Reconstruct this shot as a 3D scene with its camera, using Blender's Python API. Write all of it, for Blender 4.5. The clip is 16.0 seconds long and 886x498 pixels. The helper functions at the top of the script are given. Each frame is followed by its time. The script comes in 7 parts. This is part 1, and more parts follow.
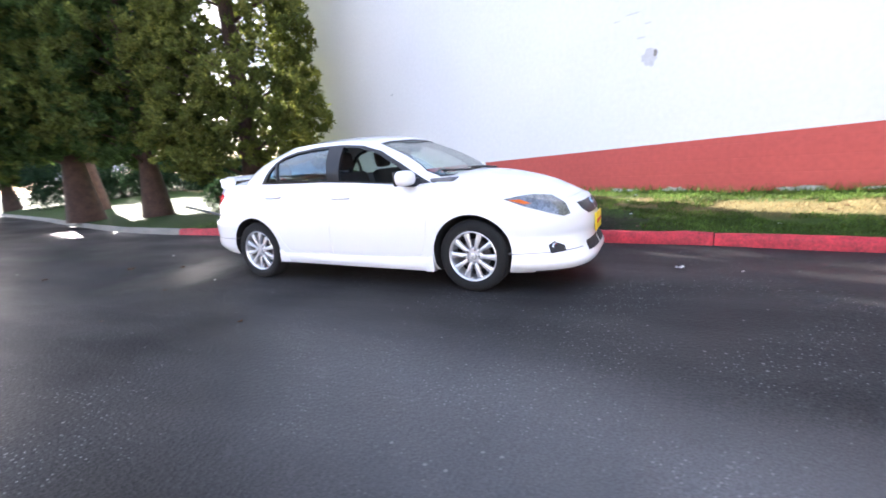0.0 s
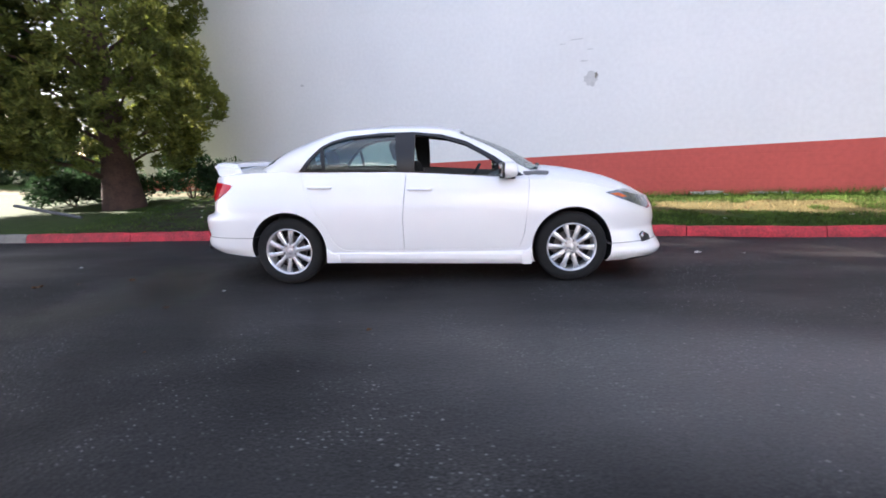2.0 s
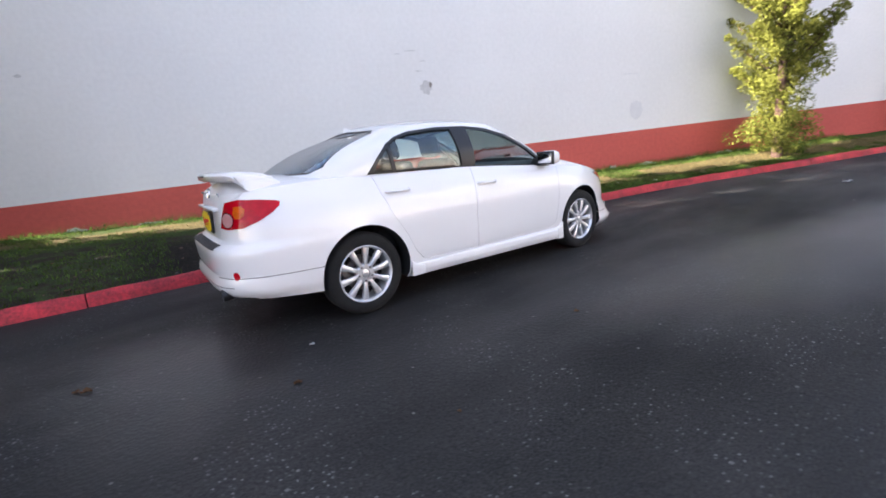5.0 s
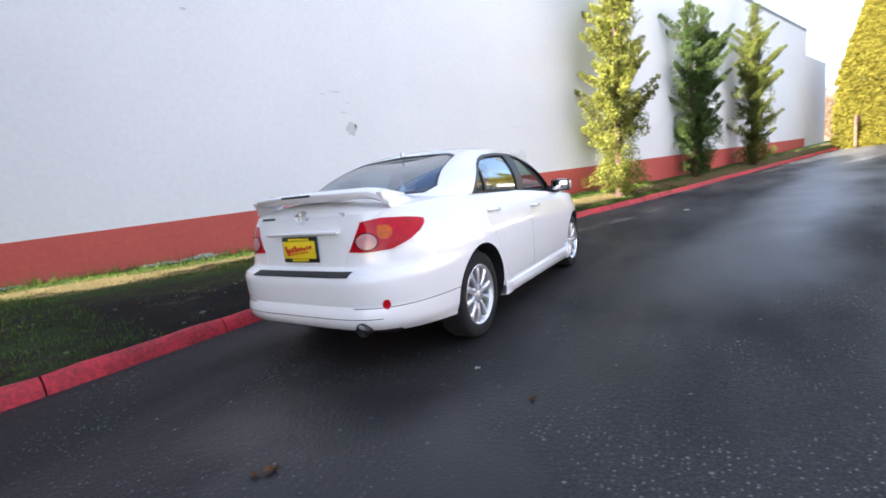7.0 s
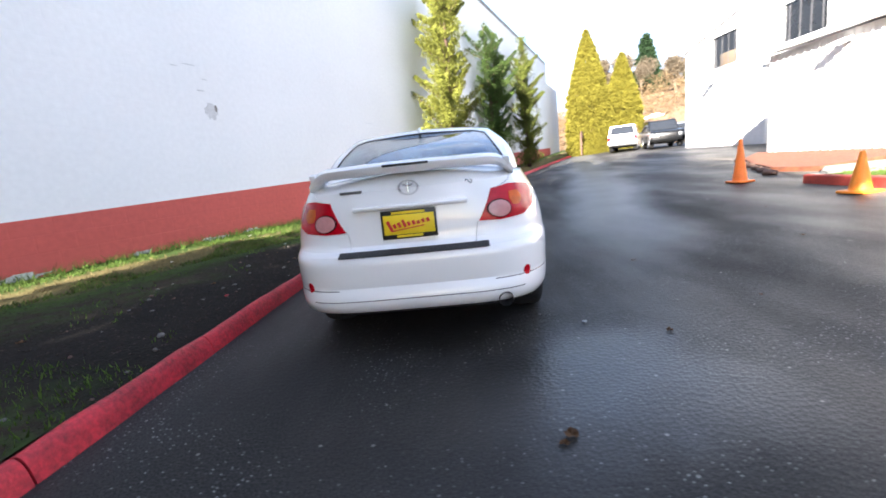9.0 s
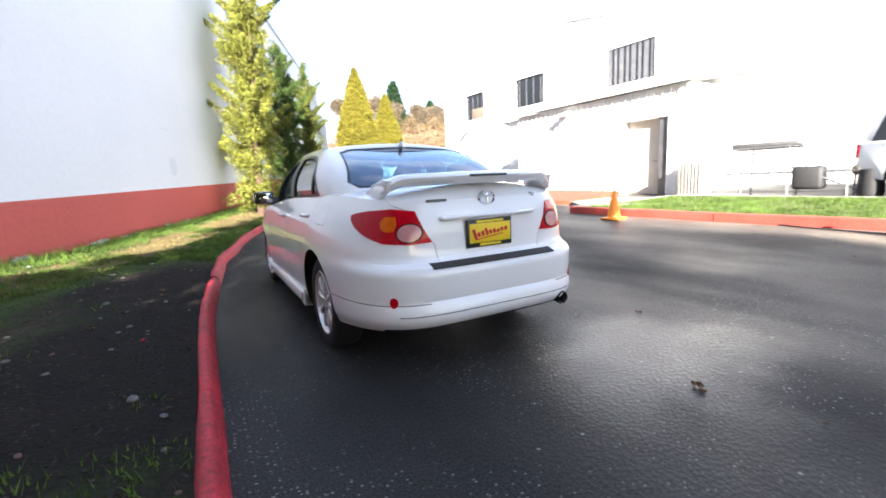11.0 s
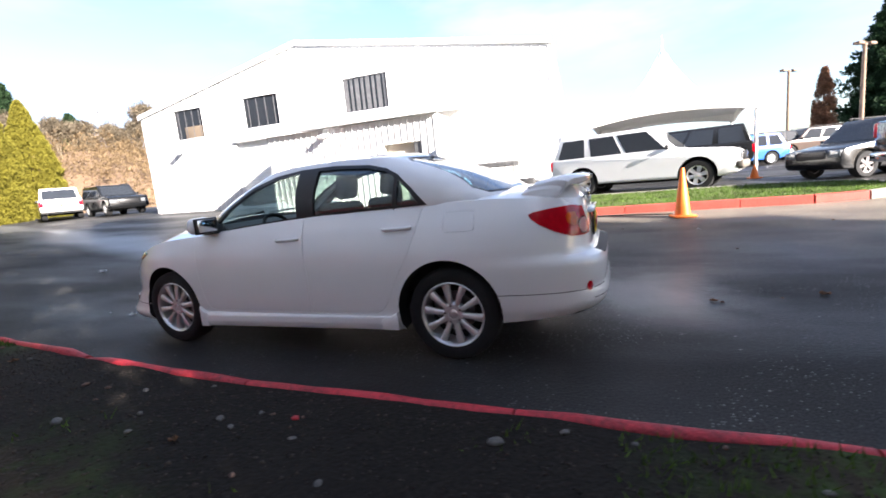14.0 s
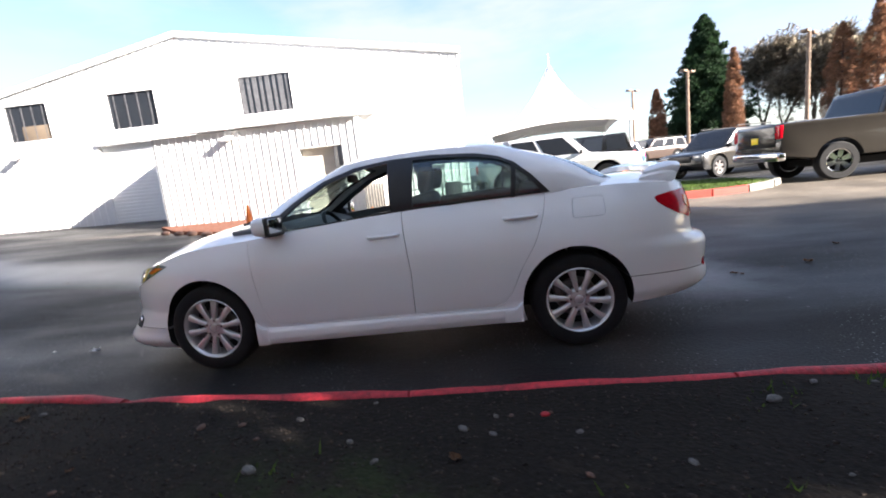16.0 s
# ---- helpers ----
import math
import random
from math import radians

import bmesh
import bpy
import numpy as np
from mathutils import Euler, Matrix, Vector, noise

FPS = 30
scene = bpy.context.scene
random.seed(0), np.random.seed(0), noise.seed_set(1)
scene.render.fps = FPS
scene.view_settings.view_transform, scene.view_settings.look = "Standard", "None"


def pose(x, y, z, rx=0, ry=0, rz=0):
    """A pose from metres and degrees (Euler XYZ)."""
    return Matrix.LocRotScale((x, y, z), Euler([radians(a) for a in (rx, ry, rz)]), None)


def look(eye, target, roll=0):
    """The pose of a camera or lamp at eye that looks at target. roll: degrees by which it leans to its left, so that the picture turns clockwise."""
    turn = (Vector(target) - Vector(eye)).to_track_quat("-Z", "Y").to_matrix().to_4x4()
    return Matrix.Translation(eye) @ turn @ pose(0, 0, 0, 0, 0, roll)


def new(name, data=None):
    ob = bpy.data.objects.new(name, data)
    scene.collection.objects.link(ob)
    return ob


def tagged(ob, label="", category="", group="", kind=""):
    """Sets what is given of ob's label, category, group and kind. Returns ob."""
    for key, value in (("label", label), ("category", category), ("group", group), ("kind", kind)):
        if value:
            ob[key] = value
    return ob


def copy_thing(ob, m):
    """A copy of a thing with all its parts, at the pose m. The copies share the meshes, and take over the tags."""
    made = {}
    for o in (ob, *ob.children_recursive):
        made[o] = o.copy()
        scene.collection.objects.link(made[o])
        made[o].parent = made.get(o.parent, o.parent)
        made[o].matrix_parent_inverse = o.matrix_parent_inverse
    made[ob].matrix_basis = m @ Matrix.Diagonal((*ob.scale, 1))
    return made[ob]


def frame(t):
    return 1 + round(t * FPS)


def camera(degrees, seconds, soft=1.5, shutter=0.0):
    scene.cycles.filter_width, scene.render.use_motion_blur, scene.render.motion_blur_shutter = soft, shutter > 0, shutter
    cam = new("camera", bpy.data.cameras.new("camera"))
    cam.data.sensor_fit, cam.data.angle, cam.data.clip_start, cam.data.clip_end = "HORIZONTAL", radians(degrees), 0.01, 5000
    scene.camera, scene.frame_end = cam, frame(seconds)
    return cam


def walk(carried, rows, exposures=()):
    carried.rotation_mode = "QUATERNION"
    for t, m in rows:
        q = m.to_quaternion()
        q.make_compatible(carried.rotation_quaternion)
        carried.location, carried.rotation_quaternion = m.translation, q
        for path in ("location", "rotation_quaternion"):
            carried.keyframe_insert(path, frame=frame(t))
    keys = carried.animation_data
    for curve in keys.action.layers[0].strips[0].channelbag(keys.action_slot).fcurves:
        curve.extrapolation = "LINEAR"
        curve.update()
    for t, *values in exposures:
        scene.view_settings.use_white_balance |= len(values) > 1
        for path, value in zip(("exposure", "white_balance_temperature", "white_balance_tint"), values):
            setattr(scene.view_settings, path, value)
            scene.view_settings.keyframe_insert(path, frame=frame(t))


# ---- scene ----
cam = camera(91.2, 16.0, 1.7, 0.4)
PATH = [
    (0, (2.75, -4.142, 1.165), (1.849, -2.405, 0.755), -4.9),
    (0.5, (2.199, -4.393, 1.168), (1.56, -2.534, 0.796), -2.8),
    (1, (1.608, -4.512, 1.184), (1.093, -2.613, 0.823), -2.2),
    (1.5, (1.034, -4.655, 1.174), (0.706, -2.707, 0.858), -0.7),
    (2, (0.445, -4.676, 1.16), (0.295, -2.727, 0.736), -1.9),
    (2.5, (-0.125, -4.661, 1.168), (-0.012, -2.694, 0.823), -3.5),
    (3, (-0.691, -4.583, 1.183), (-0.363, -2.65, 0.791), -5.2),
    (3.5, (-1.182, -4.446, 1.182), (-0.723, -2.529, 0.842), -2.8),
    (4, (-1.714, -4.304, 1.178), (-0.932, -2.497, 0.827), -2.1),
    (4.2, (-1.905, -4.182, 1.184), (-1.052, -2.416, 0.788), -3.4),
    (6.3, (-3.7, -2.87, 1.126), (-2.164, -1.635, 0.787), -6.3),
    (6.5, (-3.813, -2.677, 1.113), (-2.239, -1.488, 0.78), -7.4),
    (7, (-4.066, -2.222, 1.114), (-2.377, -1.188, 0.833), -5.5),
    (7.5, (-4.314, -1.78, 1.093), (-2.517, -0.964, 0.77), -6.0),
    (8, (-4.432, -1.294, 1.091), (-2.562, -0.657, 0.779), -5.7),
    (8.5, (-4.628, -0.829, 1.092), (-2.685, -0.5, 0.75), -4.8),
    (8.7, (-4.628, -0.623, 1.08), (-2.674, -0.376, 0.731), -5.3),
    (10.8, (-4.328, 1.34, 1.098), (-2.552, 0.475, 0.786), -3.1),
    (11, (-4.267, 1.489, 1.112), (-2.538, 0.533, 0.802), -2.6),
    (11.5, (-4.022, 1.904, 1.1), (-2.469, 0.694, 0.748), -0.6),
    (12, (-3.793, 2.321, 1.124), (-2.337, 0.977, 0.851), -0.9),
    (12.5, (-3.513, 2.687, 1.179), (-2.254, 1.162, 0.874), -2.7),
    (13, (-3.104, 2.921, 1.197), (-1.999, 1.286, 0.869), -1.9),
    (13.5, (-2.74, 3.21, 1.224), (-1.906, 1.421, 0.902), -2.3),
    (14, (-2.315, 3.375, 1.179), (-1.573, 1.542, 0.878), -5.4),
    (14.5, (-1.9, 3.501, 1.125), (-1.36, 1.593, 0.862), -2.3),
    (15, (-1.506, 3.642, 1.134), (-1.146, 1.702, 0.808), -0.7),
    (15.5, (-1.086, 3.632, 1.17), (-0.754, 1.703, 0.762), -4.5),
    (16, (-0.731, 3.656, 1.204), (-0.523, 1.693, 0.886), -6.3),
]
walk(cam, [(t, look(eye, target, roll)) for t, eye, target, roll in PATH], [(0, 3.87, 5850, 19), (1, 3.65, 5900, 19), (2, 3.35, 6050, 19), (4, 3.2, 6200, 19), (7, 3.4, 6100, 16), (8.5, 3.45, 6000, 15), (11, 3.5, 6000, 14), (12.5, 3.35, 6000, 14), (13.5, 3.12, 6000, 15), (14.5, 2.9, 5950, 17), (16, 2.88, 6000, 16)])

# ---- world, sun, exposure ----
SUN_HEADING, SUN_ELEV = -21.6, 22.0          # degrees: the way the shadows fall, and the sun's height
world = bpy.data.worlds.new("sky")
scene.world = world
world.use_nodes = True
wt = world.node_tree
wt.nodes.clear()
w_out = wt.nodes.new("ShaderNodeOutputWorld")
w_bg = wt.nodes.new("ShaderNodeBackground")
w_sky = wt.nodes.new("ShaderNodeTexSky")
w_sky.sky_type, w_sky.sun_disc = "NISHITA", False
w_sky.sun_elevation = radians(SUN_ELEV)
w_sky.sun_rotation = radians(90.0 - (SUN_HEADING + 180.0))
w_sky.air_density, w_sky.dust_density, w_sky.ozone_density = 1.0, 1.2, 1.5
w_co = wt.nodes.new("ShaderNodeTexCoord")
w_map = wt.nodes.new("ShaderNodeMapping")
w_map.inputs["Scale"].default_value = (1.0, 1.0, 3.2)
w_noise = wt.nodes.new("ShaderNodeTexNoise")
w_noise.inputs["Scale"].default_value, w_noise.inputs["Detail"].default_value = 1.7, 6.0
w_noise.inputs["Roughness"].default_value = 0.55
w_ramp = wt.nodes.new("ShaderNodeValToRGB")
w_ramp.color_ramp.elements[0].position, w_ramp.color_ramp.elements[0].color = 0.43, (0.10, 0.10, 0.10, 1)
w_ramp.color_ramp.elements[1].position, w_ramp.color_ramp.elements[1].color = 0.62, (1, 1, 1, 1)
w_mix = wt.nodes.new("ShaderNodeMixRGB")
w_mix.inputs[2].default_value = (2.6, 2.8, 3.15, 1)
wt.links.new(w_co.outputs["Generated"], w_map.inputs["Vector"])
wt.links.new(w_map.outputs[0], w_noise.inputs["Vector"])
wt.links.new(w_noise.outputs["Fac"], w_ramp.inputs[0])
wt.links.new(w_ramp.outputs[0], w_mix.inputs[0])
wt.links.new(w_sky.outputs[0], w_mix.inputs[1])
wt.links.new(w_mix.outputs[0], w_bg.inputs[0])
wt.links.new(w_bg.outputs[0], w_out.inputs[0])
w_bg.inputs[1].default_value = 0.05

sun = new("sun", bpy.data.lights.new("sun", "SUN"))
sun.data.energy, sun.data.angle, sun.data.color = 4.0, radians(0.6), (1.0, 0.90, 0.74)
_h, _e = radians(SUN_HEADING), radians(SUN_ELEV)
sun.matrix_world = look((0, 0, 30), (math.cos(_h) * math.cos(_e), math.sin(_h) * math.cos(_e), 30 - math.sin(_e)))

# ---- materials ----


def material(name, base, rough=0.6, metal=0.0, var=0.0, scale=4.0, fine=60.0, bump=0.0, bump_scale=80.0, coat=0.0, dark=None, stain=0.0, alpha=None, random_tint=0.0):
    """A principled material whose colour varies at two scales, with a fine bump."""
    m = bpy.data.materials.new(name)
    m.use_nodes = True
    nt = m.node_tree
    p = nt.nodes["Principled BSDF"]
    p.inputs["Roughness"].default_value, p.inputs["Metallic"].default_value = rough, metal
    p.inputs["Coat Weight"].default_value = coat
    p.inputs["Coat Roughness"].default_value = 0.04
    p.inputs["Base Color"].default_value = (*base, 1)
    co = nt.nodes.new("ShaderNodeTexCoord")
    if var or stain or random_tint:
        dark = dark or tuple(c * (1 - var) for c in base)
        light = tuple(min(1, c * (1 + var * 0.6)) for c in base)
        n1 = nt.nodes.new("ShaderNodeTexNoise")
        n1.inputs["Scale"].default_value, n1.inputs["Detail"].default_value = scale, 5
        n2 = nt.nodes.new("ShaderNodeTexNoise")
        n2.inputs["Scale"].default_value, n2.inputs["Detail"].default_value = fine, 4
        mx = nt.nodes.new("ShaderNodeMath")
        mx.operation = "MULTIPLY_ADD"
        mx.inputs[1].default_value = 0.5
        ad = nt.nodes.new("ShaderNodeMath")
        ad.operation = "MULTIPLY"
        ad.inputs[1].default_value = 0.5
        ramp = nt.nodes.new("ShaderNodeValToRGB")
        ramp.color_ramp.elements[0].position, ramp.color_ramp.elements[0].color = 0.36, (*dark, 1)
        ramp.color_ramp.elements[1].position, ramp.color_ramp.elements[1].color = 0.64, (*light, 1)
        nt.links.new(co.outputs["Object"], n1.inputs["Vector"])
        nt.links.new(co.outputs["Object"], n2.inputs["Vector"])
        nt.links.new(n2.outputs["Fac"], ad.inputs[0])
        nt.links.new(n1.outputs["Fac"], mx.inputs[0])
        nt.links.new(ad.outputs[0], mx.inputs[2])
        nt.links.new(mx.outputs[0], ramp.inputs[0])
        last = ramp.outputs[0]
        if random_tint:
            info = nt.nodes.new("ShaderNodeNewGeometry")
            hsv = nt.nodes.new("ShaderNodeHueSaturation")
            rg = nt.nodes.new("ShaderNodeMapRange")
            rg.inputs[3].default_value, rg.inputs[4].default_value = 1 - random_tint, 1 + random_tint
            nt.links.new(info.outputs["Random Per Island"], rg.inputs[0])
            nt.links.new(rg.outputs[0], hsv.inputs["Value"])
            nt.links.new(last, hsv.inputs["Color"])
            last = hsv.outputs[0]
        nt.links.new(last, p.inputs["Base Color"])
    if bump:
        nb = nt.nodes.new("ShaderNodeTexNoise")
        nb.inputs["Scale"].default_value, nb.inputs["Detail"].default_value = bump_scale, 4
        bp = nt.nodes.new("ShaderNodeBump")
        bp.inputs["Strength"].default_value, bp.inputs["Distance"].default_value = min(1, bump), 0.01
        nt.links.new(co.outputs["Object"], nb.inputs["Vector"])
        nt.links.new(nb.outputs["Fac"], bp.inputs["Height"])
        nt.links.new(bp.outputs[0], p.inputs["Normal"])
    return m


def glass_material(name, tint=(0.75, 0.82, 0.80), see=0.8, gloss=0.07):
    """Thin tinted pane: part seen through, part mirror, by Fresnel."""
    m = bpy.data.materials.new(name)
    m.use_nodes = True
    nt = m.node_tree
    nt.nodes.clear()
    out = nt.nodes.new("ShaderNodeOutputMaterial")
    mix = nt.nodes.new("ShaderNodeMixShader")
    tr = nt.nodes.new("ShaderNodeBsdfTransparent")
    gl = nt.nodes.new("ShaderNodeBsdfGlossy")
    fr = nt.nodes.new("ShaderNodeLayerWeight")
    pw, ma = nt.nodes.new("ShaderNodeMath"), nt.nodes.new("ShaderNodeMath")
    pw.operation, pw.inputs[1].default_value = "POWER", 2.2
    ma.operation, ma.inputs[1].default_value, ma.inputs[2].default_value = "MULTIPLY_ADD", 0.72, gloss
    nt.links.new(fr.outputs["Facing"], pw.inputs[0])
    nt.links.new(pw.outputs[0], ma.inputs[0])
    tr.inputs[0].default_value = (*[c * see for c in tint], 1)
    gl.inputs["Roughness"].default_value = 0.02
    nt.links.new(ma.outputs[0], mix.inputs[0])
    nt.links.new(tr.outputs[0], mix.inputs[1])
    nt.links.new(gl.outputs[0], mix.inputs[2])
    nt.links.new(mix.outputs[0], out.inputs[0])
    return m


def asphalt_material():
    m = bpy.data.materials.new("asphalt")
    m.use_nodes = True
    nt = m.node_tree
    p = nt.nodes["Principled BSDF"]
    co = nt.nodes.new("ShaderNodeTexCoord")

    def tex(kind, scale, detail=4.0):
        n = nt.nodes.new(kind)
        n.inputs["Scale"].default_value = scale
        if kind == "ShaderNodeTexVoronoi":
            n.voronoi_dimensions = "2D"
        elif "Detail" in n.inputs:
            n.inputs["Detail"].default_value = detail
        nt.links.new(co.outputs["Object"], n.inputs["Vector"])
        return n

    def ramp(src, a, b, ca, cb):
        r = nt.nodes.new("ShaderNodeValToRGB")
        r.color_ramp.elements[0].position, r.color_ramp.elements[0].color = a, (*ca, 1)
        r.color_ramp.elements[1].position, r.color_ramp.elements[1].color = b, (*cb, 1)
        nt.links.new(src, r.inputs[0])
        return r

    def mixed(kind, fac, a, b):
        x = nt.nodes.new("ShaderNodeMixRGB")
        x.blend_type = kind
        for i, v in enumerate((fac, a, b)):
            if isinstance(v, float):
                x.inputs[i].default_value = v
            elif isinstance(v, tuple):
                x.inputs[i].default_value = (*v, 1)
            else:
                nt.links.new(v, x.inputs[i])
        return x

    damp = tex("ShaderNodeTexNoise", 0.22, 6.0)
    wear = tex("ShaderNodeTexNoise", 1.1, 8.0)
    streak = nt.nodes.new("ShaderNodeTexNoise")
    streak.inputs["Scale"].default_value, streak.inputs["Detail"].default_value = 1.0, 7.0
    smap = nt.nodes.new("ShaderNodeMapping")
    smap.inputs["Rotation"].default_value, smap.inputs["Scale"].default_value = (0, 0, radians(12)), (0.22, 0.75, 1)
    nt.links.new(co.outputs["Object"], smap.inputs[0])
    nt.links.new(smap.outputs[0], streak.inputs["Vector"])
    grain = tex("ShaderNodeTexNoise", 95.0, 3.0)
    chips = tex("ShaderNodeTexVoronoi", 38.0)
    chips2 = tex("ShaderNodeTexVoronoi", 13.0)
    base = ramp(damp.outputs["Fac"], 0.38, 0.66, (0.019, 0.019, 0.0196), (0.036, 0.0352, 0.0338))
    c1 = mixed("MULTIPLY", 0.85, base.outputs[0], ramp(wear.outputs["Fac"], 0.32, 0.72, (0.62, 0.62, 0.63), (1.40, 1.37, 1.32)).outputs[0])
    c2 = mixed("MULTIPLY", 0.9, c1.outputs[0], ramp(grain.outputs["Fac"], 0.34, 0.70, (0.50, 0.50, 0.50), (1.6, 1.6, 1.6)).outputs[0])
    # sunlight painted into the colour: a warm, paler tone towards the island and the lot
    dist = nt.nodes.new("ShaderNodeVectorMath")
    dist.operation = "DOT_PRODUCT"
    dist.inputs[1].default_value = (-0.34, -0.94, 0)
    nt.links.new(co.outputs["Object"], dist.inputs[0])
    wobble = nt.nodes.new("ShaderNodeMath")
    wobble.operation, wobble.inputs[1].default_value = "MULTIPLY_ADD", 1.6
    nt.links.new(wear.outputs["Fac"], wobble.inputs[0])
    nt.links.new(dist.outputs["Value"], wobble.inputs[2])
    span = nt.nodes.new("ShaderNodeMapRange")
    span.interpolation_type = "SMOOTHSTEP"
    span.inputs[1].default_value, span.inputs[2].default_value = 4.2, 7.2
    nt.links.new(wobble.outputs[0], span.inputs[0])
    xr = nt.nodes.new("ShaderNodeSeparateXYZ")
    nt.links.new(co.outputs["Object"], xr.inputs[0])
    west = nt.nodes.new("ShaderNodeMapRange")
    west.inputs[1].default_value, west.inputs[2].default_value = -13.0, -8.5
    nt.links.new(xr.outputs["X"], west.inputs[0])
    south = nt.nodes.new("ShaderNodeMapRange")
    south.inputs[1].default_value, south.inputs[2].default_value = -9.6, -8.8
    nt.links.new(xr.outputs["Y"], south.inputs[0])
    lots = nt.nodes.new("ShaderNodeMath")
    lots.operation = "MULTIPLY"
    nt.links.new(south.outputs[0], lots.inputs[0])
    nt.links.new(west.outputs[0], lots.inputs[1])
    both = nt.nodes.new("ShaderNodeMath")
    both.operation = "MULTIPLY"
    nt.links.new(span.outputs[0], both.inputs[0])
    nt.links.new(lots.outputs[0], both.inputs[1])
    lit_tone = mixed("MULTIPLY", both.outputs[0], c2.outputs[0], (5.8, 5.1, 4.15))
    # a polished wheel track up the middle of the road; its bluish sheen is partly painted in
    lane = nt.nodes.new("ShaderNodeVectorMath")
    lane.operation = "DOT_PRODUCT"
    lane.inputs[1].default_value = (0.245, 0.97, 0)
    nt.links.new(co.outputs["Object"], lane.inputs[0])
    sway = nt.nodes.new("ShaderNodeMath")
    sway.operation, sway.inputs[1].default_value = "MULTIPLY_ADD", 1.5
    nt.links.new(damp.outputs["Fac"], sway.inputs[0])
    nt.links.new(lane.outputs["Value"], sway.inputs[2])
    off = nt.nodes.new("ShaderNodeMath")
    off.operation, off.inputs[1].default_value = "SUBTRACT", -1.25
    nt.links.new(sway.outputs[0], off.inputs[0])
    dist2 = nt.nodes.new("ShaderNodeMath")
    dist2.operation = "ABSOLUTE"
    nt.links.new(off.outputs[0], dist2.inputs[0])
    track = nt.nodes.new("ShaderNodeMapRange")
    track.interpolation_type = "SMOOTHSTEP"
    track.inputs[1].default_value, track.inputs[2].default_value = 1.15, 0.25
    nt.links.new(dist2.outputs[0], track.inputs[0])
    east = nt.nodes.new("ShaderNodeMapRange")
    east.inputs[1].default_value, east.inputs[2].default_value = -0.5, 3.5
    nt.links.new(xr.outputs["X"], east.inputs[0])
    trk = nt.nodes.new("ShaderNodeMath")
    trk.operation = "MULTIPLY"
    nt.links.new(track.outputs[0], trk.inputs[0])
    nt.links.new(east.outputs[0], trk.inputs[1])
    lit_tone = mixed("MULTIPLY", trk.outputs[0], lit_tone.outputs[0], (1.75, 1.83, 2.0))
    # the road ahead is lightened as well: its grazing sheen painted into the colour
    dry = nt.nodes.new("ShaderNodeMapRange")
    dry.interpolation_type = "SMOOTHSTEP"
    dry.inputs[1].default_value, dry.inputs[2].default_value = 3.5, 8.0
    nt.links.new(xr.outputs["X"], dry.inputs[0])
    lit_tone = mixed("MULTIPLY", dry.outputs[0], lit_tone.outputs[0], (1.7, 1.72, 1.78))
    c2 = lit_tone
    sel = ramp(mixed("MULTIPLY", 1.0, chips.outputs["Color"], ramp(wear.outputs["Fac"], 0.34, 0.62, (0.62, 0.62, 0.62), (1.1, 1.1, 1.1)).outputs[0]).outputs[0], 0.66, 0.90, (0, 0, 0), (1, 1, 1))
    near = ramp(chips.outputs["Distance"], 0.10, 0.26, (1, 1, 1), (0, 0, 0))
    spot = mixed("MULTIPLY", 1.0, sel.outputs[0], near.outputs[0])
    sel2 = ramp(chips2.outputs["Color"], 0.86, 0.88, (0, 0, 0), (1, 1, 1))
    near2 = ramp(chips2.outputs["Distance"], 0.08, 0.13, (1, 1, 1), (0, 0, 0))
    spot2 = mixed("MULTIPLY", 1.0, sel2.outputs[0], near2.outputs[0])
    c3 = mixed("MIX", spot.outputs[0], c2.outputs[0], (0.20, 0.20, 0.196))
    c4 = mixed("MIX", spot2.outputs[0], c3.outputs[0], (0.17, 0.166, 0.158))
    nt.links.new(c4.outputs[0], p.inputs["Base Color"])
    # a wet patch where the exhaust drips
    here = nt.nodes.new("ShaderNodeVectorMath")
    here.operation, here.inputs[1].default_value = "DISTANCE", (-2.62, -0.80, 0)
    nt.links.new(co.outputs["Object"], here.inputs[0])
    edge = nt.nodes.new("ShaderNodeMath")
    edge.operation, edge.inputs[1].default_value = "MULTIPLY_ADD", 1.4
    nt.links.new(wear.outputs["Fac"], edge.inputs[0])
    nt.links.new(here.outputs["Value"], edge.inputs[2])
    wet = nt.nodes.new("ShaderNodeMapRange")
    wet.interpolation_type = "SMOOTHSTEP"
    wet.inputs[1].default_value, wet.inputs[2].default_value = 1.75, 0.85
    nt.links.new(edge.outputs[0], wet.inputs[0])
    rr = ramp(streak.outputs["Fac"], 0.36, 0.64, (0.48, 0.48, 0.48), (0.74, 0.74, 0.74))
    rm = mixed("MULTIPLY", 0.5, rr.outputs[0], ramp(wear.outputs["Fac"], 0.3, 0.7, (0.7, 0.7, 0.7), (1.2, 1.2, 1.2)).outputs[0])
    rm = mixed("MIX", trk.outputs[0], rm.outputs[0], (0.42, 0.42, 0.42))
    rm = mixed("MIX", wet.outputs[0], rm.outputs[0], (0.36, 0.36, 0.36))
    nt.links.new(rm.outputs[0], p.inputs["Roughness"])
    gl = mixed("MIX", trk.outputs[0], ramp(streak.outputs["Fac"], 0.36, 0.64, (0.24, 0.24, 0.24), (0.09, 0.09, 0.09)).outputs[0], (1.0, 1.0, 1.0))
    gl = mixed("MULTIPLY", 1.0, gl.outputs[0], ramp(west.outputs[0], 0.0, 1.0, (0.05, 0.05, 0.05), (1, 1, 1)).outputs[0])
    nt.links.new(mixed("MIX", wet.outputs[0], gl.outputs[0], (0.7, 0.7, 0.7)).outputs[0], p.inputs["Specular IOR Level"])
    b = nt.nodes.new("ShaderNodeBump")
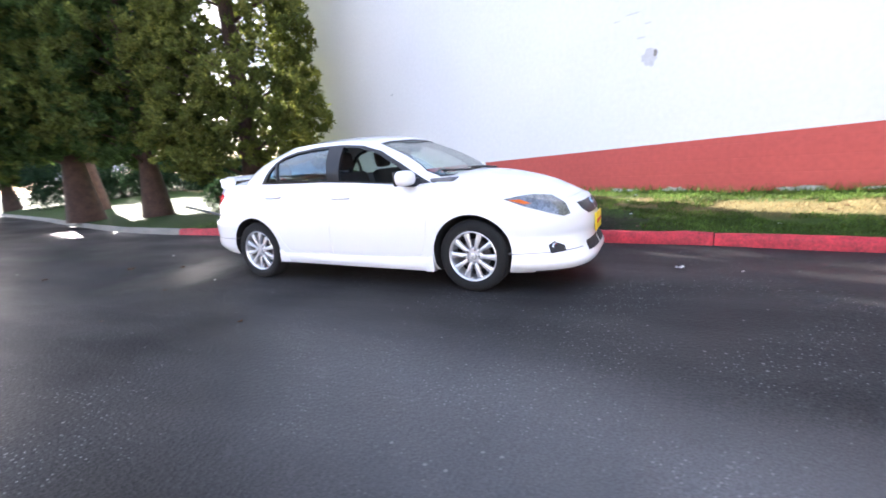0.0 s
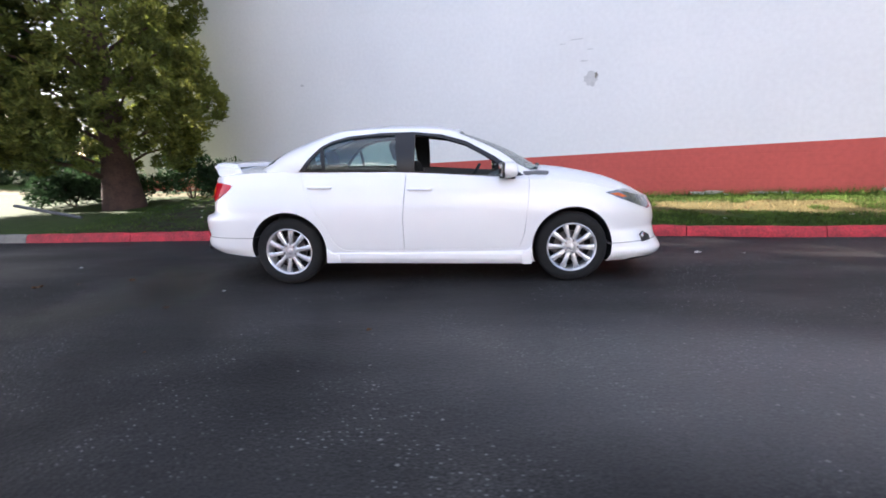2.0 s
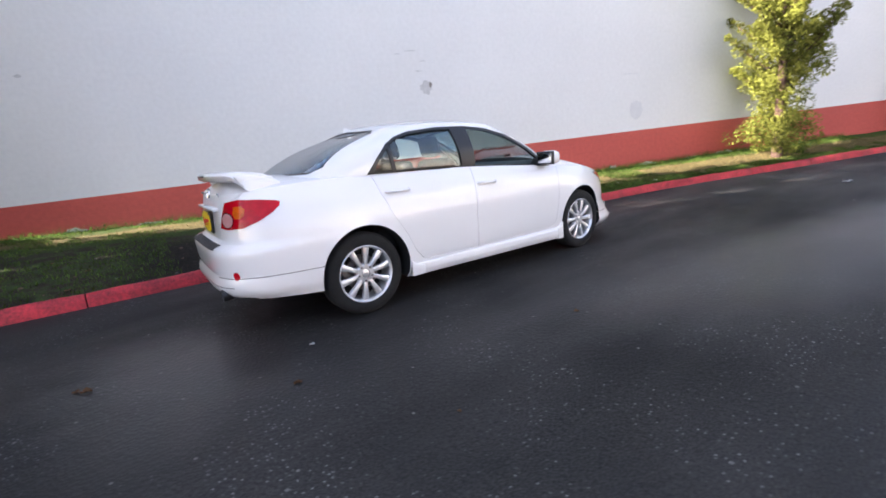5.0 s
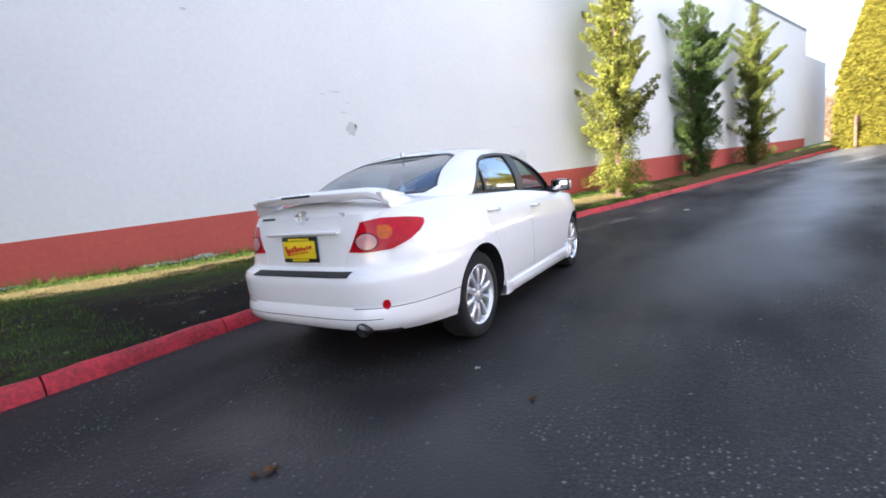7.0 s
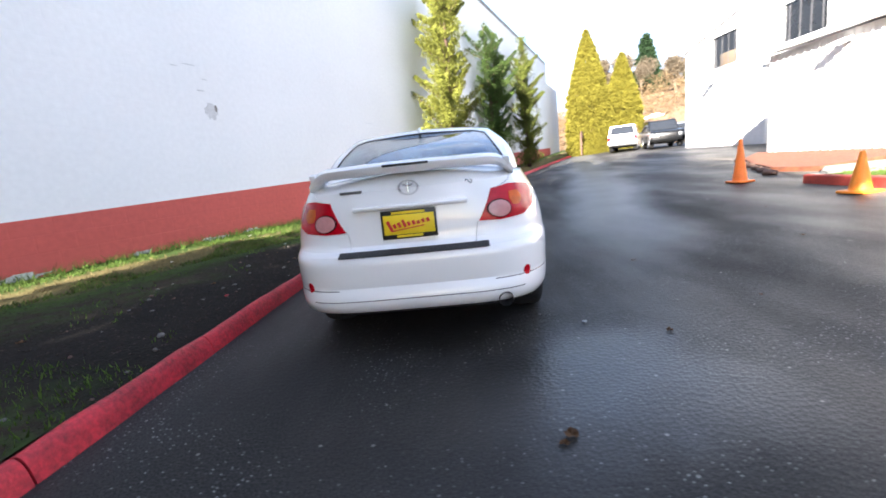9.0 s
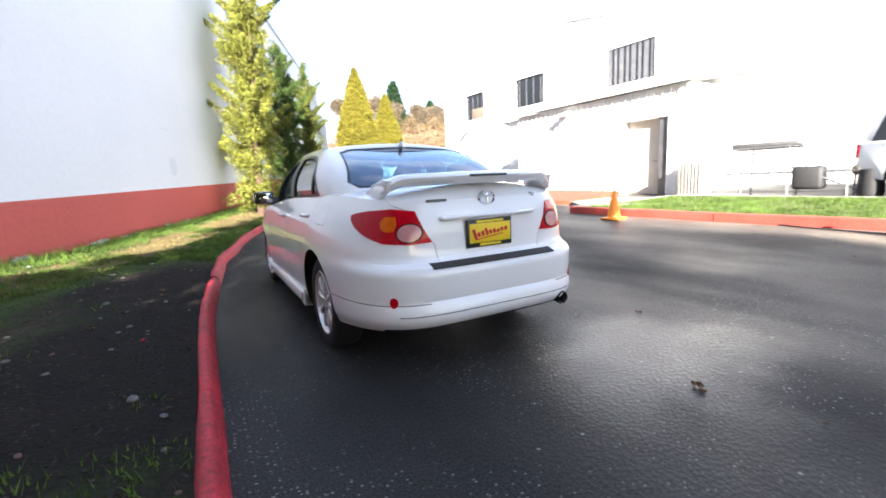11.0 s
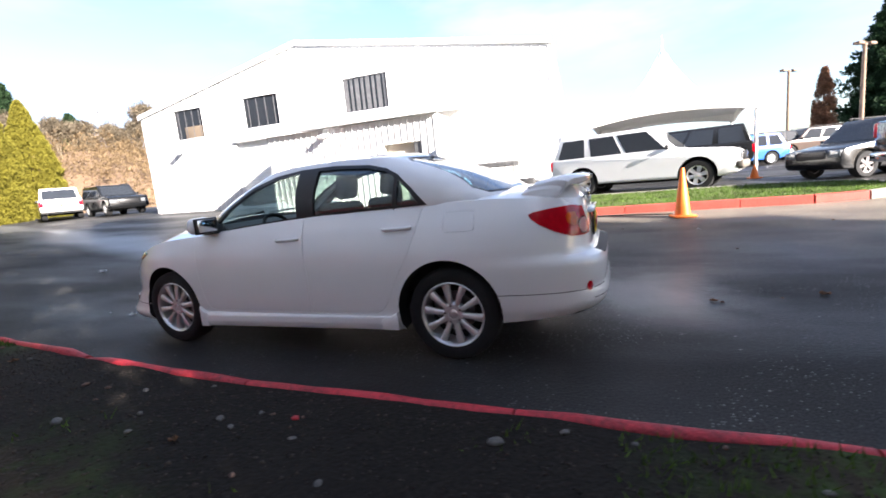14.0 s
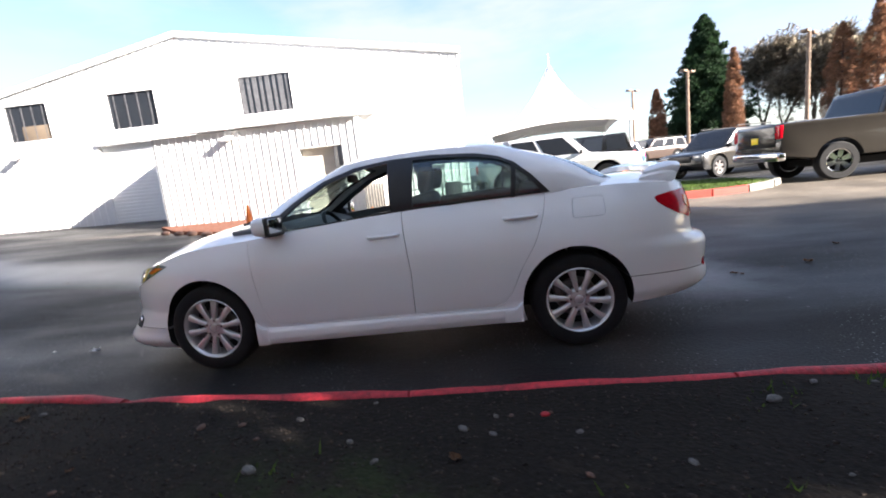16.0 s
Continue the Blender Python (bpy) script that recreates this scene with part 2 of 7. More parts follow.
    b.inputs["Strength"].default_value, b.inputs["Distance"].default_value = 0.45, 0.004
    hs = mixed("ADD", 1.0, grain.outputs["Fac"], chips.outputs["Distance"])
    nt.links.new(hs.outputs[0], b.inputs["Height"])
    nt.links.new(b.outputs[0], p.inputs["Normal"])
    return m


WALL_P, WALL_H = Vector((2.53, 3.617, 0)), radians(-21.0)
WALL_U = Vector((math.cos(WALL_H), math.sin(WALL_H), 0))
WALL_N = Vector((-math.sin(WALL_H), math.cos(WALL_H), 0))


def lawn_material():
    """Grass, dead straw and bare soil: straw runs in a strip along the wall, soil along the kerb."""
    m = bpy.data.materials.new("lawn")
    m.use_nodes = True
    nt = m.node_tree
    p = nt.nodes["Principled BSDF"]
    p.inputs["Roughness"].default_value = 0.95
    p.inputs["Specular IOR Level"].default_value = 0.15
    co = nt.nodes.new("ShaderNodeTexCoord")

    def noise_at(scale, detail=5.0):
        n = nt.nodes.new("ShaderNodeTexNoise")
        n.inputs["Scale"].default_value, n.inputs["Detail"].default_value = scale, detail
        nt.links.new(co.outputs["Object"], n.inputs["Vector"])
        return n.outputs["Fac"]

    def maths(op, a, b, c=None):
        n = nt.nodes.new("ShaderNodeMath")
        n.operation = op
        for i, v in enumerate((a, b, c)):
            if v is None:
                continue
            if isinstance(v, (int, float)):
                n.inputs[i].default_value = v
            else:
                nt.links.new(v, n.inputs[i])
        return n.outputs[0]

    def along(vec):
        n = nt.nodes.new("ShaderNodeVectorMath")
        n.operation = "DOT_PRODUCT"
        n.inputs[1].default_value = vec
        nt.links.new(co.outputs["Object"], n.inputs[0])
        return n.outputs["Value"]

    def step(v, a, b):
        n = nt.nodes.new("ShaderNodeMapRange")
        n.interpolation_type = "SMOOTHSTEP"
        n.inputs[1].default_value, n.inputs[2].default_value = a, b
        nt.links.new(v, n.inputs[0])
        return n.outputs[0]

    def mix(fac, a, b):
        n = nt.nodes.new("ShaderNodeMixRGB")
        nt.links.new(fac, n.inputs[0])
        for i, v in ((1, a), (2, b)):
            if isinstance(v, tuple):
                n.inputs[i].default_value = (*v, 1)
            else:
                nt.links.new(v, n.inputs[i])
        return n.outputs[0]

    d = maths("SUBTRACT", WALL_P.dot(WALL_N), along(WALL_N))         # metres from the wall
    xx = along(Vector((1, 0, 0)))
    n1, n2, n3 = noise_at(1.3), noise_at(7.0), noise_at(45.0, 3.0)
    wob = maths("MULTIPLY_ADD", n1, 0.8, maths("SUBTRACT", d, 0.4))
    green = mix(n2, (0.016, 0.034, 0.006), (0.055, 0.090, 0.016))
    straw = mix(n2, (0.10, 0.075, 0.032), (0.17, 0.13, 0.055))
    soil = mix(n3, (0.007, 0.0056, 0.0046), (0.022, 0.0175, 0.0135))
    turf = mix(step(n2, 0.40, 0.62), (0.038, 0.028, 0.018), (0.038, 0.060, 0.015))     # thin worn turf behind the sedan
    patch = step(maths("MULTIPLY_ADD", n2, 0.5, n1), 0.66, 0.82)
    soil = mix(maths("MAXIMUM", maths("MULTIPLY", step(xx, 0.8, -0.6), maths("MULTIPLY", step(wob, 2.45, 1.95), 0.6)), maths("MULTIPLY", step(xx, -2.2, -3.1), maths("MULTIPLY_ADD", patch, 0.55, 0.40))), soil, turf)
    strip = maths("MULTIPLY", step(wob, 0.35, 0.60), step(wob, 1.35, 1.0))
    col = mix(maths("MULTIPLY", strip, 0.8), green, straw)
    bare = maths("MULTIPLY", step(wob, 1.3, 1.75), step(xx, 3.0, 1.9))
    bare = maths("MULTIPLY", bare, step(maths("MULTIPLY_ADD", n2, 0.5, maths("MULTIPLY", n1, 0.6)), 0.98, 0.78))
    bare = maths("MULTIPLY", bare, step(xx, -6.5, -5.0))
    col = mix(bare, col, soil)
    dk = maths("MULTIPLY_ADD", n3, 0.9, 0.5)
    mm = nt.nodes.new("ShaderNodeMixRGB")
    mm.blend_type = "MULTIPLY"
    mm.inputs[0].default_value = 1.0
    nt.links.new(col, mm.inputs[1])
    nt.links.new(dk, mm.inputs[2])
    nt.links.new(mm.outputs[0], p.inputs["Base Color"])
    b = nt.nodes.new("ShaderNodeBump")
    b.inputs["Strength"].default_value, b.inputs["Distance"].default_value = 0.5, 0.02
    nt.links.new(maths("ADD", n3, n2), b.inputs["Height"])
    nt.links.new(b.outputs[0], p.inputs["Normal"])
    return m


def block_wall_material(name, base, var, joint):
    """Painted concrete block: faint courses and streaks under the paint."""
    m = material(name, base, 0.75, var=var, scale=0.5, fine=14.0)
    nt = m.node_tree
    p = nt.nodes["Principled BSDF"]
    co = nt.nodes["Texture Coordinate"]
    mp = nt.nodes.new("ShaderNodeMapping")
    mp.inputs["Rotation"].default_value = (radians(90), 0, 0)
    br = nt.nodes.new("ShaderNodeTexBrick")
    br.inputs["Scale"].default_value = 1.0
    br.inputs["Brick Width"].default_value, br.inputs["Row Height"].default_value = 0.41, 0.205
    br.inputs["Mortar Size"].default_value, br.inputs["Mortar Smooth"].default_value = 0.012, 0.6
    br.inputs["Color1"].default_value = br.inputs["Color2"].default_value = (1, 1, 1, 1)
    br.inputs["Mortar"].default_value = (0, 0, 0, 1)
    no = nt.nodes.new("ShaderNodeTexNoise")
    no.inputs["Scale"].default_value, no.inputs["Detail"].default_value = 30, 6
    ad = nt.nodes.new("ShaderNodeMixRGB")
    ad.blend_type = "ADD"
    ad.inputs[0].default_value = 0.35
    bp = nt.nodes.new("ShaderNodeBump")
    bp.inputs["Strength"].default_value, bp.inputs["Distance"].default_value = joint, 0.006
    nt.links.new(co.outputs["Object"], mp.inputs[0])
    nt.links.new(mp.outputs[0], br.inputs["Vector"])
    nt.links.new(co.outputs["Object"], no.inputs["Vector"])
    nt.links.new(br.outputs["Color"], ad.inputs[1])
    nt.links.new(no.outputs["Fac"], ad.inputs[2])
    nt.links.new(ad.outputs[0], bp.inputs["Height"])
    nt.links.new(bp.outputs[0], p.inputs["Normal"])
    return m


ASPHALT = asphalt_material()
LAWN = lawn_material()
WALL_WHITE = block_wall_material("white_block_paint", (0.80, 0.80, 0.80), 0.05, 0.10)
WALL_RED = block_wall_material("red_block_paint", (0.55, 0.098, 0.080), 0.12, 0.35)
CONCRETE = material("concrete", (0.24, 0.225, 0.195), 0.9, var=0.25, scale=3, fine=50, bump=0.5, bump_scale=120)
KERB_RED = material("kerb_red_paint", (0.50, 0.024, 0.036), 0.6, var=0.38, scale=5, fine=40, bump=0.6, bump_scale=90, dark=(0.22, 0.014, 0.020))
# island kerb: a warmer copy of the red paint, with sunlight in its tone
KERB_RED_SUN = material("sunlit_kerb_red_paint", (0.40, 0.055, 0.035), 0.7, var=0.3, scale=4, fine=40, bump=0.5, bump_scale=90)
METAL_WHITE = material("white_metal_siding", (0.66, 0.66, 0.65), 0.5, var=0.06, scale=0.8, fine=9)
TRIM_WHITE = material("white_trim_paint", (0.80, 0.80, 0.79), 0.5, var=0.05, scale=2, fine=30)
DARK_GLASS = material("dark_window", (0.018, 0.021, 0.026), 0.05, var=0.1, scale=2, fine=12)
SLAT_GREY = material("grey_plastic_strip", (0.10, 0.10, 0.105), 0.4, var=0.35, scale=3, fine=20)
DOOR_TAN = material("tan_door_paint", (0.55, 0.50, 0.42), 0.6, var=0.1, scale=3, fine=40)
GREY_METAL = material("grey_metal", (0.16, 0.16, 0.16), 0.45, 0.6, var=0.25, scale=6, fine=50)
CARDBOARD = material("brown_cardboard", (0.17, 0.13, 0.09), 0.8, var=0.15, scale=3, fine=30)
MULCH = material("bark_mulch", (0.15, 0.048, 0.020), 0.95, var=0.55, scale=9, fine=70, bump=1.0, bump_scale=60)
PAINT = material("white_car_paint", (0.86, 0.86, 0.865), 0.28, coat=1.0, var=0.015, scale=3, fine=200)
BLACK_TRIM = material("black_trim", (0.012, 0.012, 0.013), 0.38, var=0.2, scale=20, fine=200)
BLACK_PLASTIC = material("black_plastic", (0.02, 0.02, 0.021), 0.65, var=0.3, scale=30, fine=300, bump=0.3, bump_scale=400)
LINER = material("dark_liner", (0.008, 0.008, 0.008), 0.9, var=0.3, scale=12, fine=120)
RUBBER = material("tyre_rubber", (0.008, 0.008, 0.0085), 0.85, var=0.35, scale=15, fine=150, bump=0.3, bump_scale=300)
ALLOY = material("alloy_silver", (0.78, 0.78, 0.79), 0.27, 0.62, var=0.06, scale=10, fine=150)
ALLOY_DARK = material("brake_metal", (0.14, 0.13, 0.13), 0.45, 0.8, var=0.3, scale=10, fine=80)
CHROME = material("chrome", (0.75, 0.75, 0.76), 0.08, 1.0, var=0.05, scale=12, fine=100)
LENS_DARK = material("dark_red_lens", (0.06, 0.002, 0.004), 0.2, var=0.25, scale=25, fine=160)
LENS_RED = material("red_lamp_lens", (0.50, 0.002, 0.012), 0.22, coat=0.45, var=0.25, scale=25, fine=160)
LENS_AMBER = material("amber_lamp_lens", (0.62, 0.11, 0.004), 0.2, coat=0.45, var=0.25, scale=30, fine=160)
LENS_CLEAR = material("clear_lamp_lens", (0.58, 0.27, 0.27), 0.16, coat=0.2, var=0.15, scale=30, fine=160)
for _m in (LENS_RED, LENS_AMBER, LENS_DARK):
    _m.node_tree.nodes["Principled BSDF"].inputs["Specular IOR Level"].default_value = 0.12
LENS_HEAD = material("headlamp_lens", (0.20, 0.21, 0.22), 0.06, 0.35, coat=1.0, var=0.6, scale=14, fine=60)
SIGN_YELLOW = material("yellow_plate", (0.85, 0.62, 0.01), 0.5, var=0.05, scale=20, fine=100)
SIGN_RED = material("red_bar", (0.55, 0.02, 0.02), 0.5, var=0.05, scale=20, fine=100)
SEAT = material("grey_seat_cloth", (0.026, 0.026, 0.028), 0.9, var=0.25, scale=20, fine=300, bump=0.4, bump_scale=500)
HEADLINER = material("pale_grey_headliner", (0.50, 0.49, 0.47), 0.9, var=0.08, scale=8, fine=200)
INTERIOR = material("grey_interior_plastic", (0.13, 0.13, 0.135), 0.7, var=0.15, scale=8, fine=200)
GLASS = glass_material("tinted_glass", (0.80, 0.90, 0.87), 0.92)
# rear window: the blue of the reflected sky is put into the glass tint
SCREEN_GLASS = glass_material("sky_blue_screen", (0.52, 0.74, 0.92), 0.85, 0.13)
CONE_ORANGE = material("orange_cone_plastic", (0.90, 0.20, 0.02), 0.5, var=0.12, scale=8, fine=60)
CONE_YELLOW = material("yellowish_orange_cone", (0.92, 0.28, 0.02), 0.5, var=0.12, scale=8, fine=60)
STONE = material("grey_stone", (0.135, 0.127, 0.115), 0.85, var=0.35, scale=14, fine=90, bump=0.6, bump_scale=80)
STONE_BROWN = material("brown_stone", (0.13, 0.075, 0.055), 0.85, var=0.35, scale=14, fine=90, bump=0.6, bump_scale=80)
LEAF_BROWN = material("dry_leaf", (0.16, 0.08, 0.035), 0.85, var=0.4, scale=20, fine=120)
BARK = material("cedar_bark", (0.075, 0.042, 0.030), 0.95, var=0.45, scale=5, fine=30, bump=1.0, bump_scale=25)
WOOD_POLE = material("weathered_pole", (0.24, 0.17, 0.12), 0.9, var=0.3, scale=3, fine=40)


def leafy(name, base, tint=0.35, var=0.6):
    m = material(name, base, 0.75, var=var, scale=2.0, fine=9.0, random_tint=tint)
    p = m.node_tree.nodes["Principled BSDF"]
    p.inputs["Specular IOR Level"].default_value = 0.2
    nt = m.node_tree
    tr, mx = nt.nodes.new("ShaderNodeBsdfTranslucent"), nt.nodes.new("ShaderNodeMixShader")
    mx.inputs[0].default_value = 0.38
    src = p.inputs["Base Color"].links[0].from_socket
    nt.links.new(src, tr.inputs["Color"])
    nt.links.new(p.outputs[0], mx.inputs[1])
    nt.links.new(tr.outputs[0], mx.inputs[2])
    nt.links.new(mx.outputs[0], nt.nodes["Material Output"].inputs[0])
    return m


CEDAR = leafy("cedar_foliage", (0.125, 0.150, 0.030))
# yellow-green for the outer tufts: light on the boughs put into the leaf colour
CEDAR_LIT = leafy("lit_cedar_tips", (0.185, 0.200, 0.040))
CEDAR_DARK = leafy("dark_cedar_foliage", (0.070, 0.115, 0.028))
JUNIPER = leafy("juniper_foliage", (0.21, 0.225, 0.042))
ARBOR = leafy("arborvitae_foliage", (0.20, 0.18, 0.024), 0.12, 0.25)
FIR = leafy("fir_foliage", (0.028, 0.058, 0.024))
RUST = leafy("rusty_leaves", (0.31, 0.165, 0.095))
TWIGS = leafy("bare_twigs", (0.27, 0.225, 0.16))
HILL_LEAF = leafy("hillside_brush", (0.22, 0.155, 0.085), 0.18)
GRASS = leafy("grass_blades", (0.085, 0.14, 0.025), 0.45)

# ---- builders ----


def mesh_of(name, verts, faces, mat=None, smooth=False):
    me = bpy.data.meshes.new(name)
    me.from_pydata([tuple(v) for v in verts], [], [tuple(f) for f in faces])
    if mat:
        me.materials.append(mat)
    if smooth:
        me.polygons.foreach_set("use_smooth", [True] * len(me.polygons))
    return me


def from_arrays(name, verts, tris, mat):
    """A mesh from numpy arrays of triangles: quick for foliage."""
    me = bpy.data.meshes.new(name)
    me.vertices.add(len(verts))
    me.vertices.foreach_set("co", np.ascontiguousarray(verts, dtype=np.float32).ravel())
    me.loops.add(len(tris) * 3)
    me.loops.foreach_set("vertex_index", np.ascontiguousarray(tris, dtype=np.int32).ravel())
    me.polygons.add(len(tris))
    me.polygons.foreach_set("loop_start", np.arange(0, len(tris) * 3, 3, dtype=np.int32))
    me.update(calc_edges=True)
    me.materials.append(mat)
    return me


def thing(name, label, category, at=(0, 0, 0), rz=0.0, group="", kind=""):
    ob = new(name)
    ob.empty_display_size = 0.2
    ob.matrix_world = pose(*at, 0, 0, rz)
    return tagged(ob, label, category, group, kind)


def part(name, data, mat, parent, label=""):
    """Links a bmesh or a mesh as one mesh object under a thing or a part, in the parent's own axes."""
    if isinstance(data, bmesh.types.BMesh):
        me = bpy.data.meshes.new(name)
        data.to_mesh(me)
        data.free()
    else:
        me = data
    if mat is not None and not me.materials:
        me.materials.append(mat)
    ob = new(name, me)
    if parent is not None:
        ob.parent = parent
    if label:
        ob["label"] = label
    return ob


def soften(bm, angle=35):
    for f in bm.faces:
        f.smooth = True
    for e in bm.edges:
        e.smooth = len(e.link_faces) == 2 and e.calc_face_angle(0) < radians(angle)
    return bm


def box(c, s, bevel=0.0, rot=None, bm=None, segs=2):
    bm2 = bmesh.new()
    bmesh.ops.create_cube(bm2, size=1.0)
    bmesh.ops.scale(bm2, vec=s, verts=bm2.verts)
    if bevel:
        bmesh.ops.bevel(bm2, geom=bm2.edges[:], offset=bevel, segments=segs, affect="EDGES", profile=0.5)
        soften(bm2, 50)
    mt = Matrix.Translation(c) @ (rot.to_4x4() if rot else Matrix())
    bmesh.ops.transform(bm2, matrix=mt, verts=bm2.verts)
    return merge(bm, bm2)


def merge(bm, bm2):
    if bm is None:
        return bm2
    me = bpy.data.meshes.new("tmp")
    bm2.to_mesh(me)
    bm2.free()
    bm.from_mesh(me)
    bpy.data.meshes.remove(me)
    return bm


def turned(c, axis, prof, n=32, bm=None, smooth=35, close=False):
    """A solid of revolution: prof is a list of (radius, along)."""
    bm2 = bmesh.new()
    q = Vector((0, 0, 1)).rotation_difference(Vector(axis).normalized()).to_matrix()
    rings = []
    for r, h in prof:
        if r < 1e-5:
            rings.append([bm2.verts.new(q @ Vector((0, 0, h)) + Vector(c))])
        else:
            rings.append([bm2.verts.new(q @ Vector((r * math.cos(2 * math.pi * k / n), r * math.sin(2 * math.pi * k / n), h)) + Vector(c)) for k in range(n)])
    pairs = list(zip(rings, rings[1:])) + ([(rings[-1], rings[0])] if close else [])
    for a, b in pairs:
        for k in range(n):
            k2 = (k + 1) % n
            vs = [a[k % len(a)], a[k2 % len(a)], b[k2 % len(b)], b[k % len(b)]]
            u = []
            for v in vs:
                if v not in u:
                    u.append(v)
            if len(u) > 2:
                bm2.faces.new(u)
    bmesh.ops.recalc_face_normals(bm2, faces=bm2.faces)
    soften(bm2, smooth)
    return merge(bm, bm2)


def tube(pts, r, n=8, bm=None, r2=None, cap=True):
    """A round bar along points, tapering from r to r2."""
    bm2 = bmesh.new()
    pts = [Vector(p) for p in pts]
    rings = []
    for i, p in enumerate(pts):
        d = (pts[min(i + 1, len(pts) - 1)] - pts[max(i - 1, 0)]).normalized()
        a = d.cross(Vector((0, 0, 1)) if abs(d.z) < 0.9 else Vector((1, 0, 0))).normalized()
        b = d.cross(a)
        rr = r if r2 is None else r + (r2 - r) * i / max(1, len(pts) - 1)
        rings.append([bm2.verts.new(p + rr * (math.cos(2 * math.pi * k / n) * a + math.sin(2 * math.pi * k / n) * b)) for k in range(n)])
    for a, b in zip(rings, rings[1:]):
        for k in range(n):
            bm2.faces.new((a[k], a[(k + 1) % n], b[(k + 1) % n], b[k]))
    if cap:
        bm2.faces.new(rings[0][::-1])
        bm2.faces.new(rings[-1])
    bmesh.ops.recalc_face_normals(bm2, faces=bm2.faces)
    soften(bm2, 50)
    return merge(bm, bm2)


def prism(poly, origin, u, v, w, lo, hi, bm=None, bevel=0.0):
    """A polygon of (a, b) in the axes u, v, pushed along w from lo to hi."""
    bm2 = bmesh.new()
    o, u, v, w = (Vector(k) for k in (origin, u, v, w))
    low = [bm2.verts.new(o + a * u + b * v + lo * w) for a, b in poly]
    top = [bm2.verts.new(o + a * u + b * v + hi * w) for a, b in poly]
    bm2.faces.new(low[::-1])
    bm2.faces.new(top)
    for k in range(len(poly)):
        k2 = (k + 1) % len(poly)
        bm2.faces.new((low[k], low[k2], top[k2], top[k]))
    bmesh.ops.recalc_face_normals(bm2, faces=bm2.faces)
    if bevel:
        bmesh.ops.bevel(bm2, geom=bm2.edges[:], offset=bevel, segments=2, affect="EDGES", profile=0.5)
        soften(bm2, 45)
    return merge(bm, bm2)


def curve_at(keys, x):
    """Smooth value at x from sorted (x, value) keys."""
    xs = [k[0] for k in keys]
    if x <= xs[0]:
        return keys[0][1]
    if x >= xs[-1]:
        return keys[-1][1]
    i = next(n for n in range(len(xs) - 1) if xs[n] <= x <= xs[n + 1])

    def slope(n):
        if n <= 0 or n >= len(keys) - 1:
            n = min(max(n, 0), len(keys) - 1)
            a, b = (keys[0], keys[1]) if n == 0 else (keys[-2], keys[-1])
            return (b[1] - a[1]) / (b[0] - a[0])
        d0 = (keys[n][1] - keys[n - 1][1]) / (xs[n] - xs[n - 1])
        d1 = (keys[n + 1][1] - keys[n][1]) / (xs[n + 1] - xs[n])
        return 0 if d0 * d1 <= 0 else 2 * d0 * d1 / (d0 + d1)

    h = xs[i + 1] - xs[i]
    t = (x - xs[i]) / h
    a, b = keys[i][1], keys[i + 1][1]
    return (2 * t**3 - 3 * t**2 + 1) * a + (t**3 - 2 * t**2 + t) * h * slope(i) + (3 * t**2 - 2 * t**3) * b + (t**3 - t**2) * h * slope(i + 1)


def soft_ramp(v, w):
    return 0.0 if v <= 0 else (v * v / (2 * w) if v < w else v - w / 2)


def ground_z(x, y):
    """The height of the road and lots: level by the car, rising gently ahead and across the lot, with a dip before the parked rows."""
    cap = 0.55 - 0.31 * min(1.0, max(0.0, (-x - 4.0) / 3.5))
    a = min(0.05 * soft_ramp(-y - 1.7, 1.0), cap)
    b = min(0.027 * soft_ramp(x - 3, 2.0), 0.95)
    c = min(0.035 * soft_ramp(-y - 16.0, 3.0), 0.7) * min(1.0, max(0.0, (-x - 1.0) / 6.0))
    return a + b + c


# ---- ground, kerbs, lawns ----


def spread(edges):
    out = []
    for a, b, step in edges:
        n = max(1, round((b - a) / step))
        out += [a + (b - a) * k / n for k in range(n)]
    return out + [edges[-1][1]]


gx = spread([(-900, -100, 200), (-100, -20, 10), (-20, 45, 0.6), (45, 100, 10), (100, 900, 200)])
gy = spread([(-900, -100, 200), (-100, -24, 8), (-24, 14, 0.6), (14, 100, 12), (100, 900, 200)])
gv = [(x, y, ground_z(x, y)) for x in gx for y in gy]
gf = [(i * len(gy) + j, (i + 1) * len(gy) + j, (i + 1) * len(gy) + j + 1, i * len(gy) + j + 1) for i in range(len(gx) - 1) for j in range(len(gy) - 1)]
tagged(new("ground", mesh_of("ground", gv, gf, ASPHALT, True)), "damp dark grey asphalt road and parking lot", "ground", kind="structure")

KERB_KEYS = [(-60.0, 13.0), (-33.0, 7.1), (-20.0, 4.3), (-13.0, 2.62), (-8.7, 1.78), (-6.5, 1.60), (-4.5, 1.55), (-2.8, 1.495), (-0.6, 1.485), (0.73, 1.42), (2.2, 1.29),
             (3.2, 1.20), (4.1, 0.99), (5.2, 0.77), (6.9, 0.28), (8.3, -0.24), (10.5, -1.00), (14.3, -2.25), (21.0, -4.90), (30.0, -8.6), (38.0, -12.2), (60.0, -24.0)]
KERB_H, KERB_W = 0.135, 0.125


def kerb_y(x):
    return curve_at(KERB_KEYS, x)


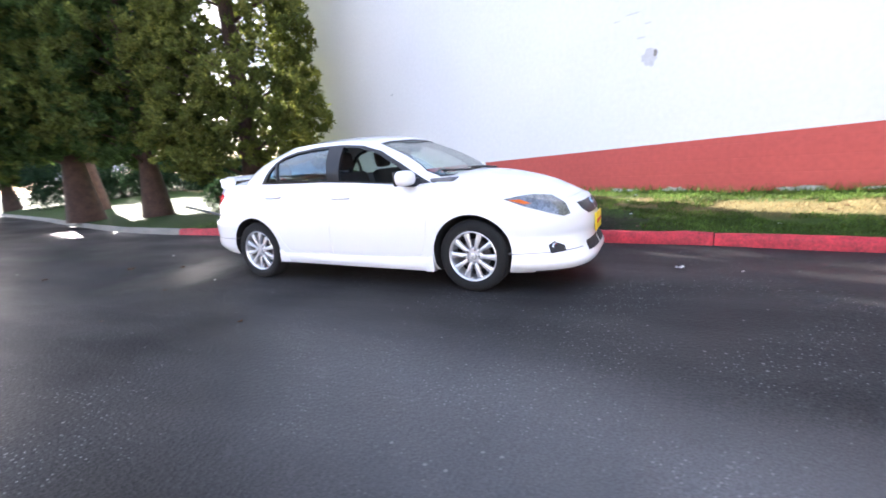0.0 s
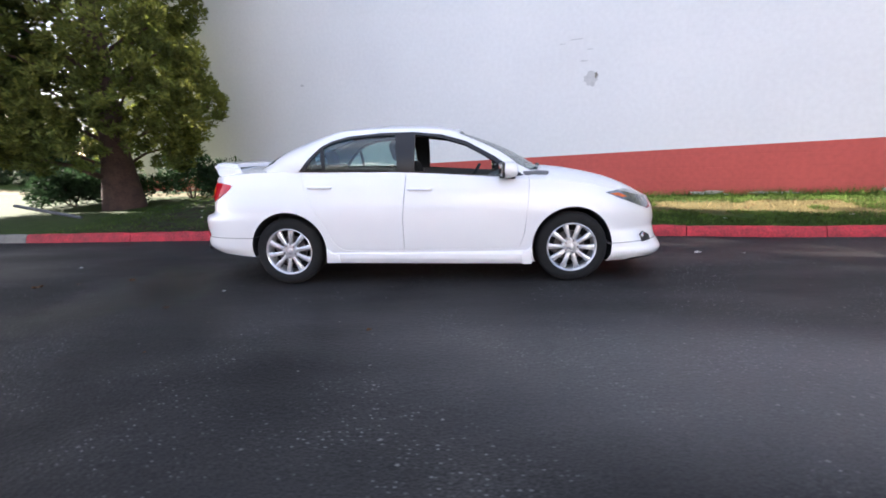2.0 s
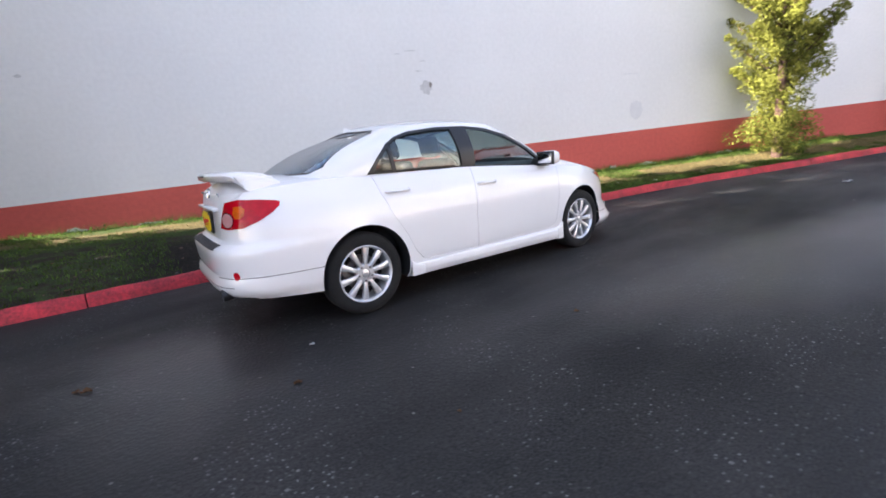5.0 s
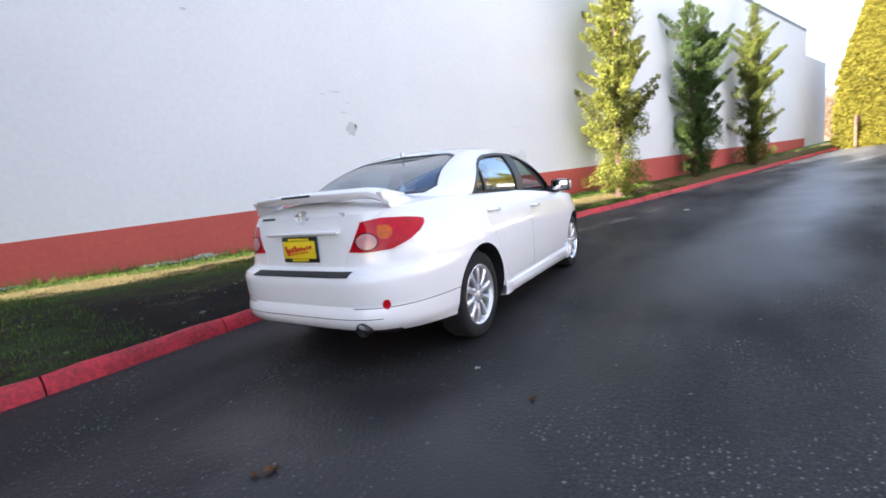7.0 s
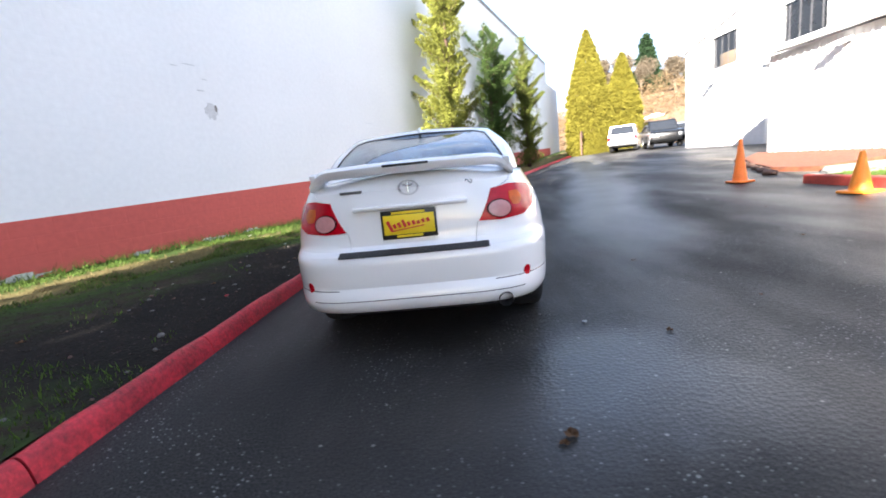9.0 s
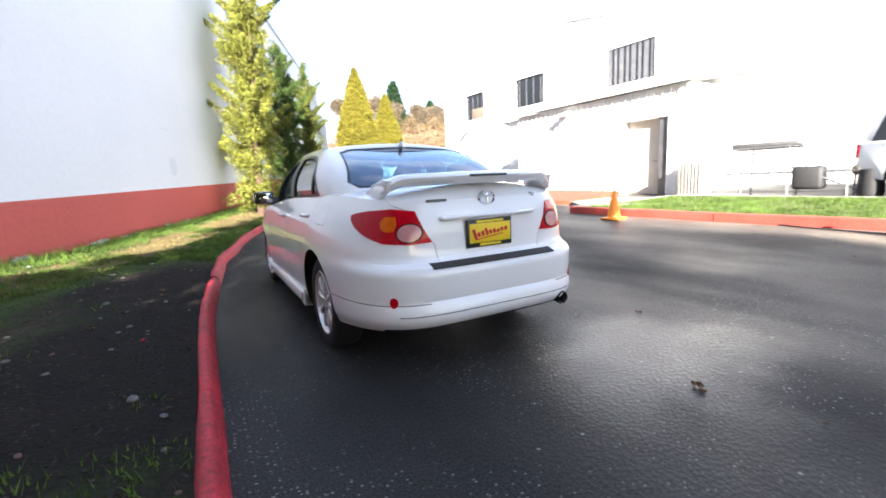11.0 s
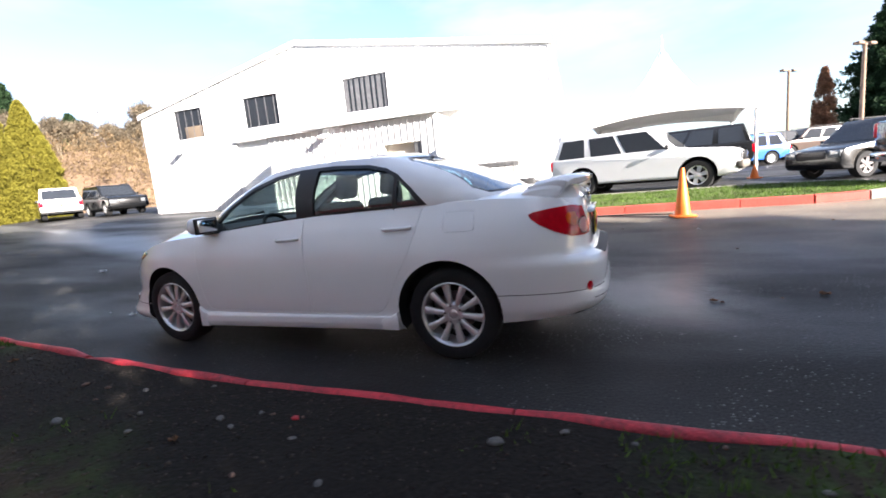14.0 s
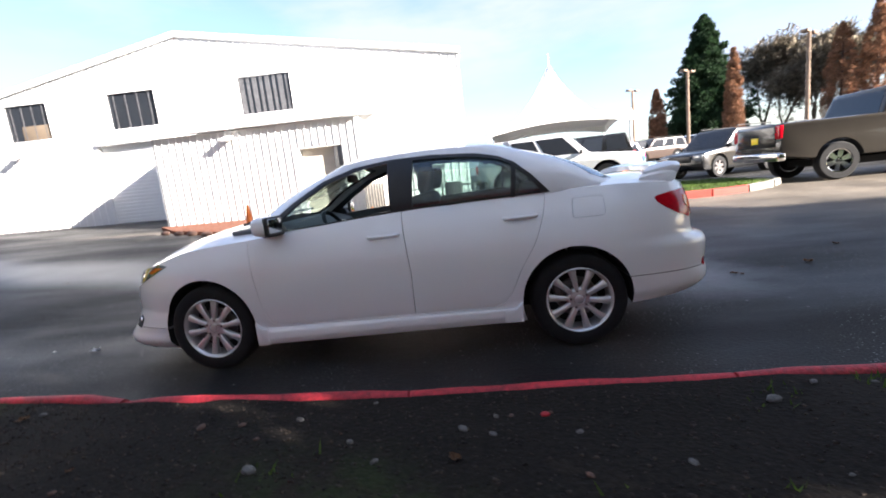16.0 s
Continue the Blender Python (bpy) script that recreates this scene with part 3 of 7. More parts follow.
def kerb_piece(xa, xb, edge, seed, parent, mat, name="kerb_stone", height=KERB_H, side=1.0, gap=0.006):
    """One cast kerb stone between two joints, its front face along the curve edge(x), with a worn rounded top."""
    rnd = random.Random(seed)
    n = max(3, int((xb - xa) / 0.22))
    prof = [(0.0, -0.06), (0.022, height * 0.5), (0.040, height - 0.028), (0.055, height - 0.007), (0.075, height), (KERB_W - 0.03, height - 0.002), (KERB_W - 0.006, height - 0.02), (KERB_W, -0.02)]
    verts, faces = [], []
    tilt = rnd.uniform(-0.006, 0.006)
    for i in range(n + 1):
        x = xa + gap + (xb - xa - 2 * gap) * i / n
        y = edge(x)
        dy = (edge(x + 0.05) - edge(x - 0.05)) / 0.1
        nl = math.hypot(1, dy)
        nx, ny = -dy / nl * side, 1 / nl * side
        z0 = ground_z(x, y)
        sh = (rnd.uniform(-0.006, 0.006) if 0 < i < n else -0.008) - 0.035 * math.exp(-((x - 1.42) / 0.10) ** 2)
        for k, (a, h) in enumerate(prof):
            j = rnd.uniform(-0.003, 0.003)
            top = sh * (0.3 + 0.7 * (h > height * 0.5)) + tilt * (h > 0)
            verts.append((x + nx * (a + j), y + ny * (a + j), z0 + h + (top if h > 0 else 0)))
    m = len(prof)
    for i in range(n):
        for k in range(m - 1):
            a = i * m + k
            faces.append((a, a + 1, a + m + 1, a + m) if side < 0 else (a, a + m, a + m + 1, a + 1))
    faces.append(tuple(range(m)) if side > 0 else tuple(range(m))[::-1])
    faces.append(tuple(range(n * m, n * m + m))[::-1] if side > 0 else tuple(range(n * m, n * m + m)))
    me = mesh_of(name, verts, faces, mat, True)
    bm = bmesh.new()
    bm.from_mesh(me)
    bmesh.ops.recalc_face_normals(bm, faces=bm.faces)
    soften(bm, 60)
    bm.to_mesh(me)
    bm.free()
    return part(name, me, mat, parent)


kerb = tagged(thing("kerb_wall_side", "red painted concrete kerb along the lawn, chipped paint", "kerb"), kind="structure")
joints = [-57.0, -48.0, -40.0, -33.0, -27.0, -22.0, -18.0, -14.6, -11.6, -9.2, -6.7, -4.9, -3.14, -1.86, -0.25, 1.50, 3.24, 4.75, 6.5, 8.1, 9.7, 11.3, 12.9, 14.6, 16.5, 18.4, 20.4, 22.6, 25, 27.5, 30, 33, 36, 39, 43, 48, 58]
for i, (a, b) in enumerate(zip(joints, joints[1:])):
    kerb_piece(a, b, kerb_y, i, kerb, CONCRETE if b < -6.0 else KERB_RED)


def lawn_z(x, y, yk, yw):
    f = min(1.0, max(0.0, (y - yk) / max(0.4, yw - yk)))
    base = ground_z(x, yk) + KERB_H - 0.016 + 0.018 * min(1, f * 6)
    base += 0.045 * max(0.0, -x - 15.0) * min(1.0, f * 3)          # a grass bank rises beyond the cedars
    return base + (0.22 + 0.02 * noise.noise((x * 0.7, y * 0.7, 0))) * (f ** 0.8) + 0.018 * noise.noise((x * 2.1, y * 2.1, 3.0)) + 0.008 * noise.noise((x * 7, y * 7, 5.0))


def wall_y(x):
    return WALL_P.y + (x - WALL_P.x) * math.tan(WALL_H)


def lawn_top(x):
    return wall_y(x) + 0.1 if x > -10.5 else wall_y(-10.5) + 0.1 + (-10.5 - x) * 1.2


xs = spread([(-58, -20, 1.2), (-20, -6, 0.35), (-6, 12, 0.12), (12, 40, 0.5)])
vs, fs, nj = [], [], 40
for x in xs:
    y0, y1 = kerb_y(x) + KERB_W - 0.012, lawn_top(x)
    for j in range(nj + 1):
        y = y0 + (y1 - y0) * (j / nj)
        vs.append((x, y, lawn_z(x, y, y0, y1)))
for i in range(len(xs) - 1):
    for j in range(nj):
        a = i * (nj + 1) + j
        fs.append((a, a + nj + 1, a + nj + 2, a + 1))
tagged(new("lawn_wall_side", mesh_of("lawn", vs, fs, LAWN, True)), "patchy grass, straw and bare dark soil verge", "lawn", kind="structure")


def verge_z(x, y):
    y0, y1 = kerb_y(x) + KERB_W - 0.012, lawn_top(x)
    return lawn_z(x, y, y0, y1)


# ---- the long painted block wall ----
wall_a, wall_b, wall_t, wall_h = -13.4, 31.5, 0.3, 8.35


def wall_box(s0, s1, depth, z0, z1, mat, name, kind_name, label, steps=1):
    """A slab of the wall between two places along it; z0 and z1 are functions of the place."""
    bm = bmesh.new()
    n = steps
    rows = []
    for i in range(n + 1):
        s = s0 + (s1 - s0) * i / n
        rows.append([bm.verts.new((s, d, z)) for d, z in ((0, z0(s)), (0, z1(s)), (depth, z1(s)), (depth, z0(s)))])
    for a, b in zip(rows, rows[1:]):
        for k in range(4):
            bm.faces.new((a[k], a[(k + 1) % 4], b[(k + 1) % 4], b[k]))
    bm.faces.new(rows[0][::-1])
    bm.faces.new(rows[-1])
    bmesh.ops.recalc_face_normals(bm, faces=bm.faces)
    ob = part(name, bm, mat, None)
    ob.matrix_world = Matrix.Translation((WALL_P.x, WALL_P.y, 0)) @ Matrix.Rotation(WALL_H, 4, "Z")
    return tagged(ob, label, kind_name, kind="structure")


def red_top(s):
    return 1.087 + 0.0290 * s


wall_box(wall_a, wall_b, wall_t, red_top, lambda s: wall_h, WALL_WHITE, "wall_north", "wall", "tall white painted concrete block wall of a large building")
wall_box(wall_a, wall_b, wall_t, lambda s: -0.4, red_top, WALL_RED, "wall_north_band", "wall", "red painted lower band of the block wall")
wall_box(wall_b, wall_b + 5.0, 1.6, lambda s: 0.2, lambda s: 7.0, WALL_WHITE, "wall_north_end", "wall", "lower white end section of the block wall")
wall_box(wall_a - 0.3, wall_a, 14.0, lambda s: -0.4, lambda s: wall_h, WALL_WHITE, "wall_west", "wall", "white side wall of the large building")
wall_box(wall_a, wall_b, 14.0, lambda s: wall_h, lambda s: wall_h + 0.2, CONCRETE, "roof_north", "roof", "flat roof of the large building")

# ---- the white sedan ----


def solve(a, b, op, guard=True):
    """A mesh from a boolean of two meshes; the second is used up."""
    oa, ob = new("tmp_a", a), new("tmp_b", b)
    md = oa.modifiers.new("b", "BOOLEAN")
    md.operation, md.object, md.solver = op, ob, "EXACT"
    dg = bpy.context.evaluated_depsgraph_get()
    res = bpy.data.meshes.new_from_object(oa.evaluated_get(dg))
    bpy.data.objects.remove(oa)
    bpy.data.objects.remove(ob)
    bpy.data.meshes.remove(b)
    if guard and op == "DIFFERENCE" and len(res.polygons) < 0.6 * len(a.polygons):
        return a
    return res


def as_mesh(bm):
    me = bpy.data.meshes.new("m")
    bm.to_mesh(me)
    bm.free()
    return me


def finish(me, mats, angle=28, pick=None):
    """Smooth shading with sharp creases; pick(centre, normal) gives a face's material."""
    bm = bmesh.new()
    bm.from_mesh(me)
    bmesh.ops.remove_doubles(bm, verts=bm.verts, dist=0.0004)
    bmesh.ops.dissolve_degenerate(bm, dist=0.0004, edges=bm.edges)
    soften(bm, angle)
    for f in bm.faces:
        f.material_index = pick(f.calc_center_median(), f.normal) if pick else 0
    me.materials.clear()
    for m in mats:
        me.materials.append(m)
    bm.to_mesh(me)
    bm.free()
    return me


def inset_poly(poly, d):
    """The polygon moved inwards by d."""
    n = len(poly)
    area = sum(poly[i][0] * poly[(i + 1) % n][1] - poly[(i + 1) % n][0] * poly[i][1] for i in range(n))
    s = 1 if area > 0 else -1
    out = []
    for i in range(n):
        p0, p1, p2 = Vector(poly[i - 1]), Vector(poly[i]), Vector(poly[(i + 1) % n])
        e1, e2 = (p1 - p0).normalized(), (p2 - p1).normalized()
        n1, n2 = Vector((-e1.y, e1.x)) * s, Vector((-e2.y, e2.x)) * s
        b = (n1 + n2)
        b = b / max(0.25, b.length_squared) * 2 if b.length > 1e-6 else n1
        out.append(tuple(p1 + b * d))
    return out


Z_BOT = [(-2.3, 0.30), (-1.7, 0.27), (-0.9, 0.205), (0.9, 0.185), (1.65, 0.175), (2.3, 0.185)]
Z_SHOULDER = [(-2.3, 1.00), (-2.05, 1.025), (-1.6, 1.05), (-1.15, 1.05), (-0.6, 1.035), (0.0, 1.005), (0.5, 0.965), (0.95, 0.925), (1.3, 0.905), (1.6, 0.865), (1.85, 0.80), (2.05, 0.745), (2.3, 0.70)]
Z_TOP = [(-2.2, 1.065), (-2.0, 1.095), (-1.7, 1.105), (-1.3, 1.09), (-0.6, 1.05), (0.6, 1.02), (1.0, 1.035), (1.25, 1.015), (1.5, 0.97), (1.75, 0.905), (1.95, 0.825), (2.1, 0.755), (2.3, 0.70)]
X_FRONT = [(0.15, 2.17), (0.19, 2.235), (0.25, 2.25), (0.32, 2.225), (0.36, 2.205), (0.42, 2.205), (0.50, 2.215), (0.60, 2.20), (0.68, 2.16), (0.76, 2.10), (0.85, 2.0)]
X_REAR = [(0.28, 2.19), (0.32, 2.245), (0.38, 2.268), (0.435, 2.262), (0.455, 2.248), (0.50, 2.255), (0.60, 2.262), (0.648, 2.25), (0.668, 2.19), (0.70, 2.165), (0.85, 2.155), (1.0, 2.13), (1.1, 2.08)]
WIDTH = [(0.17, 0.800), (0.21, 0.825), (0.27, 0.842), (0.305, 0.838), (0.34, 0.846), (0.45, 0.855), (0.60, 0.858), (0.72, 0.853), (0.80, 0.840), (0.90, 0.810), (0.98, 0.770), (1.06, 0.725)]
FENDER = [(-2.3, 0.0), (-1.75, 0.0), (-1.3, 0.012), (-0.8, 0.0), (0.7, 0.0), (1.3, 0.012), (1.8, 0.0), (2.3, 0.0)]
ARCH_R, ARCH_Z = 0.356, 0.334
ARCHES = ((-1.285, 0.358), (1.30, 0.352))


def body_rings(grow=0.0):
    """A closed solid of the sedan's lower body, hood and boot: levels round the plan, then in to the middle line."""
    n_end, n_mid, n_v, n_k = 30, 64, 34, 14
    base = []                                  # (region, parameter) from the tail's middle to the nose's middle
    for i in range(n_end):
        base.append(("r", (i / n_end) * math.pi / 2))
    for i in range(n_mid):
        base.append(("m", i / n_mid))
    for i in range(n_end + 1):
        base.append(("f", (1 - i / n_end) * math.pi / 2))
    xm0, xm1 = -1.0, 1.0

    def plan(kind, q, z):
        w = curve_at(WIDTH, z) + grow
        if kind == "m":
            x = xm0 + (xm1 - xm0) * q
            y = w
        elif kind == "r":
            ln = curve_at(X_REAR, z) + grow + xm0
            x = xm0 - ln * math.cos(q) ** (2 / 3.3)
            y = w * math.sin(q) ** (2 / 5.0)
        else:
            ln = curve_at(X_FRONT, z) + grow - xm1
            ex = 2.6 + 1.0 * min(1.0, max(0.0, (0.46 - z) / 0.2))
            x = xm1 + ln * math.cos(q) ** (2 / ex)
            y = w * math.sin(q) ** (2 / ex)
        bulge = curve_at(FENDER, x) * max(0.0, 1 - abs(z - 0.62) / 0.35)
        return x, y + (bulge if y > 0.5 else 0)

    cols = []
    for kind, q in base:
        x0, _ = plan(kind, q, 0.5)
        zb, zs = curve_at(Z_BOT, x0) - grow, curve_at(Z_SHOULDER, x0)
        col = []
        for v in (0.0, 0.35, 0.7):              # underside, out from the middle line
            x, y = plan(kind, q, zb + 0.02)
            xs_ = max(-1.95, min(1.95, x * 0.93))
            col.append((xs_ + (x - xs_) * v, y * v, zb + 0.03))
        for k in range(n_v + 1):
            v = k / n_v
            z = zb + (zs - zb) * v
            x, y = plan(kind, q, z)
            tuck = 0.018 * max(0.0, 1 - v * 9) ** 2
            col.append((x - (tuck if x > 1 else -tuck if x < -1 else 0), max(0.0, y - tuck) if y > 0.05 else y, z))
        x1, y1, z1 = col[-1]
        xs_ = max(-1.95, min(1.93, x1 * 0.93))
        for k in range(1, n_k + 1):
            k = k / n_k
            x, y = x1 + (xs_ - x1) * k, y1 * (1 - k)
            zt = max(z1 + 0.005, curve_at(Z_TOP, x)) + grow
            col.append((x, y, z1 + (zt - z1) * (1 - (1 - k) ** 2.6)))
        cols.append(col)
    m = len(cols[0])
    verts, faces = [], []
    for s in (1, -1):
        off = len(verts)
        for col in cols:
            verts += [(x, s * y, z) for x, y, z in col]
        for i in range(len(cols) - 1):
            for k in range(m - 1):
                a = off + i * m + k
                f = (a, a + m, a + m + 1, a + 1)
                faces.append(f if s > 0 else f[::-1])
    bm = bmesh.new()
    vv = [bm.verts.new(v) for v in verts]
    for f in faces:
        bm.faces.new([vv[i] for i in f])
    bmesh.ops.remove_doubles(bm, verts=bm.verts, dist=0.0008)
    bmesh.ops.dissolve_degenerate(bm, dist=0.0005, edges=bm.edges)
    bmesh.ops.recalc_face_normals(bm, faces=bm.faces)
    return bm


AX, AY, AZ = Vector((1, 0, 0)), Vector((0, 1, 0)), Vector((0, 0, 1))


def side_prism(poly, lo, hi):
    return prism(poly, (0, 0, 0), AX, AZ, AY, lo, hi)


def end_prism(poly, lo, hi):
    return prism(poly, (0, 0, 0), AY, AZ, AX, lo, hi)


def corner_prism(poly, sx, sy, lo, hi):
    """A prism that looks at a corner of the car: poly is (a, z), a from the tail or nose outwards along the side."""
    t = Vector((-sx, sy, 0)).normalized()
    w = Vector((sx, sy, 0)).normalized()
    return prism(poly, (0, 0, 0), t, AZ, w, lo, hi)


sedan = thing("sedan", "white four-door sedan with alloy wheels, boot spoiler and open front windows", "car")
body_me = as_mesh(body_rings())
for cx, ar in ARCHES:
    for s in (-1, 1):
        cut = turned((cx, s * 0.52, ARCH_Z), (0, s, 0), [(0, 0), (ar, 0), (ar, 0.6), (0, 0.6)], 56)
        body_me = solve(body_me, as_mesh(cut), "DIFFERENCE")
tub = box((-0.28, 0, 0.82), (2.45, 1.40, 1.0), 0.0)
body_me = solve(body_me, as_mesh(tub), "DIFFERENCE")

DOOR_F = [(0.93, 1.2), (0.925, 0.90), (0.905, 0.66), (0.875, 0.44), (0.835, 0.335), (0.78, 0.315), (-0.20, 0.315), (-0.205, 0.6), (-0.175, 0.9), (-0.155, 1.2)]
DOOR_R = [(-0.155, 1.2), (-0.175, 0.9), (-0.205, 0.6), (-0.20, 0.315), (-0.74, 0.325), (-0.80, 0.345), (-0.86, 0.41), (-0.93, 0.56), (-1.04, 0.74), (-1.10, 0.90), (-1.13, 1.03), (-1.14, 1.2)]
BOOT = [(-0.585, 1.25), (-0.60, 1.06), (-0.575, 0.99), (-0.50, 0.955), (-0.425, 0.83), (-0.375, 0.765), (-0.36, 0.664), (0.36, 0.664), (0.375, 0.765), (0.425, 0.83), (0.50, 0.955), (0.575, 0.99), (0.60, 1.06), (0.585, 1.25)]
HOOD = [(1.02, -0.70), (1.02, 0.70), (1.35, 0.715), (1.65, 0.655), (1.90, 0.55), (2.00, 0.44), (2.055, 0.25), (2.065, 0.0), (2.055, -0.25), (2.00, -0.44), (1.90, -0.55), (1.65, -0.655), (1.35, -0.715)]
panels = []


def dark_inside(c, n):
    for cx, ar in ARCHES:
        if math.hypot(c.x - cx, c.z - ARCH_Z) < ar - 0.002 or (abs(math.hypot(c.x - cx, c.z - ARCH_Z) - ar) < 0.006 and abs(n.y) < 0.3):
            return 1
    if abs(c.x + 0.28) < 1.23 and abs(c.y) < 0.705 and 0.30 < c.z < 1.03:
        return 2
    if c.z < 0.31 and n.z < -0.8:
        return 1
    return 0


for name, poly in (("front_door", DOOR_F), ("rear_door", DOOR_R)):
    for s in (1, -1):
        lo, hi = (0.5, 1.1) if s > 0 else (-1.1, -0.5)
        panels.append((name, solve(body_me.copy(), as_mesh(side_prism(inset_poly(poly, 0.0025), lo, hi)), "INTERSECT")))
        body_me = solve(body_me, as_mesh(side_prism(poly, lo, hi)), "DIFFERENCE")
panels.append(("boot_lid", solve(body_me.copy(), as_mesh(end_prism(inset_poly(BOOT, 0.003), -2.4, -1.60)), "INTERSECT")))
body_me = solve(body_me, as_mesh(end_prism(BOOT, -2.4, -1.60)), "DIFFERENCE")
panels.append(("bonnet", solve(body_me.copy(), as_mesh(prism(inset_poly(HOOD, 0.003), (0, 0, 0), AX, AY, AZ, 0.70, 1.3)), "INTERSECT")))
body_me = solve(body_me, as_mesh(prism(HOOD, (0, 0, 0), AX, AY, AZ, 0.70, 1.3)), "DIFFERENCE")
# fuel flap on the left
flap = [(-1.30, 0.99), (-1.29, 0.96), (-1.285, 0.88), (-1.30, 0.865), (-1.48, 0.865), (-1.495, 0.88), (-1.495, 0.975), (-1.48, 0.99)]
panels.append(("fuel_flap", solve(body_me.copy(), as_mesh(side_prism(inset_poly(flap, 0.003), 0.76, 1.0)), "INTERSECT")))
body_me = solve(body_me, as_mesh(side_prism(flap, 0.76, 1.0)), "DIFFERENCE")
part("body", finish(body_me, [PAINT, LINER, INTERIOR], 30, dark_inside), None, sedan)
door_parts = {}
for name, me in panels:
    ob = part(name, finish(me, [PAINT, LINER, INTERIOR], 30, dark_inside), None, sedan)
    door_parts.setdefault(name, []).append(ob)

# cabin: a shell of roof and pillars, cut open for the windows
ROOF_PLAN_LOW = dict(front=1.17, rear=-1.74, w=0.742)
ROOF_PLAN_TOP = dict(front=0.36, rear=-0.98, w=0.575)


def cabin_rings(off=0.0):
    n_end, n_mid, n_v, n_k = 26, 40, 26, 12
    base = [("r", (i / n_end) * math.pi / 2) for i in range(n_end)] + [("m", i / n_mid) for i in range(n_mid)] + [("f", (1 - i / n_end) * math.pi / 2) for i in range(n_end + 1)]

    def low(kind, q):
        w = ROOF_PLAN_LOW["w"]
        if kind == "m":
            x, y = -1.05 + 1.75 * q, w
        elif kind == "r":
            x, y = -1.05 + (ROOF_PLAN_LOW["rear"] + 1.05) * math.cos(q) ** (2 / 2.6), w * math.sin(q) ** (2 / 3.6)
        else:
            x, y = 0.70 + (ROOF_PLAN_LOW["front"] - 0.70) * math.cos(q) ** (2 / 2.2), w * math.sin(q) ** (2 / 3.4)
        z = curve_at([(-1.8, 1.04), (-1.5, 1.045), (-1.1, 1.035), (-0.6, 1.02), (0.0, 0.985), (0.5, 0.945), (0.95, 0.905), (1.3, 0.985)], x)
        return Vector((x, y, z))

    def top(kind, q):
        w = ROOF_PLAN_TOP["w"]
        if kind == "m":
            x, y = -0.70 + 0.90 * q, w
        elif kind == "r":
            x, y = -0.70 + (ROOF_PLAN_TOP["rear"] + 0.70) * math.cos(q) ** (2 / 2.2), w * math.sin(q) ** (2 / 3.6)
        else:
            x, y = 0.20 + (ROOF_PLAN_TOP["front"] - 0.20) * math.cos(q) ** (2 / 2.2), w * math.sin(q) ** (2 / 3.4)
        z = curve_at([(-1.1, 1.355), (-0.8, 1.395), (-0.4, 1.41), (0.0, 1.40), (0.3, 1.365), (0.5, 1.35)], x)
        return Vector((x, y, z))

    crown = [(-1.1, 1.385), (-0.8, 1.44), (-0.4, 1.464), (0.0, 1.455), (0.3, 1.415), (0.5, 1.39)]
    verts, faces = [], []
    cols = []
    for kind, q in base:
        a, b = low(kind, q), top(kind, q)
        col = []
        out = Vector((0, 1, 0)) if kind == "m" else Vector((b.x - a.x, 0, 0)).normalized() * (-1) * math.cos(q) + Vector((0, math.sin(q), 0))
        for k in range(n_v + 1):
            v = k / n_v
            p = a.lerp(b, v) + out * (0.055 if kind == "m" else 0.055 * math.sin(q) + 0.035 * math.cos(q)) * math.sin(math.pi * v) ** 0.9
            p += AZ * (0.03 * math.sin(math.pi * v) * (math.cos(q) if kind != "m" else 0))
            col.append(p)
        xs_ = b.x * 0.88 - 0.03
        for k in range(1, n_k + 1):
            k = k / n_k
            x, y = b.x + (xs_ - b.x) * k, b.y * (1 - k)
            zt = max(b.z + 0.002, curve_at(crown, x))
            col.append(Vector((x, y, b.z + (zt - b.z) * (1 - (1 - k) ** 2.3))))
        cols.append(col)
    m = len(cols[0])
    for s in (1, -1):
        o = len(verts)
        for col in cols:
            verts += [(p.x, s * p.y, p.z) for p in col]
        for i in range(len(cols) - 1):
            for k in range(m - 1):
                a = o + i * m + k
                f = (a, a + m, a + m + 1, a + 1)
                faces.append(f if s > 0 else f[::-1])
    bm = bmesh.new()
    vv = [bm.verts.new(v) for v in verts]
    for f in faces:
        bm.faces.new([vv[i] for i in f])
    bmesh.ops.remove_doubles(bm, verts=bm.verts, dist=0.0008)
    bmesh.ops.dissolve_degenerate(bm, dist=0.0005, edges=bm.edges)
    bmesh.ops.recalc_face_normals(bm, faces=bm.faces)
    if off:
        bm.normal_update()
        for v in bm.verts:
            v.co -= v.normal * off
    return bm


def shell(outer, thick):
    """A closed shell between two offsets of the cabin skin."""
    bm = cabin_rings(outer)
    inner = cabin_rings(outer + thick)
    bmesh.ops.reverse_faces(inner, faces=inner.faces)
    bm = merge(bm, inner)
    loops = [e for e in bm.edges if len(e.link_faces) == 1]
    bmesh.ops.bridge_loops(bm, edges=loops)
    bmesh.ops.recalc_face_normals(bm, faces=bm.faces)
    return bm


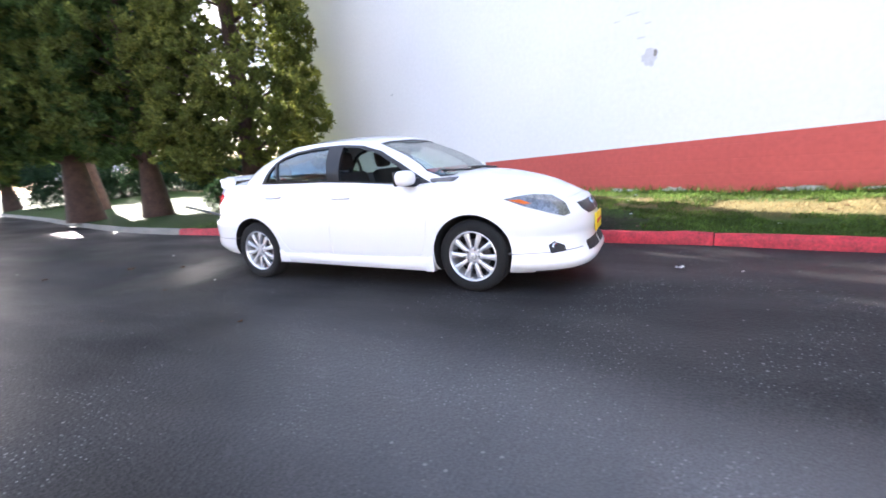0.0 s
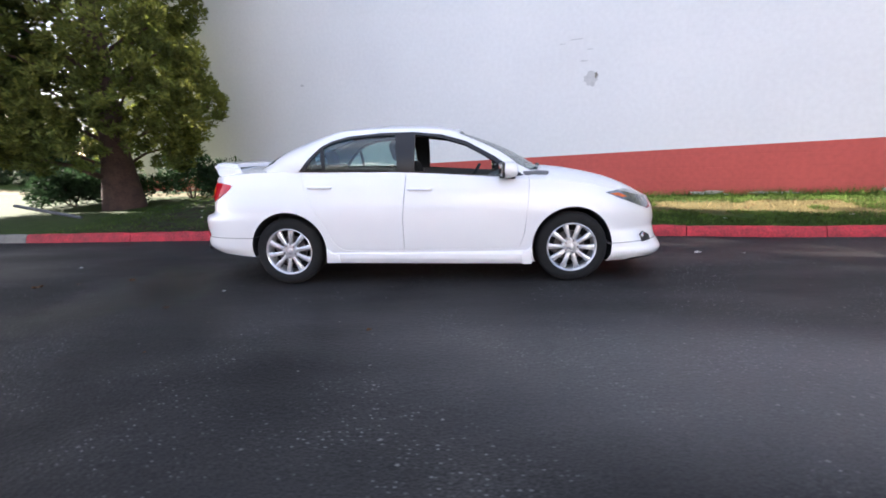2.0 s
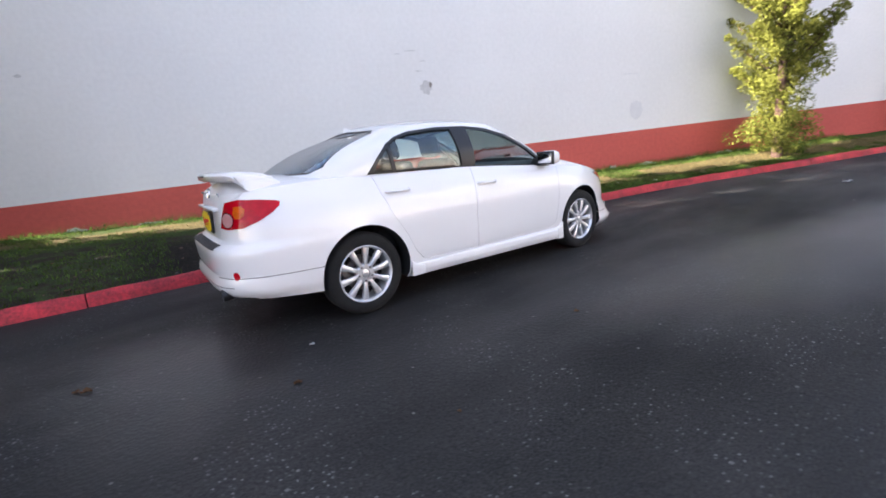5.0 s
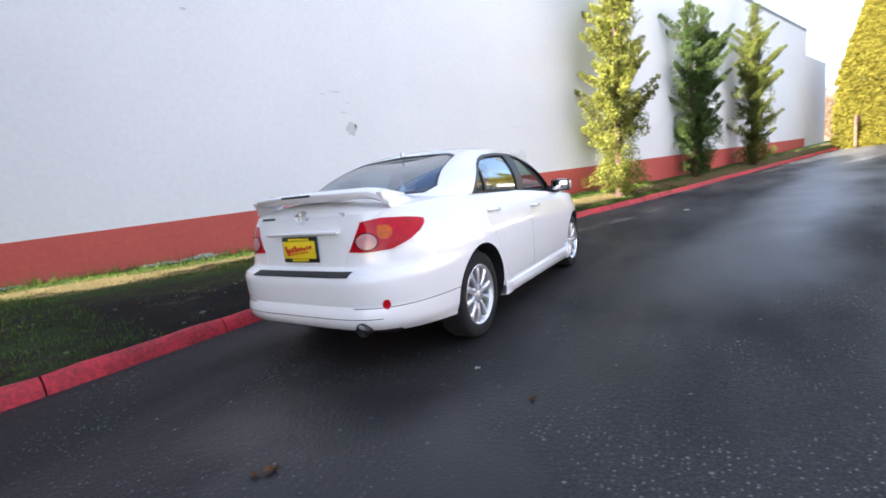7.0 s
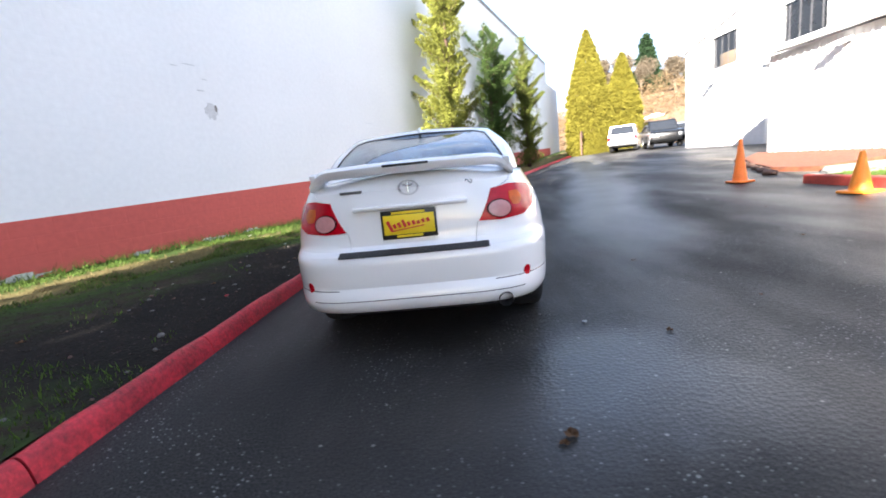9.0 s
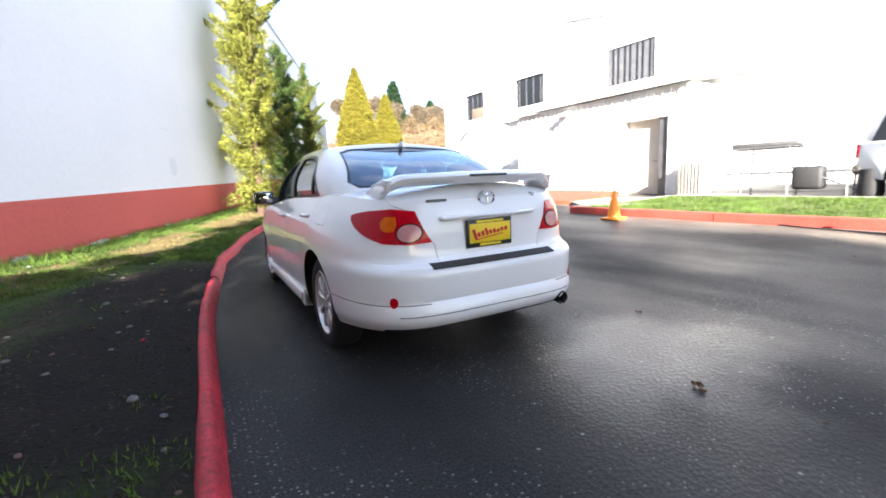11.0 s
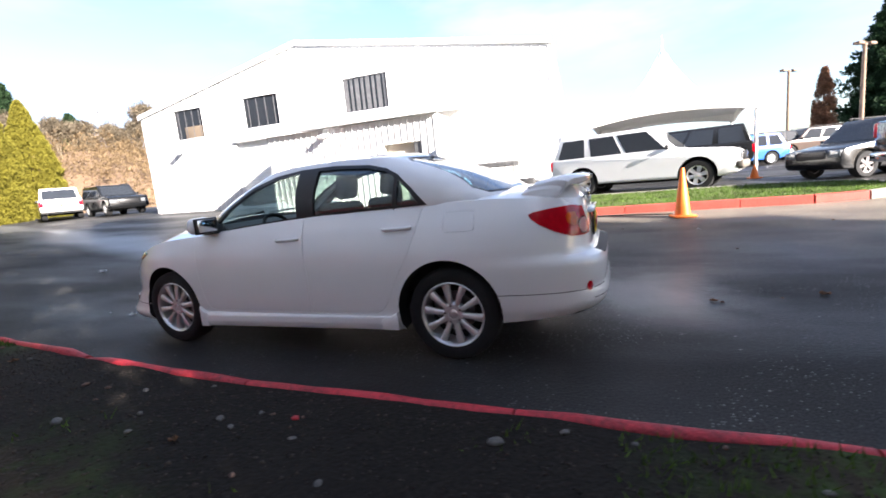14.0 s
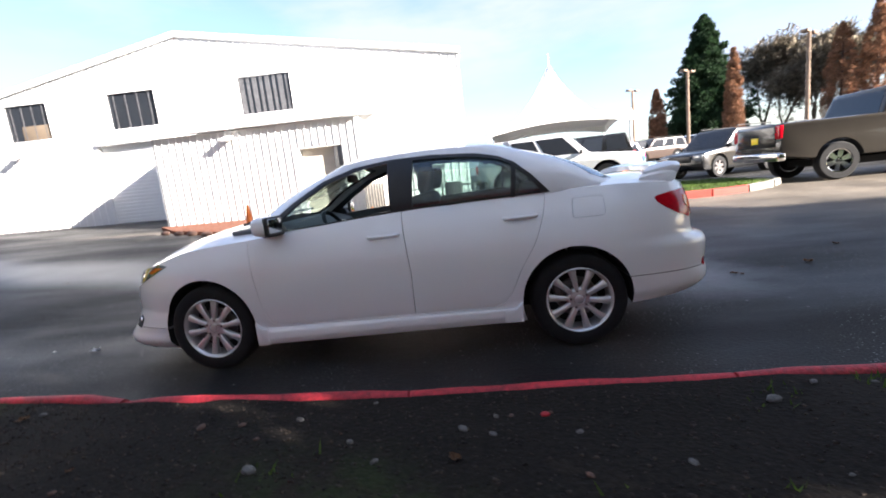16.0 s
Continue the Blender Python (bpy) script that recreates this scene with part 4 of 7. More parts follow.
WIN_OUT = [(-1.165, 1.045), (-1.06, 1.165), (-0.95, 1.265), (-0.85, 1.315), (-0.70, 1.352), (-0.40, 1.375), (-0.10, 1.373), (0.15, 1.345), (0.38, 1.275), (0.62, 1.140), (0.82, 1.005), (0.955, 0.918), (0.45, 0.955), (-0.10, 1.000), (-0.60, 1.030)]
WIN_R = [(-1.105, 1.060), (-1.035, 1.150), (-0.94, 1.245), (-0.85, 1.292), (-0.70, 1.328), (-0.45, 1.348), (-0.265, 1.350), (-0.245, 1.033), (-0.60, 1.050)]
WIN_F = [(-0.085, 1.348), (0.13, 1.320), (0.35, 1.252), (0.58, 1.122), (0.745, 1.005), (0.74, 0.962), (0.45, 0.982), (-0.095, 1.025)]
SCREEN_F = [(-0.60, 1.00), (-0.635, 1.06), (-0.55, 1.352), (-0.40, 1.372), (0.0, 1.385), (0.40, 1.372), (0.55, 1.352), (0.635, 1.06), (0.60, 1.00)]
SCREEN_R = [(-0.58, 1.09), (-0.625, 1.13), (-0.525, 1.358), (-0.44, 1.385), (0.0, 1.402), (0.44, 1.385), (0.525, 1.358), (0.625, 1.13), (0.58, 1.09)]
frame_me = as_mesh(shell(0.0, 0.035))
frame_me = solve(frame_me, as_mesh(side_prism(WIN_OUT, -1, 1)), "DIFFERENCE")
frame_me = solve(frame_me, as_mesh(end_prism(SCREEN_F, 0.22, 1.5)), "DIFFERENCE")
frame_me = solve(frame_me, as_mesh(end_prism(SCREEN_R, -2.0, -0.82)), "DIFFERENCE")


def roof_pick(c, n):
    rad = Vector((c.x + 0.3, c.y, c.z - 1.0))
    return 1 if rad.dot(n) < 0 else 0


part("roof", finish(frame_me, [PAINT, HEADLINER], 32, roof_pick), None, sedan)
for s in (1, -1):
    lo, hi = (0.3, 1.0) if s > 0 else (-1.0, -0.3)
    tr = solve(as_mesh(shell(-0.002, 0.03)), as_mesh(side_prism(WIN_OUT, lo, hi)), "INTERSECT")
    tr = solve(tr, as_mesh(side_prism(WIN_R, -1, 1)), "DIFFERENCE")
    tr = solve(tr, as_mesh(side_prism(WIN_F, -1, 1)), "DIFFERENCE")
    part("window_frame", finish(tr, [BLACK_TRIM], 32), None, sedan, "black door window frame")
    pane = solve(as_mesh(shell(0.010, 0.004)), as_mesh(side_prism(WIN_R, lo, hi)), "INTERSECT")
    pob = part("rear_side_window", finish(pane, [GLASS], 32), None, sedan, "closed tinted rear side window")
    pob.visible_shadow = False
    bar = solve(as_mesh(shell(0.0, 0.02)), as_mesh(side_prism([(-0.958, 1.245), (-0.928, 1.262), (-0.905, 1.03), (-0.935, 1.03)], lo, hi)), "INTERSECT")
    part("window_divider", finish(bar, [BLACK_TRIM], 32), None, sedan)
for nm, poly, lo, hi in (("windscreen", SCREEN_F, 0.22, 1.5), ("rear_window", SCREEN_R, -2.0, -0.82)):
    pane = solve(as_mesh(shell(0.004, 0.004)), as_mesh(end_prism(poly, lo, hi)), "INTERSECT")
    pob = part(nm, finish(pane, [SCREEN_GLASS if nm == "rear_window" else GLASS], 32), None, sedan, "curved tinted glass")
    pob.visible_shadow = False
    rim = solve(as_mesh(shell(0.002, 0.01)), as_mesh(end_prism(poly, lo, hi)), "INTERSECT")
    rim = solve(rim, as_mesh(end_prism(inset_poly(poly, 0.012), lo - 0.1, hi + 0.1)), "DIFFERENCE", False)
    part("glass_seal", finish(rim, [BLACK_TRIM], 32), None, sedan)

# lamps and trim that follow the skin
def skin_patch(grow, cutter):
    return solve(as_mesh(body_rings(grow)), as_mesh(cutter), "INTERSECT")


TAIL = [(-1.248, 0.780), (-1.165, 0.955), (-1.05, 0.972), (-0.90, 0.964), (-0.80, 0.950), (-0.772, 0.938), (-0.775, 0.912), (-0.81, 0.874), (-0.89, 0.826), (-1.0, 0.786), (-1.15, 0.774)]
TAIL_WHITE = [(-1.143 + 0.060 * math.cos(k * math.pi / 9), 0.838 + 0.048 * math.sin(k * math.pi / 9)) for k in range(18)]
TAIL_DARK = [(-1.143 + 0.069 * math.cos(k * math.pi / 9), 0.838 + 0.055 * math.sin(k * math.pi / 9)) for k in range(18)]
TAIL_AMBER = [(-1.062, 0.850), (-1.078, 0.885), (-1.070, 0.928), (-1.01, 0.930), (-0.985, 0.905), (-0.990, 0.870), (-1.02, 0.848)]
HEAD = [(-0.575, 0.795), (-0.70, 0.812), (-0.86, 0.812), (-1.02, 0.79), (-1.095, 0.715), (-1.11, 0.632), (-1.04, 0.620), (-0.90, 0.662), (-0.70, 0.735)]
HEAD_AMBER = [(-0.605, 0.785), (-0.70, 0.785), (-0.78, 0.745), (-0.72, 0.745)]
for s in (1, -1):
    lamp = part("tail_lamp", finish(skin_patch(0.005, corner_prism(TAIL, -1, s, 1.2, 2.4)), [LENS_RED], 30), None, sedan, "red wrap-round tail lamp")
    part("lens_ring", finish(skin_patch(0.0065, corner_prism(TAIL_DARK, -1, s, 1.2, 2.4)), [LENS_DARK], 30), None, lamp, "dark red ring round the reversing lens")
    part("reversing_lens", finish(skin_patch(0.008, corner_prism(TAIL_WHITE, -1, s, 1.2, 2.4)), [LENS_CLEAR], 30), None, lamp, "clear round reversing lens")
    part("indicator_lens", finish(skin_patch(0.008, corner_prism(TAIL_AMBER, -1, s, 1.2, 2.4)), [LENS_AMBER], 30), None, lamp, "amber indicator lens")
    lamp = part("headlamp", finish(skin_patch(0.005, corner_prism(HEAD, 1, s, 1.2, 2.4)), [LENS_HEAD], 30), None, sedan, "clear wrap-round headlamp")
    part("indicator_lens", finish(skin_patch(0.008, corner_prism(HEAD_AMBER, 1, s, 1.2, 2.4)), [LENS_AMBER], 30), None, lamp, "amber indicator lens")
    ring = [(-1.075 + 0.024 * math.cos(k * math.pi / 10), 0.474 + 0.029 * math.sin(k * math.pi / 10)) for k in range(20)]
    part("rear_reflector", finish(skin_patch(0.004, corner_prism(ring, -1, s, 1.2, 2.4)), [LENS_RED], 30), None, sedan, "small round red reflector")
    fog = part("fog_lamp_recess", finish(skin_patch(0.003, corner_prism([(-0.88, 0.335), (-0.875, 0.40), (-0.93, 0.425), (-1.015, 0.385), (-1.015, 0.342)], 1, s, 1.2, 2.4)), [BLACK_PLASTIC], 30), None, sedan, "black fog lamp recess")
    part("fog_lens", turned((1.965, s * 0.645, 0.378), (1, s * 0.75, 0), [(0, 0.022), (0.03, 0.018), (0.037, 0.008), (0.037, -0.03), (0, -0.03)], 24), CHROME, fog, "round fog lamp")
    patch = skin_patch(0.003, end_prism([(s * 0.03, 0.295), (s * 0.03, 0.385), (s * 0.36, 0.38), (s * 0.40, 0.305)], 1.5, 2.4))
    part("lower_grille", finish(patch, [BLACK_PLASTIC], 30), None, sedan, "black lower grille")
    gr = skin_patch(0.004, end_prism([(s * 0.02, 0.60), (s * 0.02, 0.71), (s * 0.36, 0.705), (s * 0.33, 0.64), (s * 0.26, 0.60)], 1.5, 2.4))
    part("upper_grille", finish(gr, [BLACK_TRIM], 30), None, sedan, "black upper grille")
for s in (1, -1):
    for cx0, cx1, zz in ((1.62, 2.4, 0.345), (-2.4, -1.62, 0.455)):
        seam = skin_patch(0.0012, box(((cx0 + cx1) / 2, s * 0.75, zz), (cx1 - cx0, 0.6, 0.005)))
        part("seam", finish(seam, [GREY_METAL], 30), None, sedan)
seam = skin_patch(0.0012, box((-2.2, 0, 0.392), (0.6, 1.24, 0.005)))
part("seam", finish(seam, [GREY_METAL], 30), None, sedan)
strip = skin_patch(0.006, box((-2.18, 0, 0.656), (0.3, 0.86, 0.026)))
part("bumper_strip", finish(strip, [BLACK_PLASTIC], 30), None, sedan, "black rubber strip on the rear bumper")
part("grille_badge", turned((2.165, 0, 0.665), (1, 0, 0.35), [(0.036, 0.0), (0.045, 0.012), (0.054, 0.0)], 32, close=True), CHROME, sedan, "oval chrome emblem")

# side skirts
for s in (1, -1):
    sk = [(0.79, 0.300), (0.845, 0.300), (0.866, 0.272), (0.868, 0.225), (0.852, 0.180), (0.79, 0.172)]
    bm = prism([(s * a, z) for a, z in sk], (0, 0, 0), AY, AZ, AX, -0.925, 0.945, bevel=0.008)
    for v in bm.verts:
        if v.co.z < 0.28:
            v.co.z += 0.032 * (0.945 - v.co.x) / 1.87
    part("side_skirt", bm, PAINT, sedan, "white side skirt")
    for x0, x1 in ((0.945, 0.86), (-0.925, -0.80)):
        zl = 0.18 if x0 > 0 else 0.214
        fl = [(x0, zl), (x1, zl), (x1, 0.29), (x0 + (x1 - x0) * 0.35, 0.31), (x0, 0.35)]
        part("skirt_end", prism(fl, (0, 0, 0), AX, AZ, AY, s * 0.80 if s > 0 else -0.869, 0.869 if s > 0 else -0.80, bevel=0.006), PAINT, sedan)

# boot details
bm = turned((-2.134, 0, 1.005), (-1, 0, 0.12), [(0.047, 0.0), (0.054, 0.010), (0.061, 0.0), (0.054, -0.006)], 40, close=True)
bmesh.ops.scale(bm, vec=(1, 1, 0.72), verts=bm.verts, space=Matrix.Translation((0, 0, -1.005)))
bm = tube([(-2.140, -0.030, 1.024), (-2.142, 0, 1.016), (-2.140, 0.030, 1.024)], 0.005, 8, bm)
bm = tube([(-2.138, 0, 1.036), (-2.142, 0, 0.975)], 0.005, 8, bm)
part("boot_badge", bm, CHROME, sedan, "oval chrome emblem")
bm = box((-2.127, 0.335, 1.005), (0.006, 0.13, 0.016), 0.002)
part("lettering_bar", bm, GREY_METAL, sedan, "small chrome lettering bar")
bm = tube([(-2.128, -0.345 + 0.018 * math.cos(a), 1.008 + 0.011 * math.sin(2 * a)) for a in [k * 0.5 for k in range(10)]], 0.004, 6)
part("trim_letter", bm, CHROME, sedan, "small chrome trim mark")
grip = box((-2.155, 0, 0.905), (0.05, 0.66, 0.026), 0.010)
part("boot_handle", grip, PAINT, sedan, "white boot garnish above the plate")
plate = part("rear_plate", box((-2.172, 0.012, 0.803), (0.012, 0.318, 0.165), 0.004), BLACK_TRIM, sedan, "yellow dealer plate in a black frame")
part("plate_face", box((-2.181, 0.012, 0.803), (0.006, 0.292, 0.112), 0.002), SIGN_YELLOW, plate, "yellow plate with a red slanting bar")
for k, (hh, up) in enumerate([(0.062, 0.006), (0.026, 0.0), (0.030, 0.002), (0.044, 0.006), (0.024, 0.0), (0.026, 0.0), (0.018, -0.004), (0.022, 0.0), (0.022, 0.0)]):
    part("writing_bar", box((-2.1855, 0.122 - 0.0275 * k, 0.792 + up + 0.0034 * k), (0.004, 0.017, hh), 0.0, Matrix.Rotation(radians(-22), 3, "X")), SIGN_RED, plate)
part("writing_bar", box((-2.1855, 0.02, 0.779), (0.004, 0.19, 0.006), 0.0, Matrix.Rotation(radians(-7), 3, "X")), SIGN_RED, plate)
part("frame_bar", box((-2.180, 0.012, 0.870), (0.004, 0.19, 0.014)), SIGN_YELLOW, plate)
part("frame_bar", box((-2.180, 0.012, 0.736), (0.004, 0.15, 0.014)), SIGN_YELLOW, plate)
fplate = part("front_plate", box((2.222, 0.0, 0.50), (0.014, 0.31, 0.155), 0.004), SIGN_YELLOW, sedan, "yellow dealer plate")
part("writing_bar", box((2.2305, 0.0, 0.50), (0.004, 0.23, 0.03)), SIGN_RED, fplate)

# boot spoiler: a wing on two feet
verts, faces = [], []
n = 28
prof = [(0.0, 0.0), (0.02, 0.016), (0.07, 0.024), (0.14, 0.018), (0.20, 0.004), (0.20, -0.034), (0.12, -0.046), (0.04, -0.046), (0.005, -0.026)]
for i in range(n + 1):
    q = -1 + 2 * i / n
    y = 0.615 * q
    drop = 0.070 * max(0.0, (abs(q) - 0.80) / 0.20) ** 1.8
    back = 0.16 * abs(q) ** 3
    for a, h in prof:
        verts.append((-2.165 + back + a * (1 + 0.9 * max(0, abs(q) - 0.8)), y, 1.130 + h - drop + 0.008 * (1 - q * q)))
m = len(prof)
for i in range(n):
    for k in range(m):
        faces.append((i * m + k, i * m + (k + 1) % m, (i + 1) * m + (k + 1) % m, (i + 1) * m + k))
faces += [tuple(range(m))[::-1], tuple(range(n * m, n * m + m))]
bm = bmesh.new()
bm.from_mesh(mesh_of("tmp", verts, faces))
bmesh.ops.recalc_face_normals(bm, faces=bm.faces)
spoiler = part("boot_spoiler", soften(bm, 50), PAINT, sedan, "white boot spoiler")
for s in (1, -1):
    part("spoiler_foot", prism([(-2.02, 1.06), (-1.82, 1.06), (-1.80, 1.105), (-1.99, 1.135), (-2.05, 1.125)], (0, 0, 0), AX, AZ, AY, s * 0.575 - 0.02, s * 0.575 + 0.02, bevel=0.008), PAINT, spoiler)
part("brake_light", box((-2.162, 0, 1.137), (0.012, 0.26, 0.014), 0.003), BLACK_TRIM, spoiler, "dark high-mounted brake light")

# exhaust, wipers, mirrors, handles, fin
bm = turned((-2.20, -0.50, 0.334), (-1, 0, -0.1), [(0.032, -0.20), (0.040, -0.19), (0.043, 0.04), (0.039, 0.05), (0.035, 0.04), (0.032, -0.15)], 28, close=True)
part("exhaust_tip", bm, BLACK_TRIM, sedan, "dark metal exhaust tip")
for y0 in (-0.05, 0.50):
    bm = tube([(1.10, y0, 1.020), (1.06, y0 - 0.30, 1.045), (1.00, y0 - 0.58, 1.055)], 0.010, 8)
    part("wiper", bm, BLACK_PLASTIC, sedan, "black wiper arm")
for s in (1, -1):
    bm = bmesh.new()
    bmesh.ops.create_uvsphere(bm, u_segments=24, v_segments=14, radius=1.0)
    for v in bm.verts:
        x, y, z = v.co
        sq = lambda t: math.copysign(abs(t) ** 0.7, t)
        v.co = Vector((sq(x) * (0.085 if x > 0 else 0.055), sq(y) * 0.102, sq(z) * 0.068))
        v.co.x -= 0.12 * s * v.co.y * 0.6
    bmesh.ops.translate(bm, verts=bm.verts, vec=(0.735, s * 0.882, 1.018))
    mir = part("wing_mirror", soften(bm, 60), PAINT, sedan, "white wing mirror on a black foot")
    part("mirror_bezel", box((0.683, s * 0.882, 1.018), (0.026, 0.194, 0.124), 0.010, Matrix.Rotation(-s * 0.10, 3, "Z")), BLACK_TRIM, mir, "black mirror surround")
    part("mirror_glass", box((0.668, s * 0.882, 1.018), (0.006, 0.158, 0.094), 0.002, Matrix.Rotation(-s * 0.10, 3, "Z")), CHROME, mir)
    part("mirror_foot", prism([(0.66, 0.945), (0.80, 0.935), (0.80, 1.01), (0.70, 1.02)], (0, 0, 0), AX, AZ, AY, s * 0.70 if s > 0 else -0.83, 0.83 if s > 0 else -0.70, bevel=0.006), BLACK_TRIM, mir)
    part("mirror_corner", finish(solve(as_mesh(shell(-0.004, 0.03)), as_mesh(side_prism([(0.95, 0.905), (0.70, 0.925), (0.715, 1.045), (0.755, 1.03)], *((0.3, 1.0) if s > 0 else (-1.0, -0.3)))), "INTERSECT"), [BLACK_TRIM], 30), None, mir)
    for name, hx, hz in (("front_door", -0.04, 0.868), ("rear_door", -0.955, 0.905)):
        owner = door_parts[name][0 if s > 0 else 1]
        yy = s * (curve_at(WIDTH, hz) + 0.018)
        bm = tube([(hx - 0.105, yy - s * 0.022, hz + 0.002), (hx - 0.085, yy, hz + 0.002), (hx, yy + s * 0.006, hz), (hx + 0.085, yy, hz - 0.002), (hx + 0.105, yy - s * 0.022, hz - 0.002)], 0.013, 10)
        part("handle", bm, PAINT, owner, "white door handle")
part("aerial_fin", prism([(-0.98, 1.395), (-0.90, 1.425), (-0.94, 1.440), (-0.97, 1.444)], (0, 0, 0), AX, AZ, AY, -0.012, 0.012, bevel=0.005), PAINT, sedan)

# wheels
WHEEL_R = 0.317


def build_wheel():
    """An alloy wheel with ten paired spokes, facing +y at the origin."""
    w = new("wheel")
    tyre = turned((0, 0, 0), (0, 1, 0), [(0.214, -0.095), (0.235, -0.102), (0.285, -0.104), (0.306, -0.092), (0.3165, -0.06), (0.3165, 0.055), (0.307, 0.088), (0.288, 0.101), (0.250, 0.103), (0.222, 0.096), (0.212, 0.085), (0.212, -0.085)], 64, close=True, smooth=50)
    part("tyre", tyre, RUBBER, w, "black road tyre")
    rim = turned((0, 0, 0), (0, 1, 0), [(0.222, 0.094), (0.216, 0.098), (0.208, 0.092), (0.200, 0.070), (0.195, 0.02), (0.195, -0.09), (0.212, -0.09), (0.212, 0.08)], 64, close=True, smooth=40)
    # spokes
    for k in range(10):
        a = 2 * math.pi * k / 10 + math.pi / 2
        wide = 0.021
        prof = [(0.045, 0.072, 0.016), (0.085, 0.083, 0.0155), (0.13, 0.086, 0.0185), (0.17, 0.085, 0.0225), (0.202, 0.082, 0.027)]
        bm2 = bmesh.new()
        rows = []
        u, v = Vector((math.cos(a), 0, math.sin(a))), Vector((-math.sin(a), 0, math.cos(a)))
        for r, h, hw in prof:
            rows.append([bm2.verts.new(u * r + v * b + AY * c) for b, c in ((-hw, h - 0.035), (-hw, h - 0.007), (-hw * 0.55, h), (hw * 0.55, h), (hw, h - 0.007), (hw, h - 0.035))])
        for ra, rb in zip(rows, rows[1:]):
            for j in range(6):
                bm2.faces.new((ra[j], ra[(j + 1) % 6], rb[(j + 1) % 6], rb[j]))
        bm2.faces.new(rows[0][::-1])
        bm2.faces.new(rows[-1])
        bmesh.ops.recalc_face_normals(bm2, faces=bm2.faces)
        soften(bm2, 40)
        rim = merge(rim, bm2)
    rim = turned((0, 0, 0), (0, 1, 0), [(0, 0.030), (0.078, 0.030), (0.078, 0.066), (0.066, 0.076), (0.036, 0.078), (0.034, 0.070), (0, 0.070)], 40, rim, smooth=30)
    part("rim", rim, ALLOY, w, "silver ten-spoke alloy rim")
    cap = turned((0, 0, 0), (0, 1, 0), [(0, 0.083), (0.020, 0.082), (0.030, 0.078), (0.031, 0.06), (0, 0.06)], 28)
    part("centre_cap", cap, ALLOY, w)
    for k in range(5):
        a = 2 * math.pi * k / 5 + 0.3
        part("wheel_nut", turned((0.057 * math.cos(a), 0, 0.057 * math.sin(a)), (0, 1, 0), [(0, 0.081), (0.009, 0.080), (0.0115, 0.070), (0.0115, 0.06), (0, 0.06)], 6), ALLOY_DARK, w)
    part("brake_disc", turned((0, 0, 0), (0, 1, 0), [(0, 0.018), (0.07, 0.020), (0.075, 0.004), (0.135, 0.004), (0.137, -0.02), (0, -0.02)], 40), ALLOY_DARK, w, "steel brake disc")
    part("brake_caliper", box((0.115, -0.005, 0.05), (0.055, 0.06, 0.14), 0.012), ALLOY_DARK, w)
    part("hub_back", turned((0, 0, 0), (0, 1, 0), [(0, -0.03), (0.194, -0.03), (0.194, -0.06), (0, -0.06)], 32), LINER, w)
    return w


wheel = build_wheel()
spots = [(-1.3, 0.720, 0.2, 0.0), (1.3, 0.720, 1.1, 0.0), (-1.3, -0.720, 0.5, 180.0), (1.3, -0.720, 0.9, 180.0)]
for i, (x, y, spin, rz) in enumerate(spots):
    w = wheel if i == 0 else copy_thing(wheel, Matrix())
    w.parent = sedan
    w.matrix_basis = pose(x, y, WHEEL_R, 0, 0, rz) @ Matrix.Rotation(spin, 4, "Y")
    w["label"] = "silver alloy wheel with black tyre"

# inside the cabin
def seat(x, y, wide, name="front_seat"):
    ob = new(name)
    ob.parent = sedan
    part("cushion", box((x, y, 0.50), (0.52, wide, 0.16), 0.05, segs=3), SEAT, ob)
    part("backrest", box((x - 0.30, y, 0.80), (0.14, wide, 0.62), 0.055, Matrix.Rotation(radians(-16), 3, "Y"), segs=3), SEAT, ob)
    return ob


def head_rest(x, y, z, ob, w=0.24):
    part("headrest", box((x, y, z), (0.10, w, 0.19), 0.045, Matrix.Rotation(radians(-12), 3, "Y"), segs=3), SEAT, ob)


for s in (1, -1):
    ob = seat(0.12, s * 0.36, 0.50)
    head_rest(-0.31, s * 0.36, 1.215, ob)
ob = seat(-0.78, 0, 1.28, "rear_seat")
for y in (-0.40, 0.40):
    head_rest(-1.20, y, 1.150, ob, 0.25)
part("parcel_shelf", box((-1.40, 0, 1.035), (0.50, 1.20, 0.03), 0.01), INTERIOR, sedan)
part("dashboard", prism([(0.55, 0.62), (0.95, 0.62), (1.12, 0.99), (0.80, 0.995), (0.62, 0.93), (0.56, 0.80)], (0, 0, 0), AX, AZ, AY, -0.68, 0.68, bevel=0.02), INTERIOR, sedan, "grey dashboard")
q = Vector((-0.85, 0, 0.5)).normalized()
bm = turned((0.42, 0.36, 0.90), q, [(0.165 + 0.015 * math.cos(a), 0.015 * math.sin(a)) for a in [k * math.pi / 4 for k in range(8)]], 36, close=True)
bm = turned((0.43, 0.36, 0.895), q, [(0, 0.01), (0.06, 0.0), (0.055, -0.03), (0, -0.04)], 20, bm)
bm = box((0.425, 0.36, 0.90), (0.02, 0.31, 0.035), 0.005, None, bm)
bm = tube([(0.43, 0.36, 0.89), (0.62, 0.36, 0.80)], 0.03, 10, bm)
part("steering_wheel", bm, BLACK_PLASTIC, sedan, "black steering wheel")
part("rear_view_mirror", box((0.36, 0, 1.285), (0.03, 0.24, 0.065), 0.015), BLACK_PLASTIC, sedan)
part("cabin_floor", box((-0.28, 0, 0.335), (2.40, 1.36, 0.03)), LINER, sedan)
bm = box((0, 0, 0.26), (3.9, 1.0, 0.10), 0.02)
part("underbody", bm, LINER, sedan)
